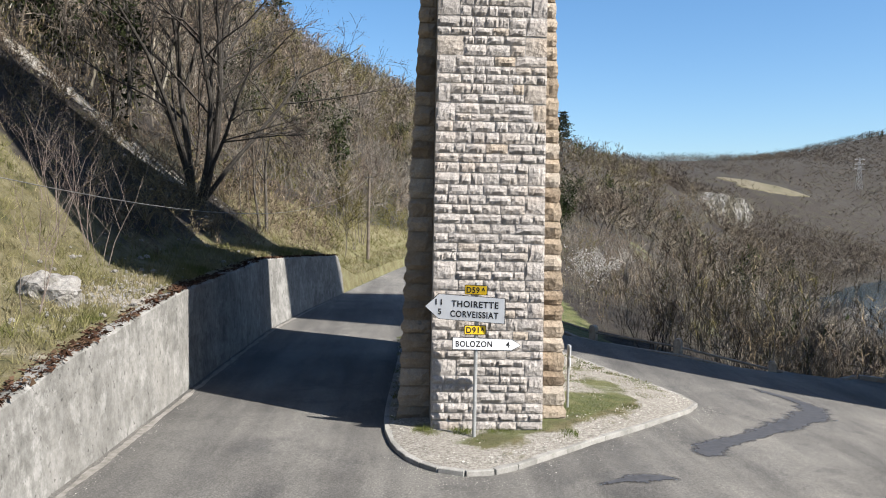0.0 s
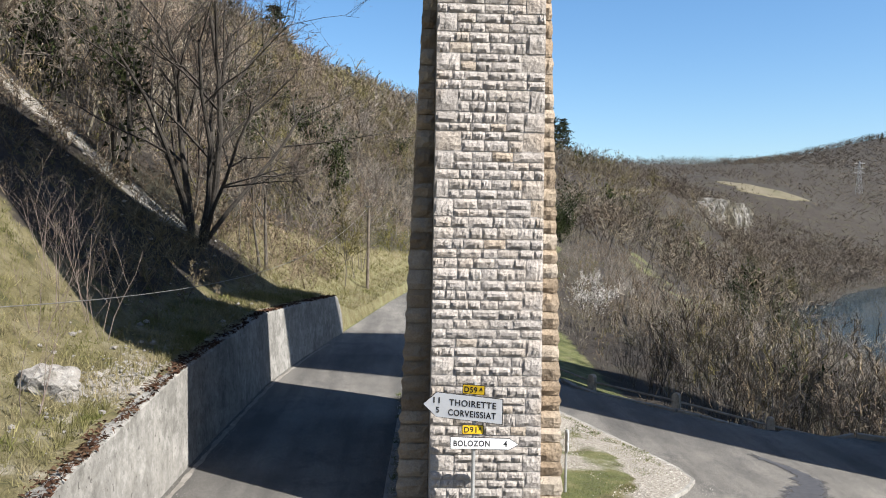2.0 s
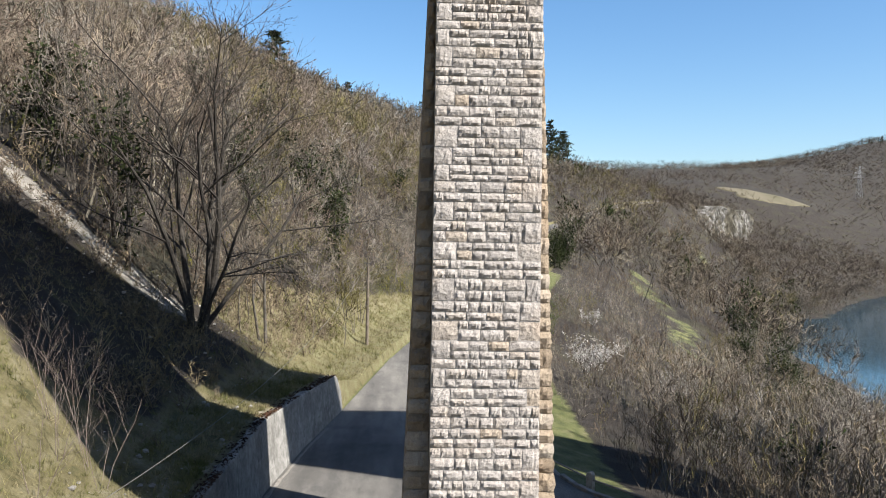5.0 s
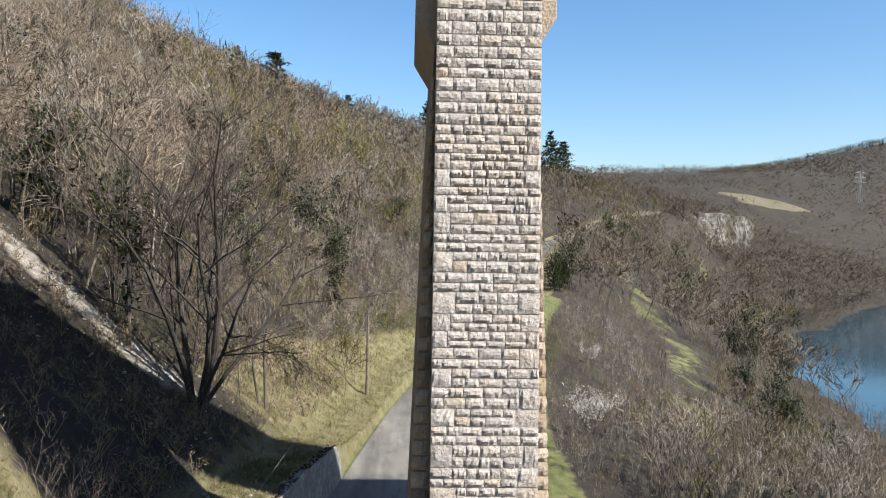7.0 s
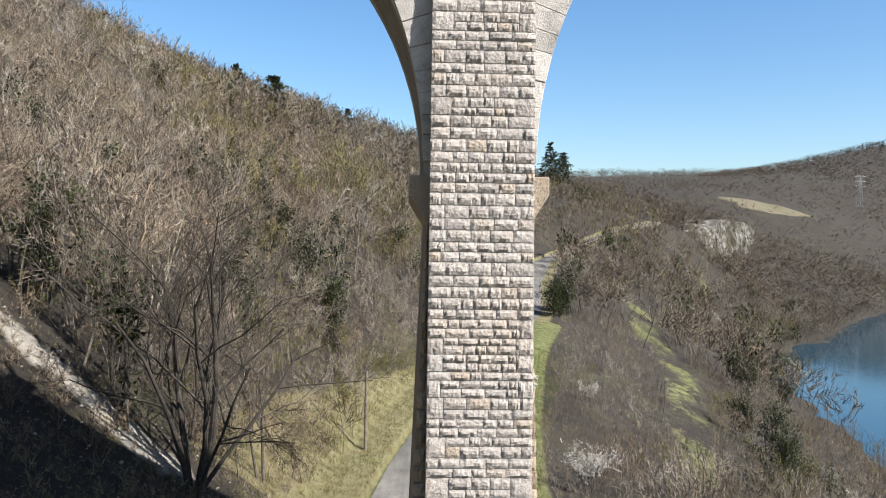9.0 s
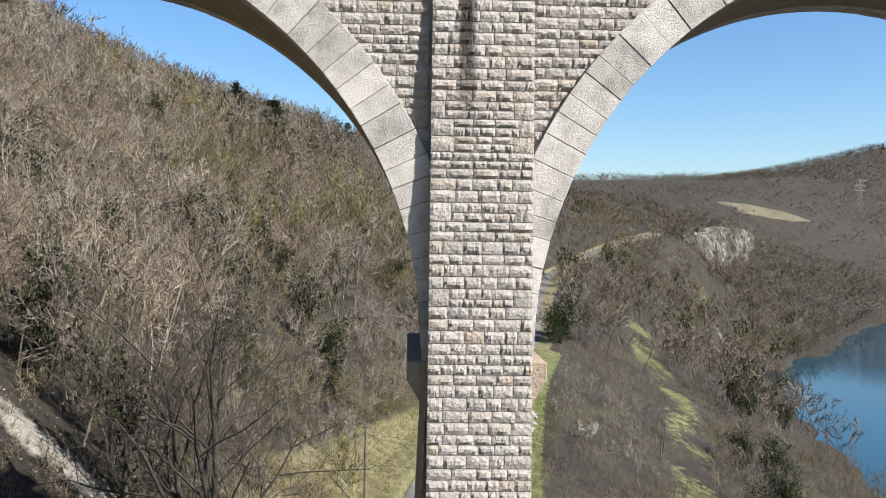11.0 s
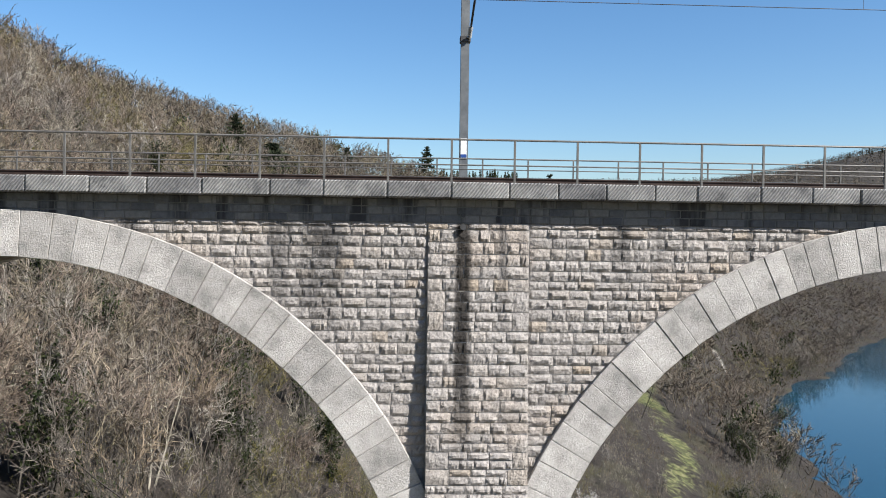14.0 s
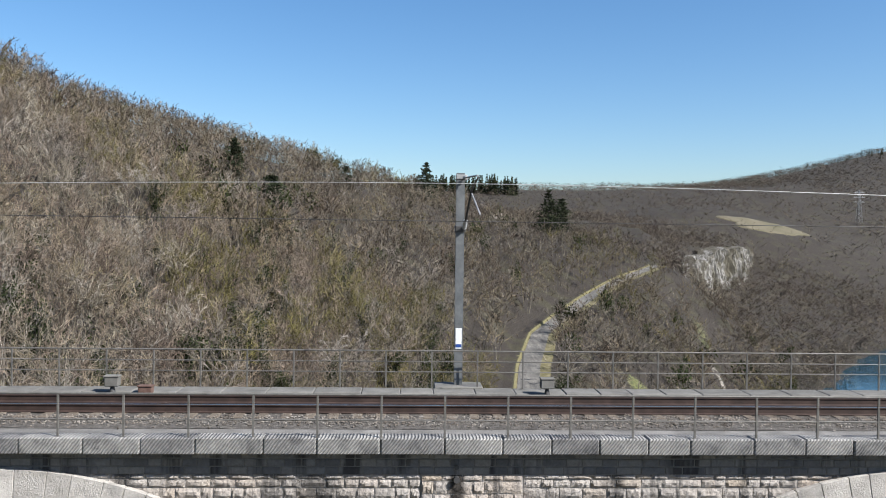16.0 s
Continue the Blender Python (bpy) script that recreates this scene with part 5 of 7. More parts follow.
small_sign((4.02, 22.4, float(land(4.0, 22.4))), 3.25, 82, ((-0.7, 0.6, 2.75, 3.05), (-0.7, 0.6, 2.3, 2.6)), "direction sign on a post behind the pier, seen edge-on")
small_sign((3.95, 19.6, float(land(3.95, 19.6)) + 0.1), 1.55, 76, ((-0.15, 0.15, 1.28, 1.52), (-0.15, 0.15, 1.02, 1.22)), "low marker post with two small plates on the island")


def ribbon(name, label, pts, widths, mat, lift, kind="structure", category="road"):
    """A flat, ragged strip laid on the road."""
    rng = np.random.default_rng(len(pts))
    p = np.array(pts, float)
    t = np.linspace(0, len(p) - 1, len(p) * 6)
    i = np.arange(len(p))
    x, y, w = np.interp(t, i, p[:, 0]), np.interp(t, i, p[:, 1]), np.interp(t, i, widths)
    k = np.ones(5) / 5
    x[2:-2], y[2:-2] = np.convolve(x, k, "valid"), np.convolve(y, k, "valid")
    dx, dy = np.gradient(x), np.gradient(y)
    L = np.hypot(dx, dy) + 1e-9
    rows = []
    for side in (-1, -0.33, 0.33, 1):
        ragged = np.convolve(rng.normal(size=len(t) + 4), np.ones(5) / 5, "valid").clip(-0.8, 0.8)
        ww = w * side * (1 + 0.75 * ragged)
        px, py = x - dy / L * ww, y + dx / L * ww
        rows.append(np.stack([px, py, land(px, py) + lift], 1))
    v = np.stack(rows, 1).reshape(-1, 3)
    f = [(a * 4 + b, a * 4 + b + 1, a * 4 + b + 5, a * 4 + b + 4) for a in range(len(t) - 1) for b in range(3)]
    me = fast_mesh(name, v, f, mat)
    fade = np.clip(np.minimum(t, t[-1] - t) * 1.5, 0, 1)
    edge = np.stack([0 * fade, fade, fade, 0 * fade], 1).ravel()
    me.attributes.new("edge", "FLOAT", "POINT").data.foreach_set("value", edge.astype(np.float32))
    tagged(new(name, me), label, category, kind=kind)


ribbon("tar_seam", "dark curved tar repair across the asphalt", [(6.0, 16.4), (6.4, 17.1), (7.3, 18.0), (8.3, 18.9), (9.6, 20.2), (10.7, 21.4), (11.4, 22.4), (11.5, 23.5), (11.2, 24.4), (10.8, 25.4)], [0.2, 0.5, 0.5, 0.42, 0.45, 0.6, 0.55, 0.4, 0.3, 0.2], M_TAR, 0.012)
ribbon("tar_seam", "dark tar stain near the corner of the junction", [(3.3, 14.12), (4.0, 14.51), (4.58, 14.72), (5.2, 14.86)], [0.1, 0.2, 0.25, 0.15], M_TAR, 0.013)
gy = np.linspace(4, 44, 60)
ribbon("gutter", "strip of pale grit along the foot of the wall", [(float(road_left(v)) + 0.2, float(v)) for v in gy], [0.07] * 60, M_GRAVEL, 0.014)


def corner_wall():
    w = thing("stone_wall", "low dark stone wall with pale coping", "wall", (7.35, 12.2, -0.35))
    w.rotation_euler = (0, 0, math.atan2(3.0, 3.9))
    part("base", box(bmesh.new(), (0, -0.2, -0.2), (5.2, 0.2, 0.55), 0.02), M_LICHEN, w)
    me = bm_mesh("coping_stone", box(bmesh.new(), (0, -0.25, 0.55), (0.82, 0.25, 0.68), 0.025), M_KERB)
    for k in range(6):
        c = new("coping_stone", me)
        c.parent = w
        c.location = (k * 0.86, 0, 0)


corner_wall()


def wall_debris():
    """Dead leaves, moss and twigs lying along the top of the retaining wall."""
    rng = np.random.default_rng(19)
    n = 7000
    y = rng.uniform(6, 44, n)
    back = np.abs(rng.normal(size=n)) * 0.28 + 0.1
    keep = soft_noise(back * 3, y, 0.8, 61) + 0.2 * rng.normal(size=n) > -0.1
    y, back = y[keep], back[keep]
    x = road_left(y) - back
    z = road_height(y) + wall_height(y) + 0.04 + 0.03 * rng.random(len(y))
    p = np.stack([x, y, z], 1)
    a, b = rng.normal(size=p.shape) * (1, 1, 0.35), rng.normal(size=p.shape) * (1, 1, 0.5)
    a /= np.linalg.norm(a, axis=1, keepdims=True)
    b /= np.linalg.norm(b, axis=1, keepdims=True)
    s = rng.uniform(0.03, 0.09, (len(p), 1))
    tri = np.stack([p - a * s, p + a * s, p + b * s], 1)
    tagged(new("leaf_debris", fast_mesh("leaf_debris", tri.reshape(-1, 3), np.arange(len(tri) * 3).reshape(-1, 3), M_DEBRIS)), "dead brown leaves and moss along the wall top", "leaf litter", kind="stuff")


wall_debris()


def make_pylon():
    """A lattice power pylon on the far slope."""
    base = (470, 845, float(ground_z(470, 845)) + 3)
    t = thing("power_pylon", "slender grey lattice power pylon on a far hillside", "pylon", base)
    segs = []
    H = 34
    def leg(a, z):
        w = 3.2 * (1 - z / H) + 0.5
        return (w * math.cos(a), w * math.sin(a), z)
    zs = np.linspace(0, H, 9)
    for a in np.radians((45, 135, 225, 315)):
        for z0, z1 in zip(zs, zs[1:]):
            segs.append((*leg(a, z0), *leg(a, z1), 0.16, 0.16))
            segs.append((*leg(a, z0), *leg(a + math.pi / 2, z1), 0.1, 0.1))
    v, f = tubes(segs, 4)
    part("tower", fast_mesh("tower", v, f, M_GALV), None, t)
    for z in (22, 27, 32):
        v, f = tubes([(-6, 0, z, 6, 0, z, 0.2, 0.2), (-6, 0, z, 0, 0, z + 2, 0.12, 0.12), (6, 0, z, 0, 0, z + 2, 0.12, 0.12)], 4)
        part("crossarm", fast_mesh("crossarm", v, f, M_GALV), None, t)


make_pylon()


def pebbles():
    """Loose stones: ballast on the deck, grit on the island and along the kerbs."""
    rng = np.random.default_rng(90)
    oct_v = np.array([(1, 0, 0), (-1, 0, 0), (0, 1, 0), (0, -1, 0), (0, 0, 1), (0, 0, -1)], float)
    oct_f = np.array([(0, 2, 4), (2, 1, 4), (1, 3, 4), (3, 0, 4), (2, 0, 5), (1, 2, 5), (3, 1, 5), (0, 3, 5)])

    def spread(name, label, p, size, mat, category):
        n = len(p)
        v = oct_v[None] * (0.6 + 0.6 * rng.random((n, 6, 1))) * size[:, None, None] * np.array([1, 1, 0.7])
        a = rng.uniform(0, 6.28, n)
        x, y = v[..., 0] * np.cos(a)[:, None] - v[..., 1] * np.sin(a)[:, None], v[..., 0] * np.sin(a)[:, None] + v[..., 1] * np.cos(a)[:, None]
        v = np.stack([x, y, v[..., 2]], -1) + p[:, None]
        f = oct_f[None] + (np.arange(n) * 6)[:, None, None]
        tagged(new(name, fast_mesh(name, v.reshape(-1, 3), f.reshape(-1, 3), mat)), label, category, kind="stuff")

    n = 5200
    x, y = rng.uniform(-10.5, 13.5, n), np.where(rng.random(n) < 0.6, rng.normal(20.62, 0.2, n), rng.uniform(20.2, 24.1, n))
    z = np.interp(y, [20.1, 20.35, 20.8, 23.2, 23.65, 24.2], [31.81, 31.85, 31.94, 31.94, 31.85, 31.81]) + 0.015
    spread("ballast_stones", "loose brown and grey ballast stones beside the rails", np.stack([x, y, z], 1), rng.uniform(0.018, 0.045, n), M_BALLAST_STONE, "ballast")
    n = 11000
    x, y = rng.uniform(-0.3, 7.6, n), rng.uniform(14.6, 30, n)
    lo = np.interp(x, [-0.3, 0.4, 1.0, 1.7, 2.7, 4.1, 5.8, 7.2], [18.0, 15.6, 15.0, 15.0, 16.0, 17.5, 19.4, 21.2])
    hi = np.interp(x, [0, 3, 5.5, 7.2, 7.6], [31, 30.5, 27.5, 23.6, 22.5])
    keep = (y > lo) & (y < hi) & ~((x > 0.0) & (x < 3.5) & (y > 17.4)) & ((y - lo < 1.4) | (x > 4.5) | (rng.random(n) < 0.3))
    x, y = x[keep], y[keep]
    spread("island_grit", "pale grit and small stones on the island", np.stack([x, y, land(x, y) + 0.13], 1), 0.008 + 0.03 * rng.random(len(x)) ** 2, M_GRIT, "gravel")
    n = 1500
    t = rng.random(n)
    x = np.where(t < 0.5, rng.uniform(-5.6, -5.2, n), np.interp(t, [0.5, 0.6, 0.7, 0.8, 0.9, 1.0], [-0.2, 0.5, 1.7, 4.1, 7.6, 8.2]) + rng.normal(size=n) * 0.1)
    y = np.where(t < 0.5, rng.uniform(6, 30, n), np.interp(t, [0.5, 0.6, 0.7, 0.8, 0.9, 1.0], [16, 14.8, 14.4, 16.9, 20.9, 22]) - np.abs(rng.normal(size=n)) * 0.5)
    spread("road_grit", "loose pale grit along the road edges", np.stack([x, y, land(np.maximum(x, -5.6), y) + 0.008], 1), rng.uniform(0.004, 0.011, n), M_GRIT, "gravel")


pebbles()

# ---- trees and woods ----
def unit(v):
    return v / (np.linalg.norm(v) + 1e-9)


def grow(rng, out, p, d, length, r, depth, bend=0.25, kids=(4, 6), spread=0.75, lift=0.25, shrink=0.62, low=0.25):
    """One limb and its offshoots, as segments p0, p1, r0, r1, depth."""
    n = 4 if depth > 1 else 3
    pts = [p]
    for i in range(n):
        d = unit(d + rng.normal(size=3) * bend * 0.5 + np.array([0, 0, lift * 0.25]))
        pts.append(pts[-1] + d * length / n)
    for i in range(n):
        a, b = r * (1 - 0.6 * i / n), r * (1 - 0.6 * (i + 1) / n)
        out.append((*pts[i], *pts[i + 1], a, b, depth))
    if depth <= 0:
        return
    for _ in range(int(rng.integers(kids[0], kids[1] + 1))):
        t = rng.uniform(low, 1.0)
        i = min(int(t * n), n - 1)
        q = pts[i] + (pts[i + 1] - pts[i]) * (t * n - i)
        side = unit(np.cross(d, rng.normal(size=3)))
        nd = unit(d * (1 - spread * 0.6) + side * spread + np.array([0, 0, lift]))
        grow(rng, out, q, nd, length * shrink * rng.uniform(0.7, 1.15), r * (0.62 - 0.4 * t * 0.6), depth - 1, bend, kids, spread, lift, shrink)


def tree_segments(seed, height, stems=1, depth=4, kids=(4, 6), spread=0.75, lift=0.25, lean=0.25, radius=0.16, shrink=0.62):
    rng = np.random.default_rng(seed)
    out = []
    for k in range(stems):
        a = rng.uniform(0, 2 * np.pi)
        d = unit(np.array([math.cos(a) * lean, math.sin(a) * lean, 1.0])) if stems > 1 else np.array([0, 0, 1.0])
        grow(rng, out, np.array([math.cos(a), math.sin(a), 0]) * (0.2 if stems > 1 else 0), d, height * rng.uniform(0.5, 0.6), radius * rng.uniform(0.75, 1.1), depth, 0.22, kids, spread, lift, shrink)
    s = np.array(out)
    s[:, [2, 5]] *= height / s[:, 5].max()
    return s


def bare_tree(name, label, at, segs, mat, ivy=0, seed=0, category="tree"):
    """A leafless tree with a trunk, limbs and twigs; ivy: number of leaves on the trunk."""
    rng = np.random.default_rng(seed)
    t = thing(name, label, category, at, {"slender_tree": "slender trees by the road", "sapling": "saplings on the bank", "bare_shrub": "shrubs behind the fence"}.get(name, ""))
    top = segs[:, 8].max()
    v, f = tubes(segs[segs[:, 8] >= top], 8)
    stem = part("trunk", fast_mesh("trunk", v, f, mat), None, t)
    if category != "tree":
        tagged(stem, kind="stuff")
    v, f = tubes(segs[(segs[:, 8] < top) & (segs[:, 8] > 0)], 4)
    tagged(part("branchwork", fast_mesh("branchwork", v, f, mat), None, t), kind="stuff")
    tw = segs[segs[:, 8] == 0]
    tri = blades(tw, rng, 1.4)
    part("twigwork", fast_mesh("twigwork", tri.reshape(-1, 3), np.arange(len(tri) * 3).reshape(-1, 3), M_TWIG if mat is M_BARK_GREY else M_TWIG_DARK if mat is M_BARK else mat), None, t)
    if ivy:
        part("ivy", leaf_cloud(segs[segs[:, 8] >= top - 1], ivy, rng, 0.55, M_LEAF), None, t, "dark green ivy leaves")
    return t


def leaf_cloud(segs, count, rng, reach, mat, size=0.16):
    i = rng.integers(len(segs), size=count)
    u = rng.random(count)[:, None]
    p = segs[i, 0:3] * (1 - u) + segs[i, 3:6] * u + rng.normal(size=(count, 3)) * reach * 0.5
    a, b = rng.normal(size=(count, 3)), rng.normal(size=(count, 3))
    a /= np.linalg.norm(a, axis=1, keepdims=True)
    b /= np.linalg.norm(b, axis=1, keepdims=True)
    s = size * rng.uniform(0.6, 1.4, (count, 1))
    tri = np.stack([p - a * s, p + a * s, p + b * s * 1.6], 1)
    return fast_mesh("leaves", tri.reshape(-1, 3), np.arange(count * 3).reshape(-1, 3), mat)


def on_land(x, y, sink=0.15):
    return (x, y, float(ground_z(x, y)) - sink)


# the many-stemmed tree above the retaining wall
def broad_segments():
    """Upright stems in the middle and long boughs that arch out on the sunny side."""
    rng = np.random.default_rng(29)
    out = []
    for turn, lean, length, r, lift in ((175, 0.08, 10.5, 0.19, 0.2), (80, 0.08, 11.0, 0.17, 0.2), (5, 0.16, 11.0, 0.2, 0.16), (-15, 0.26, 9.8, 0.16, 0.08), (12, 0.5, 8.4, 0.13, -0.10), (-45, 0.55, 7.4, 0.11, -0.10), (190, 0.2, 9.6, 0.15, 0.12), (165, 0.36, 7.6, 0.10, 0.04)):
        a = radians(turn)
        d = unit(np.array([math.cos(a) * lean, math.sin(a) * lean, 1.0]))
        grow(rng, out, np.array([math.cos(a), math.sin(a), 0]) * 0.22, d, length, r, 4, 0.24, (5, 6), 0.66, lift, 0.52, 0.34)
    s = np.array(out)
    s[:, 6:8] = np.maximum(s[:, 6:8] * np.take([0.45, 0.5, 0.6, 0.75, 1.0], s[:, 8].astype(int))[:, None], 0.006)
    return s


broad = bare_tree("broad_tree", "broad dark leafless tree with several spreading stems", on_land(-10.2, 40.4), broad_segments(), M_BARK, seed=1)


def template(seed, limbs, twigs, sprays, stems=1, low=0.2, reach=0.36, up=0.55, trunk=0.014, fine=0.0035, lean=0.1, n=3):
    """A leafless tree 1 m high as triangles: three-sided stems, thin blades for limbs, twigs and twig ends."""
    rng = np.random.default_rng(seed)
    stem_rows, limb_rows, twig_rows = [], [], []
    for _ in range(stems):
        a = rng.uniform(0, 2 * np.pi)
        d = unit(np.array([math.cos(a) * lean, math.sin(a) * lean, 1.0]))
        p = np.array([math.cos(a), math.sin(a), 0.0]) * (0.03 if stems > 1 else 0)
        pts = [p]
        tall = rng.uniform(0.78, 0.98)
        for _ in range(n):
            d = unit(d + rng.normal(size=3) * 0.08 + np.array([0, 0, 0.05]))
            pts.append(pts[-1] + d * tall / n)
        for i in range(n):
            stem_rows.append((*pts[i], *pts[i + 1], trunk * (1 - 0.85 * i / n), trunk * (1 - 0.85 * (i + 1) / n)))
        for _ in range(limbs):
            h = rng.uniform(low, 0.98)
            i = min(int(h * n), n - 1)
            q = pts[i] + (pts[i + 1] - pts[i]) * (h * n - i)
            a = rng.uniform(0, 2 * np.pi)
            d = unit(np.array([math.cos(a), math.sin(a), up * rng.uniform(0.2, 2.0) + h * 0.6]))
            length = reach * (1.15 - 0.75 * h) * rng.uniform(0.6, 1.2)
            m = q + d * length * 0.5
            e = m + unit(d + rng.normal(size=3) * 0.25 + np.array([0, 0, 0.2])) * length * 0.5
            w = trunk * 0.42 * (1.1 - 0.6 * h)
            limb_rows += [(*q, *(q + (m - q) * 1.25), w, 0), (*m, *e, w * 0.6, 0)]
            for _ in range(twigs):
                u = rng.uniform(0.15, 1.0)
                b = q + (m - q) * u * 2 if u < 0.5 else m + (e - m) * (u - 0.5) * 2
                td = unit(d * 0.6 + rng.normal(size=3) * 0.7 + np.array([0, 0, 0.15]))
                tl = length * rng.uniform(0.22, 0.5)
                t = b + td * tl
                twig_rows.append((*b, *t, fine * 1.5, 0))
                for _ in range(sprays):
                    c = b + td * tl * rng.uniform(0.3, 1.0)
                    sd = unit(td + rng.normal(size=3) * 0.8 + np.array([0, 0, 0.1]))
                    twig_rows.append((*c, *(c + sd * tl * rng.uniform(0.4, 0.9)), fine, 0))
    v, f = tubes(stem_rows, 3)
    tris = [v[f[:, [0, 1, 2]]], v[f[:, [0, 2, 3]]], blades(limb_rows, rng), blades(twig_rows, rng)]
    out = np.concatenate(tris)
    out[..., 2] /= out[..., 2].max()
    return out


def crown(seed, limbs=10, subs=5, twigs=5, foot=0.22, stems=1, slope=0.6, reach=0.36, trunk=0.0068, fine=0.0023, wild=0.6, round_stem=True):
    """A leafless tree 1 m high: stems and limbs, and a rounded crown of fine ascending twigs. Returns both as triangles."""
    rng = np.random.default_rng(seed)
    stem_rows, limb_rows, twig_rows = [], [], []
    for k in range(stems):
        a = 2 * np.pi * (k + rng.uniform(-0.3, 0.3)) / stems
        lean = rng.uniform(0.0, 0.25) if stems == 1 else rng.uniform(0.1, 0.42)
        d = unit(np.array([math.cos(a) * lean, math.sin(a) * lean, 1.0]))
        pts = [np.array([math.cos(a), math.sin(a), 0.0]) * (0.025 if stems > 1 else 0)]
        tall = rng.uniform(0.72, 0.9)
        for _ in range(4):
            d = unit(d + rng.normal(size=3) * 0.14 + np.array([0, 0, 0.06]))
            pts.append(pts[-1] + d * tall / 4)
        for i in range(4):
            stem_rows.append((*pts[i], *pts[i + 1], trunk * (1 - 0.22 * i), trunk * (0.78 - 0.22 * i)))
        for _ in range(max(2, limbs // stems)):
            h = foot + (0.98 - foot) * rng.random() ** 0.8
            i = min(int(h * 4), 3)
            q = pts[i] + (pts[i + 1] - pts[i]) * (h * 4 - i)
            a = rng.uniform(0, 2 * np.pi)
            up = slope * rng.uniform(0.7, 2.2)
            ld = unit(np.array([math.cos(a), math.sin(a), up]))
            length = reach * (1.1 - 0.55 * h) * rng.uniform(0.65, 1.15)
            m = q + ld * length * 0.5
            e = m + unit(ld + rng.normal(size=3) * 0.2 + np.array([0, 0, 0.3])) * length * 0.5
            w = trunk * 0.4 * (1.2 - 0.7 * h)
            limb_rows += [(*q, *(q + (m - q) * 1.25), w, 0), (*m, *e, w * 0.65, 0)]
            for _ in range(subs):
                u = rng.uniform(0.2, 1.0)
                b = q + (m - q) * u * 2 if u < 0.5 else m + (e - m) * (u - 0.5) * 2
                sd = unit(ld + rng.normal(size=3) * 0.9 * wild + np.array([0, 0, 0.22]))
                sl = length * rng.uniform(0.35, 0.62)
                c = b + sd * sl
                twig_rows.append((*b, *c, fine * 1.5, 0))
                for _ in range(twigs):
                    f = b + sd * sl * rng.uniform(0.25, 1.0)
                    td = unit(sd + rng.normal(size=3) * 1.05 * wild + np.array([0, 0, 0.14]))
                    twig_rows.append((*f, *(f + td * sl * rng.uniform(0.3, 0.7)), fine, 0))
    if round_stem:
        v, f = tubes(stem_rows, 3)
        stem = np.concatenate([v[f[:, [0, 1, 2]]], v[f[:, [0, 2, 3]]], rounded_blades(limb_rows, rng)])
    else:
        stem = rounded_blades(stem_rows + limb_rows, rng)
    twig = rounded_blades(twig_rows, rng)
    top = max(stem[..., 2].max(), twig[..., 2].max())
    return stem / top, twig / top


def rounded_blades(rows, rng, centre=0.5, loose=0.7):
    """Thin triangles whose faces turn outwards from the middle of the crown."""
    s = np.asarray(rows, float)
    p0, p1, r0 = s[:, 0:3], s[:, 3:6], s[:, 6]
    d = p1 - p0
    out = (p0 + p1) / 2 - (0, 0, centre)
    out = out / (np.linalg.norm(out, axis=1, keepdims=True) + 1e-9) + rng.normal(size=d.shape) * loose
    side = np.cross(d, out)
    side /= np.linalg.norm(side, axis=1, keepdims=True) + 1e-9
    return np.stack([p0 - side * r0[:, None], p0 + side * r0[:, None], p1], 1)


def clump(seed, n, size, thin):
    """A leafy far crown, 1 m high: short sprays in rounded, gappy heaps, on a thin stem."""
    rng = np.random.default_rng(seed)
    lobes = rng.normal(size=(4, 3)) * (0.17, 0.17, 0.09) + (0, 0, 0.58)
    p = rng.normal(size=(n, 3))
    p /= np.linalg.norm(p, axis=1, keepdims=True)
    p = p * rng.uniform(0.5, 1.05, (n, 1)) * (0.3, 0.3, 0.32) + lobes[rng.integers(4, size=n)]
    d = (p - (0, 0, 0.3)) * 0.8 + rng.normal(size=(n, 3)) * 0.4
    d /= np.linalg.norm(d, axis=1, keepdims=True)
    s = size * rng.uniform(0.6, 1.4, (n, 1))
    rows = np.concatenate([p - d * s, p + d * s * 1.2, s * thin, s * 0], 1)
    trunk = np.array([[[-0.015, 0, 0], [0.015, 0, 0], [0, 0, 0.6]]])
    return trunk, rounded_blades(rows, rng, 0.45, 0.4)


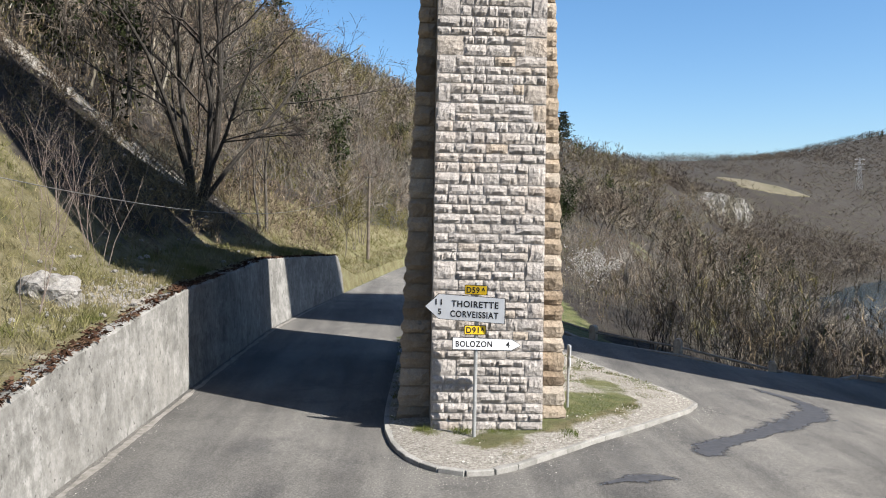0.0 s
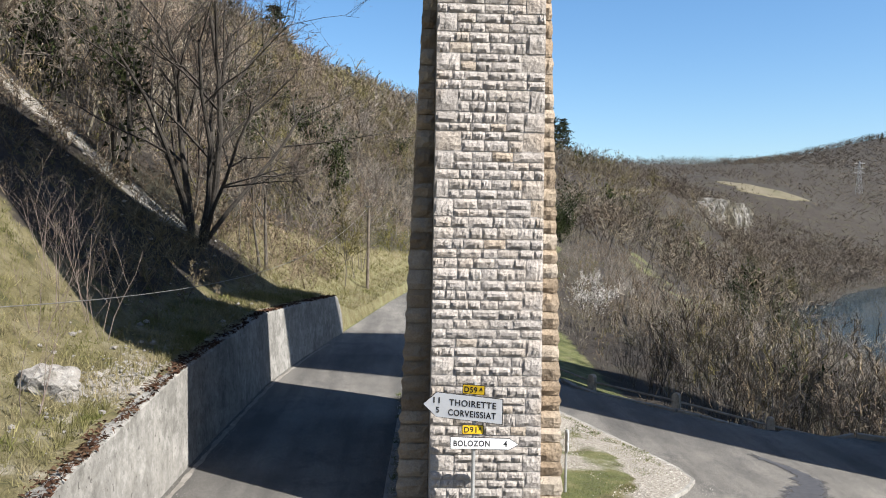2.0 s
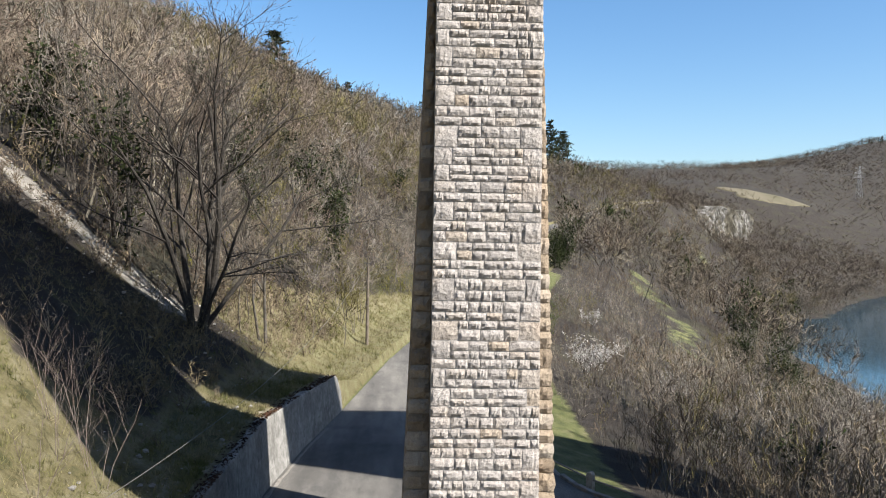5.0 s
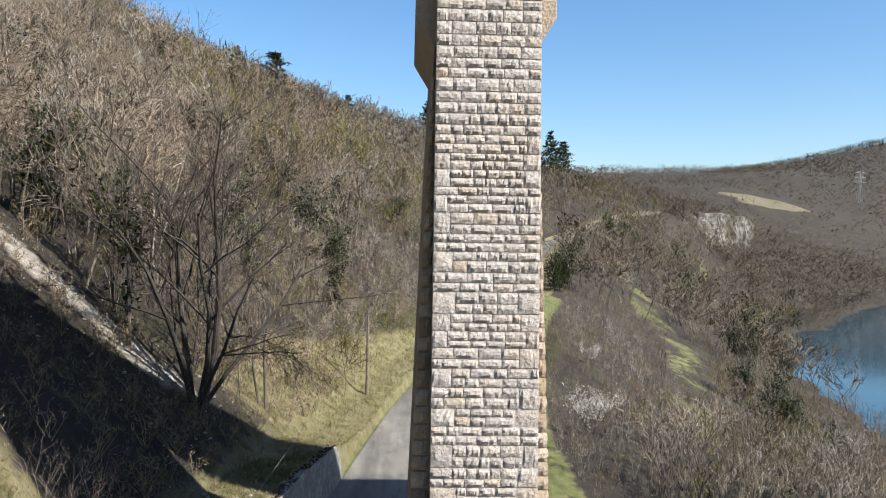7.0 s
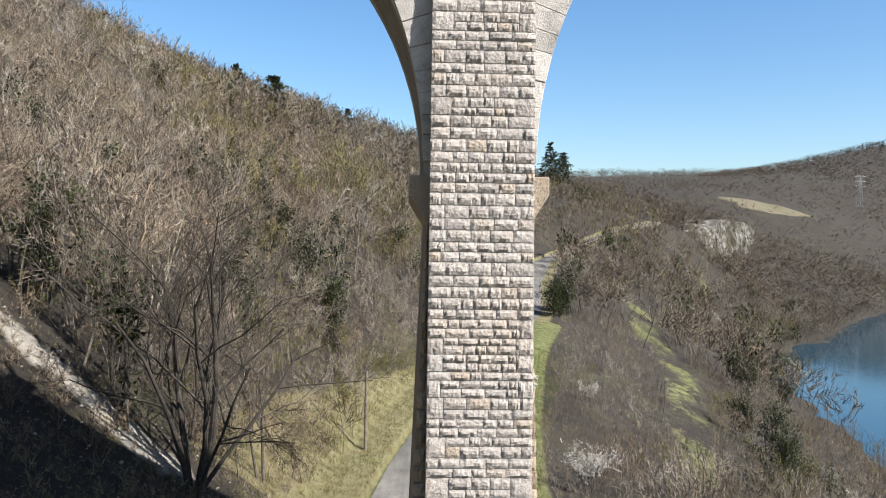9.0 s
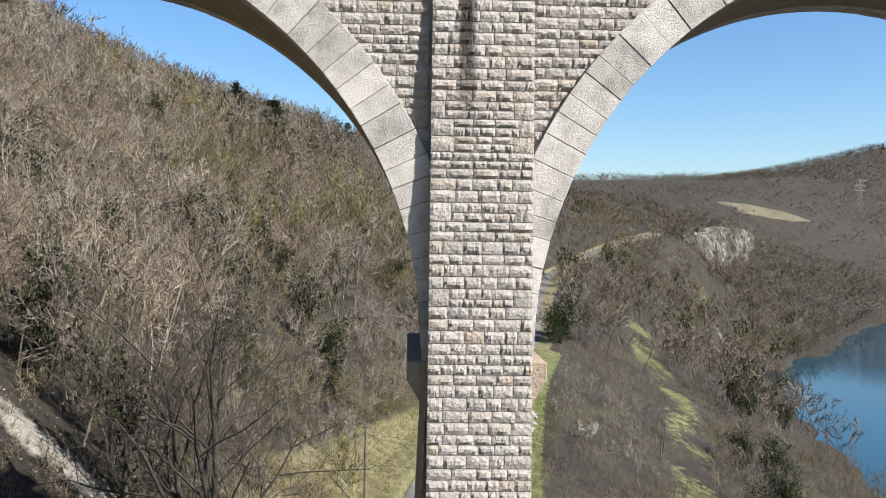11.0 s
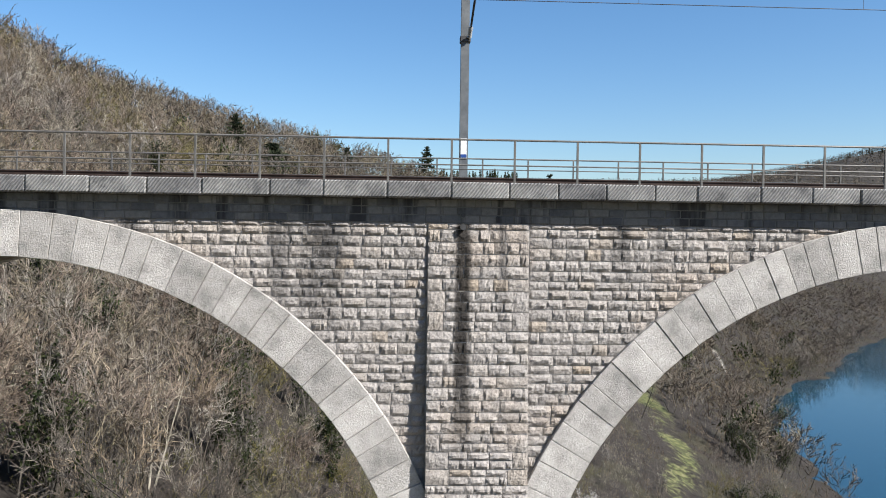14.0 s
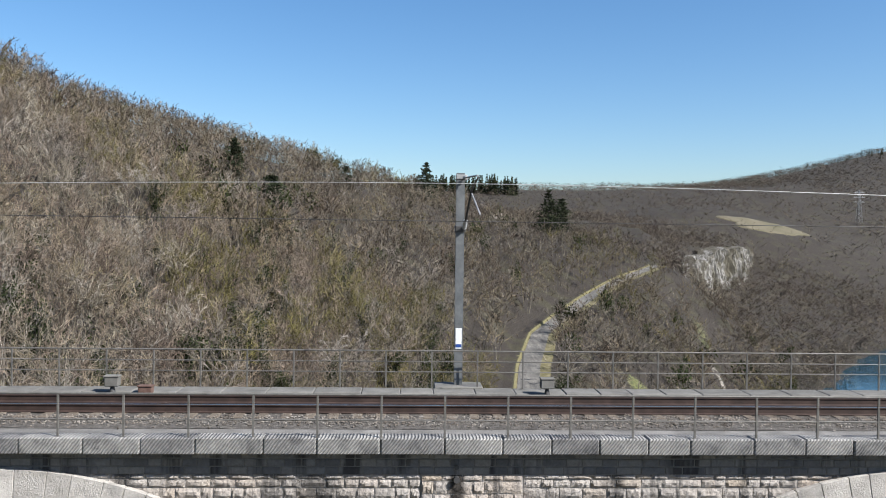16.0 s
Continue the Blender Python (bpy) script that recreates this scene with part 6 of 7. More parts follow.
def plant(name, label, templates, spots, heights, widths, mats, seed, category="woodland"):
    """Many plants in one mesh of kind stuff. A template is a pair of triangle arrays, stems and twigs, or one array alone."""
    rng = np.random.default_rng(seed)
    which = rng.integers(len(templates), size=len(spots))
    ang = rng.uniform(0, 2 * np.pi, len(spots))
    tone = rng.uniform(0.04, 1.0, len(spots))
    mats = mats if isinstance(mats, tuple) else (mats,)
    out, index, tones = [], [], []
    for k, tri in enumerate(templates):
        sel = np.where(which == k)[0]
        if not len(sel):
            continue
        pair = tri if isinstance(tri, tuple) else (tri,)
        v = np.concatenate(pair).reshape(-1, 3)
        kinds = np.concatenate([np.full(len(t), min(i, len(mats) - 1), np.int32) for i, t in enumerate(pair)])
        c, s = np.cos(ang[sel]), np.sin(ang[sel])
        x = (v[None, :, 0] * c[:, None] - v[None, :, 1] * s[:, None]) * widths[sel, None] + spots[sel, 0, None]
        y = (v[None, :, 0] * s[:, None] + v[None, :, 1] * c[:, None]) * widths[sel, None] + spots[sel, 1, None]
        z = v[None, :, 2] * heights[sel, None] + spots[sel, 2, None]
        out.append(np.stack([x, y, z], -1).reshape(-1, 3))
        index.append(np.tile(kinds, len(sel)))
        tones.append(np.repeat(tone[sel], len(v)))
    v = np.concatenate(out)
    me = fast_mesh(name, v, np.arange(len(v)).reshape(-1, 3), mats[0])
    for m in mats[1:]:
        me.materials.append(m)
    if len(me.vertices) == len(v):
        me.attributes.new("tone", "FLOAT", "POINT").data.foreach_set("value", np.concatenate(tones).astype(np.float32))
    if len(mats) > 1 and len(me.polygons) * 3 == len(v):
        me.polygons.foreach_set("material_index", np.concatenate(index))
    return tagged(new(name, me), label, category, kind="stuff")


def scatter(rng, count, r0, r1, a0=-33, a1=36, power=1.0):
    """Places in a fan that opens up the valley."""
    u = rng.random(count)
    r = (r0 ** (power + 1) + u * (r1 ** (power + 1) - r0 ** (power + 1))) ** (1 / (power + 1))
    a = np.radians(rng.uniform(a0, a1, count))
    x, y = r * np.sin(a), r * np.cos(a)
    return x, y


def wooded(x, y):
    """Where trees may stand."""
    s = road_left(y) - x
    r = -s - ROAD_W
    z = ground_z(x, y)
    left = (s > np.interp(y, [43, 47, 60, 80, 150, 240, 260], [8, 4.2, 3.2, 3.4, 3.0, 3.0, 1.2])) & (y > 43)
    left = left | ((s > 24) & (y > 30) & (y <= 43))
    shelf = np.interp(y, [-400, 24, 29, 34, 45, 60, 80, 110, 150, 200, 400], [90, 60, 15, 9.5, 7.0, 5.6, 4.6, 3.6, 3.2, 0.8, 0.5])
    glade = (np.abs(r - 21.5 + 3 * soft_noise(x, y, 20, 81)) < np.interp(y, [75, 120, 200], [1.8, 3.2, 3.6])) & (y > 75) & (y < 200)
    track = (np.abs(x - 97 - 0.15 * (y - 250)) < np.interp(y, [235, 268, 272, 292], [1.8, 2.0, 3.6, 3.6])) & (y > 234) & (y < 292)
    right = (r > shelf + 0.5) & (z > WATER_Z + 0.15) & ~glade & ~track
    return np.where(s > 0, left, right)


def make_woods():
    rng = np.random.default_rng(31)
    # bank above the road
    near = [crown(100 + k, 11, 7, 6, 0.25) for k in range(8)] + [crown(120 + k, 12, 6, 6, 0.2, 3) for k in range(5)]
    x, y = scatter(rng, 1500, 40, 155, -33, 14, 0.7)
    ok = wooded(x, y) & (road_left(y) - x > 0)
    p = np.stack([x, y, ground_z(x, y) - 0.2], 1)[ok]
    h = rng.uniform(6.5, 12.5, len(p)) * np.where(road_left(p[:, 1]) - p[:, 0] < 14, 0.62, 1.0)
    grey = soft_noise(p[:, 0], p[:, 1], 18, 41) + 0.3 * rng.normal(size=len(p)) > 0.16
    olive = (soft_noise(p[:, 0], p[:, 1], 22, 45) > 0.02) & (rng.random(len(p)) < 0.4)
    pale = rng.random(len(p)) < 0.07
    for sel, mats, what in ((grey & ~olive, (M_STEM, M_TWIG_GREY), "bare grey trees"), (~grey & ~olive & ~pale, (M_STEM, M_TWIG), "bare brown trees"), (~grey & ~olive & pale, (M_STEM_PALE, M_TWIG_GREY), "pale-stemmed bare trees"), (olive, (M_STEM, M_OLIVE), "trees flushed with yellow-green spring leaf")):
        plant("hillside_wood", what + " crowding the steep bank", near, p[sel], h[sel], h[sel] * rng.uniform(0.75, 1.05, sel.sum()), mats, 1)
    # undergrowth between them
    low = [template(160 + k, 5, 4, 0, 4, 0.05, 0.4, 0.8, 0.006, 0.006, 0.55) for k in range(5)]
    x, y = scatter(rng, 1000, 38, 165, -33, 14, 0.6)
    extra = 70
    x, y = np.concatenate([x, -3.5 - rng.random(extra) * 5.5]), np.concatenate([y, rng.uniform(45, 60, extra)])
    x[-extra:] += road_left(y[-extra:])
    s = road_left(y) - x
    ok = (s > 3.4) & ((y > 42) | (s > 26)) & ~((s < np.interp(y, [47, 60], [4.0, 3.5])) & (y < 60) & (y > 47))
    p = np.stack([x, y, ground_z(x, y) - 0.1], 1)[ok]
    h = rng.uniform(1.2, 3.0, len(p))
    green = soft_noise(p[:, 0], p[:, 1], 9, 42) + 0.1 * rng.normal(size=len(p)) > -0.12
    plant("undergrowth", "brown leafless undergrowth", low, p[~green], h[~green], h[~green] * 1.2, M_SHRUB, 5, "shrubs")
    plant("undergrowth", "undergrowth with young yellow-green leaves", low, p[green], h[green], h[green] * 1.2, M_BUDS, 6, "shrubs")
    # thicket between the road and the river
    brush = [crown(140 + k, 14, 4, 3, 0.1, 6, 0.9, 0.32, 0.0045, 0.0028, 0.6, False) for k in range(8)]
    x, y = scatter(rng, 2050, 30, 150, -4, 36, 0.5)
    ok = wooded(x, y) & (road_left(y) - x < 0)
    p = np.stack([x, y, ground_z(x, y) - 0.2], 1)[ok]
    near_white = np.minimum(np.hypot(p[:, 0] - 13.6, p[:, 1] - 59), np.hypot(p[:, 0] - 22.5, p[:, 1] - 65)) < 2.6
    p = p[~near_white]
    r = p[:, 0] - road_left(p[:, 1]) - ROAD_W
    h = rng.uniform(2.6, 5.0, len(p)) * np.clip(0.75 + r / 60, 0.7, 1.2) * np.where((p[:, 1] < 68) & (r > 11), 1.3, 1.0)
    grey = soft_noise(p[:, 0], p[:, 1], 12, 43) + 0.3 * rng.normal(size=len(p)) > 0.2
    olive = soft_noise(p[:, 0], p[:, 1], 14, 47) + 0.2 * rng.normal(size=len(p)) > 0.38
    for sel, mats, what in ((grey & ~olive, (M_STEM, M_TWIG_GREY), "greyish leafless"), (~grey & ~olive, (M_STEM, M_SHRUB), "tawny leafless"), (olive, (M_STEM, M_OLIVE), "budding olive")):
        plant("riverside_thicket", f"dense {what} riverside shrubs and saplings", brush, p[sel], h[sel], h[sel] * 0.85, mats, 2, "shrubs")
    x, y = rng.uniform(22, 38, 34), rng.uniform(42, 64, 34)
    p = np.stack([x, y, ground_z(x, y) - 0.2], 1)
    h = rng.uniform(5.8, 8.2, len(p))
    plant("riverside_thicket", "taller bare grey trees above the river bank", near, p, h, h * 0.8, (M_STEM, M_TWIG_GREY), 26, "shrubs")
    # middle distance
    mid = [crown(200 + k, 9, 5, 3, 0.2, 1, 0.55, 0.4, 0.007, 0.0046, 0.48) for k in range(7)] + [crown(210 + k, 10, 4, 3, 0.2, 2, 0.55, 0.4, 0.007, 0.0050, 0.48) for k in range(4)]
    x, y = scatter(rng, 2900, 145, 345, -33, 34)
    ok = wooded(x, y)
    p = np.stack([x, y, ground_z(x, y) - 0.3], 1)[ok]
    h = rng.uniform(6.5, 12, len(p))
    tone = soft_noise(p[:, 0], p[:, 1], 30, 44) + 0.3 * rng.normal(size=len(p)) > 0.05
    olive = (soft_noise(p[:, 0], p[:, 1], 30, 46) > 0.2) & (rng.random(len(p)) < 0.3)
    for sel, mats, what in ((tone & ~olive, (M_STEM, M_TWIG_MID), "leafless grey woodland"), (~tone & ~olive, (M_STEM, M_TWIG_MID_BROWN), "leafless brown woodland"), (olive, (M_STEM, M_OLIVE), "woodland flushed with spring leaf")):
        plant("valley_wood", what + " on the valley slopes", mid, p[sel], h[sel], h[sel] * 1.05, mats, 3)
    pick = rng.random(len(p)) < 0.03
    plant("valley_wood", "ivy-dark trees among the valley wood", [clump(280 + k, 150, 0.045, 0.7) for k in range(4)], p[pick] + (0.8, -0.8, 0), h[pick] * 0.95, h[pick] * 0.6, (M_BARK, M_LEAF), 24)
    # stands across the valley
    back = [crown(240 + k, 8, 3, 1, 0.15, 1, 0.5, 0.44, 0.006, 0.0062, 0.45, False) for k in range(9)]
    x, y = scatter(rng, 6200, 335, 690, -20, 31, 0.9)
    ok = wooded(x, y) & ~meadow(x, y) & ~at_cliff(x, y)
    p = np.stack([x, y, ground_z(x, y) - 1.2], 1)[ok]
    h = rng.uniform(7, 11.5, len(p))
    plant("far_wood", "brown woodland across the valley", back, p, h, h * rng.uniform(1.2, 1.6, len(p)), (M_TWIG_FAR, M_TWIG_FAR), 4)
    s, q = rng.uniform(-5, 230, 420), rng.uniform(2.0, 17, 420)
    x, y = 94 + 0.609 * s - 0.793 * q, 203 + 0.793 * s + 0.609 * q
    z = ground_z(x, y)
    ok = z > WATER_Z - 0.35
    p = np.stack([x, y, z - 0.3], 1)[ok]
    h = rng.uniform(2.5, 8.5, len(p)) * np.where(z[ok] < WATER_Z + 1, 0.6, 1.0)
    plant("shore_trees", "bare trees and bushes crowding the far river bank", mid, p, h, h * 1.2, (M_STEM, M_TWIG_MID), 25)
    far = [crown(300 + k, 6, 2, 1, 0.15, 1, 0.5, 0.46, 0.006, 0.0095, 0.45, False) for k in range(8)]
    x, y = scatter(rng, 7600, 660, 2100, -16, 31, 0.3)
    ok = ~meadow(x, y)
    p = np.stack([x, y, ground_z(x, y) - 2.5], 1)[ok]
    d = np.hypot(p[:, 0], p[:, 1])
    h = rng.uniform(8, 12, len(p)) * (1 + np.clip((d - 600) / 2000, 0, 0.4))
    plant("far_wood", "distant brown woodland on the hills", far, p, h, h * np.clip(1.4 + (d - 600) / 900, 1.4, 2.2), (M_TWIG_FAR, M_TWIG_FAR), 14)


MEADOW = (314, 722)


def at_cliff(x, y):
    """The open ground before the cliff."""
    along, off = cliff_axes(x, y)
    return (along > 70) & (along < 255) & (off > -2) & (off < 5)


def meadow(x, y):
    """A pale field above the cliff."""
    return np.abs((x - MEADOW[0]) / 44) ** 2 + np.abs((y - MEADOW[1]) / 30) ** 2 < 1


make_woods()


def conifer(at, height, seed, label="dark green pine standing among bare trees"):
    """Trunk and tiers of drooping boughs with needle sprays."""
    rng = np.random.default_rng(seed)
    t = thing("pine_tree", label, "tree", at, "pines among the bare woods")
    bm = rod(bmesh.new(), (0, 0, 0), (0, 0, height * 0.97), height * 0.016, 0.02, 7)
    part("trunk", bm, M_BARK, t)
    tris, rows = [], []
    z = height * 0.22
    while z < height * 0.98:
        k = z / height
        reach = height * 0.36 * (1 - k) ** 0.55 * rng.uniform(0.65, 1.15) + 0.15
        for a in np.linspace(0, 2 * np.pi, int(rng.integers(5, 8)), endpoint=False) + rng.uniform(0, 6):
            if rng.random() < 0.15:
                continue
            L = reach * rng.uniform(0.6, 1.15)
            o = np.array([math.cos(a), math.sin(a), 0])
            tip = np.array([0, 0, z]) + o * L + np.array([0, 0, L * rng.uniform(-0.1, 0.3)])
            rows.append((0, 0, z, *tip, 0.03 * L / 2 + 0.01, 0))
            n = 16
            u = rng.uniform(0.25, 1.0, (n, 1))
            p = np.array([0, 0, z]) * (1 - u) + tip * u + rng.normal(size=(n, 3)) * (0.16 * L, 0.16 * L, 0.06 * L)
            d = rng.normal(size=(n, 3)) * 0.6 + o + (0, 0, 0.35)
            d /= np.linalg.norm(d, axis=1, keepdims=True)
            side = np.cross(d, rng.normal(size=(n, 3)))
            side /= np.linalg.norm(side, axis=1, keepdims=True)
            s = height * 0.034 * rng.uniform(0.6, 1.3, (n, 1))
            tris.append(np.stack([p - side * s * 0.35 - d * s, p + side * s * 0.35 - d * s, p + d * s], 1))
        z += height * rng.uniform(0.035, 0.06)
    tri = np.concatenate(tris + [blades(rows, rng)])
    part("crown", fast_mesh("crown", tri.reshape(-1, 3), np.arange(len(tri) * 3).reshape(-1, 3), M_NEEDLE), None, t, "dark green needles")


for k, (x, y, h) in enumerate(((-25.0, 152, 15), (-43, 205, 13), (6, 300, 17), (53, 312, 21), (59, 318, 18), (-20, 262, 12), (-22, 148, 10))):
    conifer(on_land(x, y), h, 500 + k)


def ivied(at, height, seed, leaves=900, label="bare tree wrapped in dark green ivy", reach=0.085):
    segs = tree_segments(seed, height, 2, 3, (4, 6), 0.7, 0.35, 0.18, 0.02 * height, 0.55)
    rng = np.random.default_rng(seed)
    t = thing("ivy_tree", label, "tree", at, "ivy-clad trees in the woods")
    v, f = tubes(segs[segs[:, 8] >= 2], 5)
    part("trunk", fast_mesh("trunk", v, f, M_BARK_GREY), None, t)
    tri = blades(segs[segs[:, 8] < 2], rng, 1.6)
    tagged(part("twigwork", fast_mesh("twigwork", tri.reshape(-1, 3), np.arange(len(tri) * 3).reshape(-1, 3), M_TWIG_GREY), None, t), kind="stuff")
    core = segs[(segs[:, 8] >= 2) & (segs[:, 5] < height * 0.9)]
    part("ivy", leaf_cloud(core, leaves * 2, rng, height * reach, M_LEAF, 0.0135 * height), None, t, "dark green ivy leaves")


for k, (x, y, h) in enumerate(((-21.5, 50, 9), (-29, 117, 8), (-18, 119, 9), (-9.5, 140, 9), (-39, 128, 8), (-25, 141, 7), (-3, 196, 9), (-36, 158, 8), (-8.5, 102, 7), (-6.5, 78, 8),
                               (25.5, 137, 9), (58, 140, 8), (38.5, 83, 6.5), (42, 87, 6), (46, 100, 7), (40, 74, 6), (44, 107, 6), (-12.5, 66, 6), (-15, 90, 7), (60, 240, 9), (-33, 95, 7), (-44, 150, 8), (-52, 170, 8), (-14, 165, 8), (-30, 190, 8), (12, 215, 8), (25, 255, 8), (-48, 120, 7), (-20, 100, 6), (40, 215, 7))):
    ivied(on_land(x, y), h + 1.5, 700 + k, 1100)

ivy_rng = np.random.default_rng(88)
for k in range(44):
    y = ivy_rng.uniform(52, 165)
    x = float(road_left(y)) - ivy_rng.uniform(9, 46)
    ivied(on_land(x, y), ivy_rng.uniform(7, 10.5), 800 + k, int(ivy_rng.integers(500, 1400)), reach=ivy_rng.uniform(0.07, 0.15))

for k, (x, y, h) in enumerate(((39, 83, 5.5), (42.5, 86, 5), (37, 80, 4.5), (46, 99, 6), (50, 112, 6), (44, 106, 5), (33, 70, 4), (58, 138, 7), (24.5, 136, 7.5), (27, 141, 7), (70, 150, 6))):
    ivied(on_land(x, y), h, 900 + k, 2300, "dense evergreen ivy-clad tree above the river", 0.2)

# slender trees beside the broad one
for k, (x, y, h, n) in enumerate(((-13.9, 41.8, 11, 500), (-12.0, 46.0, 10, 0), (-16.5, 47.0, 11, 300), (-8.3, 47.5, 9, 0), (30.5, 97, 8, 0), (56.2, 187, 9, 0), (24, 66, 6.5, 0), (29, 62, 7, 0), (17.5, 48, 6, 0), (22, 45, 6.5, 250))):
    s = tree_segments(40 + k, h, 2, 4, (3, 5), 0.6, 0.35, 0.12, 0.11 * h / 9, 0.55)
    bare_tree("slender_tree", "slender grey-barked leafless tree", on_land(x, y), s, M_BARK_GREY, n, 60 + k)

# saplings on the sunny bank
for k, (x, y, h) in enumerate(((-8.5, 23.3, 4.4), (-8.9, 23.9, 4.6), (-7.6, 16.9, 3.0), (-9.7, 23.2, 4.0), (-10.6, 25.0, 4.2), (-10.2, 27.5, 3.0), (-9.3, 21.2, 3.0))):
    s = tree_segments(80 + k, h, 3, 3, (3, 4), 0.6, 0.35, 0.4, 0.012, 0.55)
    bare_tree("sapling", "thin pale leafless sapling on the grassy bank", on_land(x, y, 0.05), s, M_SAPLING, 0, 90 + k, "sapling")

# dark shrubs behind the roadside fence
for k, (x, y, h) in enumerate(((11.2, 37.6, 3.4), (14.4, 35.6, 4.6), (15.8, 35.4, 5.2), (17.6, 34.6, 4.2), (21.0, 33.8, 3.8), (23.6, 33.0, 4.2), (12.8, 41.2, 4.2), (18.5, 39.0, 4.8))):
    s = tree_segments(140 + k, h, 6, 3, (4, 5), 0.6, 0.4, 0.45, 0.026, 0.55)
    bare_tree("bare_shrub", "dark many-stemmed leafless shrub behind the fence", on_land(x, y), s, M_BARK, 0, 190 + k, "shrub")

# brush on the shaded bank
brush_rng = np.random.default_rng(64)
by = brush_rng.uniform(27, 43, 230)
bx = road_left(by) - brush_rng.uniform(2.5, 20, 230)
bp = np.stack([bx, by, land(bx, by) - 0.05], 1)
bh = brush_rng.uniform(0.5, 1.9, 230)
plant("bank_brush", "low brown brush and brambles on the shaded bank", [template(170 + k, 5, 4, 0, 4, 0.05, 0.45, 0.8, 0.009, 0.007, 0.6) for k in range(4)], bp, bh, bh * 1.3, M_SHRUB, 65, "brush")

# blossoming shrubs
for k, (x, y, h) in enumerate(((13.6, 60, 4.4), (22.5, 66, 4.2), (17.5, 39.5, 1.6), (20, 90, 2.5))):
    s = tree_segments(95 + k, h, 7, 3, (4, 6), 0.7, 0.35, 0.5, 0.03, 0.55)
    rng = np.random.default_rng(k)
    t = thing("blossoming_shrub", "shrub covered in white spring blossom", "shrub", on_land(x, y), "blossoming shrubs")
    v, f = tubes(s[s[:, 8] >= 1], 4)
    part("stem", fast_mesh("stem", v, f, M_BARK), None, t)
    part("blossom", leaf_cloud(s[s[:, 8] <= 1], 2600, rng, 0.14, M_BLOSSOM, 0.05), None, t, "small white flowers")


def grass():
    """Tufts on the bank, the verges and the island."""
    rng = np.random.default_rng(77)

    def tufts(x, y, z, size, mat, name, label, per=5):
        n = len(x)
        base = np.repeat(np.stack([x, y, z], 1), per, 0) + rng.normal(size=(n * per, 3)) * (0.05, 0.05, 0.0)
        d = rng.normal(size=(n * per, 3)) * 0.55 + (0, 0, 1)
        d /= np.linalg.norm(d, axis=1, keepdims=True)
        L = np.repeat(size, per)[:, None] * rng.uniform(0.5, 1.2, (n * per, 1))
        rows = np.concatenate([base, base + d * L, 0.03 * L + 0.003, L * 0], 1)
        tri = blades(rows, rng)
        tagged(new(name, fast_mesh(name, tri.reshape(-1, 3), np.arange(len(tri) * 3).reshape(-1, 3), mat)), label, "grass", kind="stuff")

    n = 30000
    y = rng.uniform(6, 46, n)
    s = 0.7 + rng.random(n) ** 1.6 * 17
    x = road_left(y) - s
    keep = (soft_noise(x, y, 1.6, 51) + 0.25 * rng.normal(size=n) > -0.12) & ((y - 0.35 * s < 24) | (s < 3) | (rng.random(n) < 0.2))
    x, y = x[keep], y[keep]
    tufts(x, y, land(x, y) - 0.05, rng.uniform(0.08, 0.32, len(x)), M_GRASS, "bank_grass", "dry yellow-green grass on the bank", 7)
    n = 7000
    y = rng.uniform(45, 100, n)
    x = road_left(y) - 0.4 - rng.random(n) * 8
    tufts(x, y, land(x, y) - 0.05, rng.uniform(0.15, 0.4, n), M_GRASS, "verge_grass", "dry grass beside the lane")
    n = 8000
    y = rng.uniform(36, 110, n)
    x = road_left(y) + ROAD_W + 0.3 + rng.random(n) * 6
    tufts(x, y, land(x, y) - 0.05, rng.uniform(0.1, 0.3, n), M_VERGE, "verge_grass", "fresh green grass strip beside the lane")
    n = 22000
    x, y = rng.uniform(-0.3, 7.2, n), rng.uniform(15.2, 31, n)
    edge = np.interp(x, [-0.3, 0.5, 1.5, 2.7, 4.1, 5.8, 7.2], [18.5, 16, 15.6, 16.6, 18.2, 20.2, 22])
    top = np.interp(x, [0, 3, 5.5, 7.2], [31, 30.5, 27.5, 23.6])
    keep = (y > edge) & (y < top) & (soft_noise(x, y, 1.1, 52) + 0.9 * soft_noise(x, y, 0.3, 54) + 0.45 * np.exp(-(((x - 4.3) / 1.5) ** 2) - ((y - 20.6) / 2.6) ** 2) - 0.06 > 0.04) & ~((x > PIL_LO - 0.7) & (x < PIL_HI + 0.7) & (y > 17.4))
    x, y = x[keep], y[keep]
    tufts(x, y, land(x, y) + 0.1, rng.uniform(0.04, 0.11, len(x)), M_VERGE, "island_grass", "short patchy grass on the island", 6)
    pick = rng.random(len(x)) < 0.4
    tufts(x[pick] + 0.1, y[pick] + 0.1, land(x[pick], y[pick]) + 0.1, rng.uniform(0.04, 0.12, pick.sum()), M_GRASS, "island_grass", "dry straw-coloured grass on the island")
    n = 700
    x = rng.uniform(0.2, 3.6, n)
    y = 17.35 - np.abs(rng.normal(size=n)) * 0.18
    keep = soft_noise(x, y, 0.4, 53) > -0.05
    x, y = x[keep], y[keep]
    tufts(x, y, land(x, y) + 0.1, rng.uniform(0.06, 0.18, len(x)), M_VERGE, "weeds", "green weeds along the foot of the pier", 6)


grass()


def rock_mesh(seed, n=3, jag=0.22):
    rng = np.random.default_rng(seed)
    bm = bmesh.new()
    bmesh.ops.create_icosphere(bm, subdivisions=n, radius=1)
    for v in bm.verts:
        d = noise.noise(v.co * 1.7 + Vector((seed, 0, 0))) * jag * 2 + noise.noise(v.co * 4 + Vector((0, seed, 0))) * jag
        v.co *= 1 + d
        v.co.z = max(v.co.z, -0.5)
    return bm


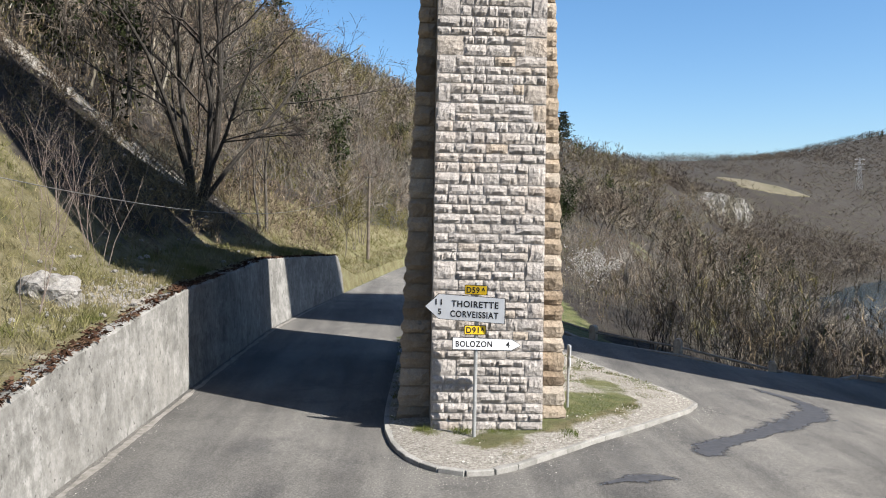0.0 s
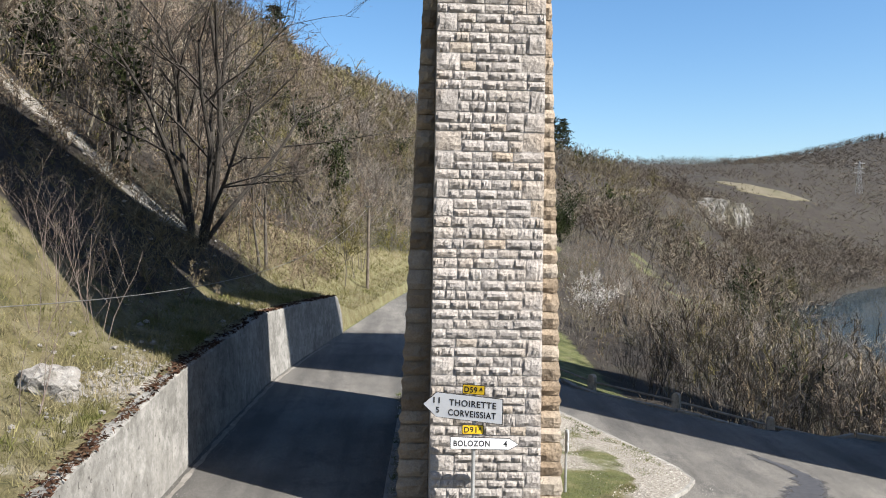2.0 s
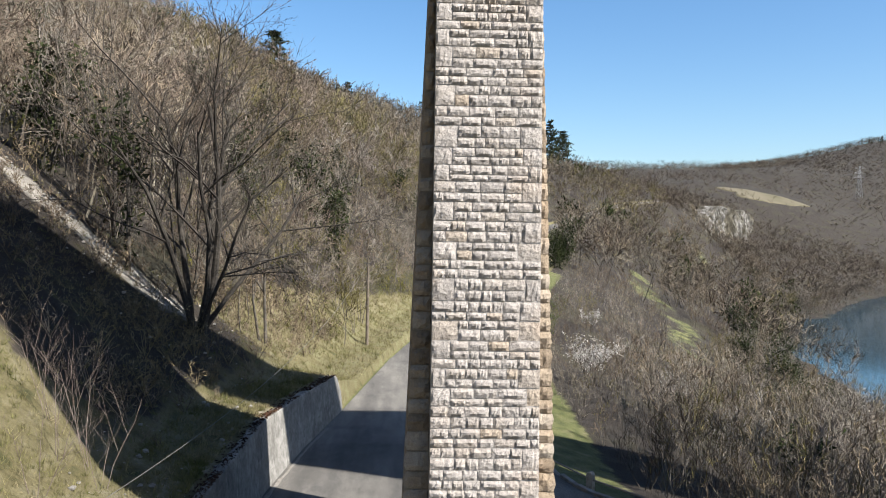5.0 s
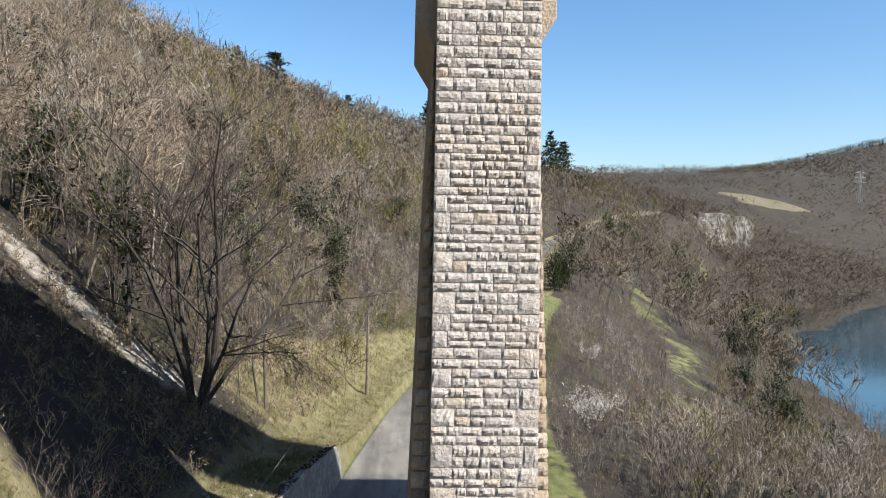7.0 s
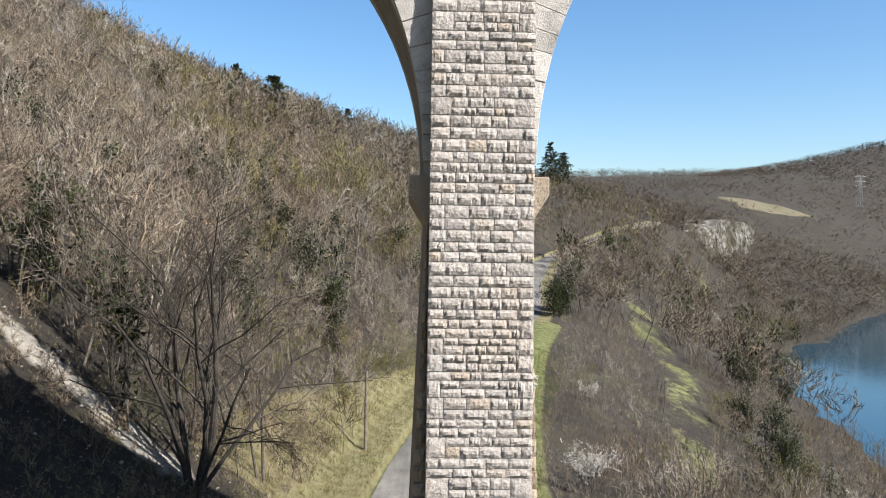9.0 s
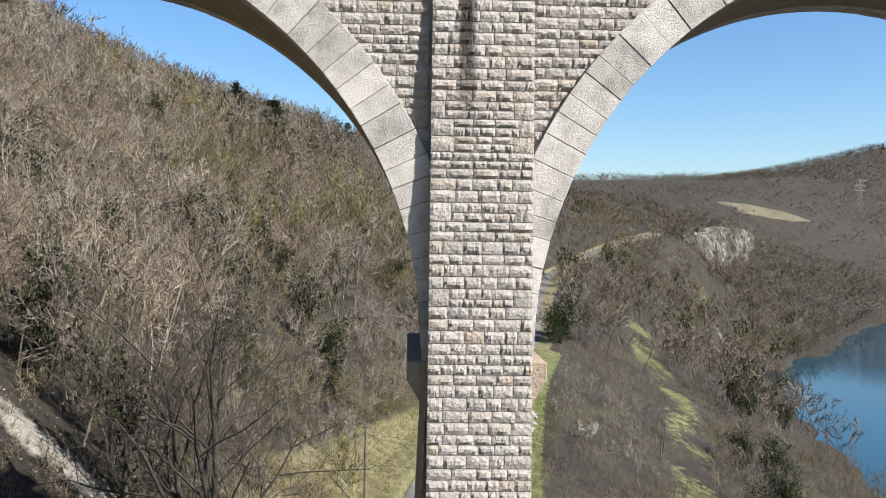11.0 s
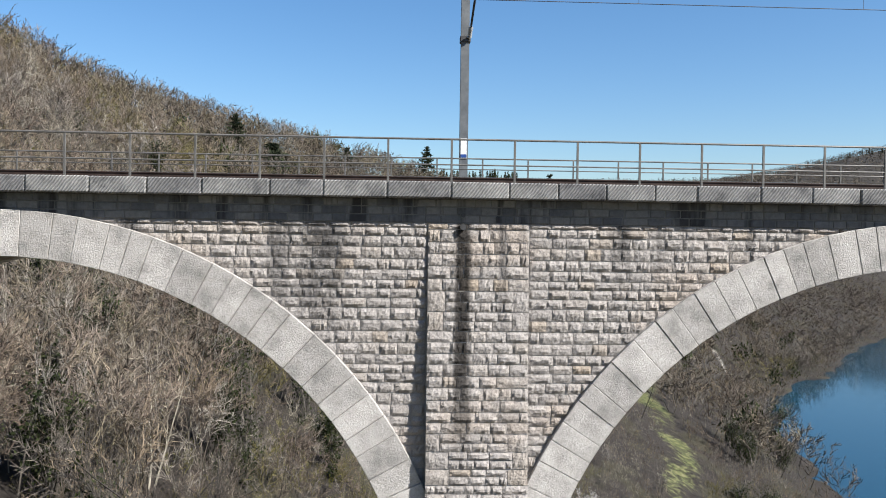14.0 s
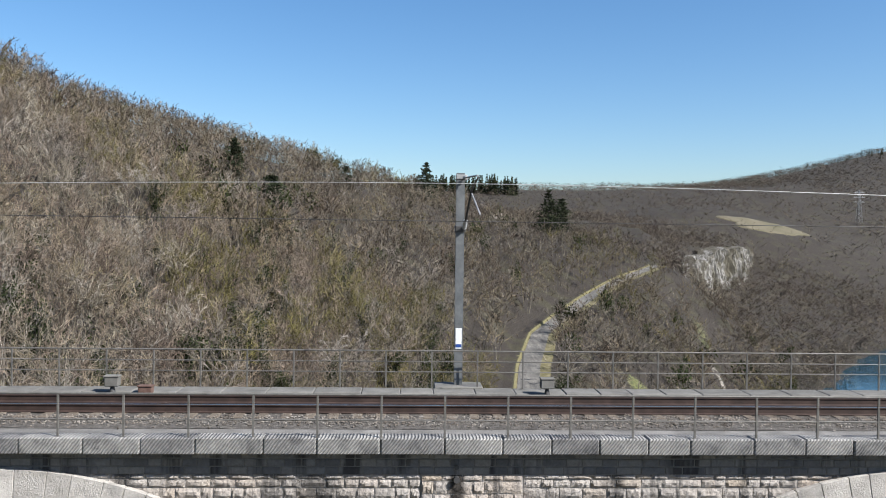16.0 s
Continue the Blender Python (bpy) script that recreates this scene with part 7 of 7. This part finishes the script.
def boulder(at, size, seed, label):
    ob = new("boulder", bm_mesh("boulder", rock_mesh(seed, 4, 0.17), M_ROCK))
    ob.location, ob.scale = at, size
    ob.rotation_euler = (0, 0, seed)
    return tagged(ob, label, "rock")


boulder(on_land(-7.9, 18.6, 0.12), (0.85, 0.6, 0.55), 3, "white limestone boulder bedded in the grassy bank")
boulder(on_land(-7.4, 18.2, 0.05), (0.3, 0.3, 0.22), 5, "small grey limestone rock beside the boulder")


def rubble():
    """Small broken stones on the bank and along the gravel slope."""
    rng = np.random.default_rng(66)
    shapes = []
    for k in range(5):
        bm = rock_mesh(20 + k, 1, 0.3)
        bmesh.ops.triangulate(bm, faces=bm.faces[:])
        bm.verts.index_update()
        shapes.append(np.array([[v.co[:] for v in f.verts] for f in bm.faces]))
        bm.free()
    n = 520
    u = rng.random(n)
    x = np.where(u < 0.4, rng.normal(-6.9, 0.55, n), np.where(u < 0.75, rng.uniform(-22, -9, n), rng.uniform(-9.5, -6.2, n)))
    y = np.where(u < 0.4, rng.normal(20.4, 1.5, n), np.where(u < 0.75, rng.normal(41.0, 3.2, n), rng.uniform(10, 40, n)))
    size = np.where(u < 0.4, 0.015 + 0.05 * rng.random(n) ** 2, 0.02 + 0.1 * rng.random(n) ** 3)
    p = np.stack([x, y, land(x, y)], 1)
    plant("rubble", "scattered broken pale limestone", shapes, p, size * 0.7, size, M_ROCK, 9, "stones")
    n = 160
    y = rng.uniform(52, 100, n)
    x = road_left(y) + ROAD_W + rng.uniform(2.2, 3.8, n)
    keep = soft_noise(x, y, 7, 71) > 0.12
    size = rng.uniform(0.15, 0.5, n)
    p = np.stack([x, y, land(x, y) - 0.05], 1)
    plant("rubble", "pale stones lying in the grass strip", shapes, p[keep], size[keep] * 0.5, size[keep], M_ROCK, 10, "stones")


rubble()


def make_cliff():
    """A weathered limestone face across the valley."""
    bm = bmesh.new()
    n, m = 260, 26
    grid = []
    for i in range(n):
        u = i / (n - 1)
        a = 12 + 275 * u
        bx, by = 118 + 0.5 * a, 385 + 0.866 * a
        lo = float(ground_z(bx + 0.866 * 9, by - 0.5 * 9)) - 3
        hi = np.interp(a, [12, 25, 86, 150, 230, 276, 287], [16, 20.5, 27, 31, 31, 30, 25]) + 3.0 * noise.noise(Vector((u * 16, 0, 3))) + 3.0 * noise.noise(Vector((u * 60, 0, 8)))
        hi = max(hi, lo + 1)
        row = []
        for j in range(m + 1):
            v = j / (m - 1)
            c = 7 - 4 * min(v, 1.0) - (9 if v > 1 else 0)
            z = lo + (hi - lo) * min(v, 1.0)
            c += noise.noise(Vector((a * 0.10, 1, z * 0.03))) * 7 + abs(noise.noise(Vector((a * 0.2, 4, z * 0.04)))) * 6 + noise.noise(Vector((a * 0.6, 4, z * 0.25))) * 1.8
            row.append(bm.verts.new((bx + 0.866 * c, by - 0.5 * c, z)))
        grid.append(row)
    for a, b in zip(grid, grid[1:]):
        for j in range(m):
            bm.faces.new((a[j], b[j], b[j + 1], a[j + 1]))
    tagged(new("cliff", bm_mesh("cliff", bm, M_CLIFF)), "pale streaked limestone cliff among the woods", "cliff", kind="structure")
    n, k = 40, 14
    ang = np.linspace(0, 2 * np.pi, n, endpoint=False)
    rings = np.linspace(0, 1, k)
    edge = 1 + 0.16 * np.sin(3 * ang + 1) + 0.1 * np.sin(5 * ang)
    X = MEADOW[0] + 40 * rings[:, None] * (edge * np.cos(ang))[None]
    Y = MEADOW[1] + 22 * rings[:, None] * (edge * np.sin(ang))[None]
    Z = ground_z(X, Y) + 0.5
    Z[-1] -= 3
    f = [(i * n + j, i * n + (j + 1) % n, (i + 1) * n + (j + 1) % n, (i + 1) * n + j) for i in range(k - 1) for j in range(n)]
    tagged(new("meadow", fast_mesh("meadow", np.stack([X, Y, Z], -1).reshape(-1, 3), f, M_MEADOW, True)), "pale dry meadow on the far hillside", "field", kind="structure")


make_cliff()


def far_conifers():
    rng = np.random.default_rng(12)
    tri = []
    for k in range(5):
        rows = []
        for z in np.linspace(0.1, 0.95, 12):
            for a in rng.uniform(0, 2 * np.pi, 6):
                L = 0.24 * (1 - z) + 0.03
                rows.append((0, 0, z, L * math.cos(a), L * math.sin(a), z - 0.05, 0.05, 0))
        tri.append(blades(rows, rng))
    x = np.concatenate([rng.uniform(-15, 118, 110), rng.uniform(820, 1150, 60)])
    y = np.concatenate([900 + rng.uniform(-12, 30, 110), rng.uniform(1480, 1700, 60)])
    p = np.stack([x, y, ground_z(x, y) - 1.5], 1)
    h = rng.uniform(13, 24, 170) * np.where(np.arange(170) < 110, 1.0, 0.7)
    plant("conifer_row", "row of dark conifers on the far ridge", tri, p, h, h, M_NEEDLE, 13)


far_conifers()
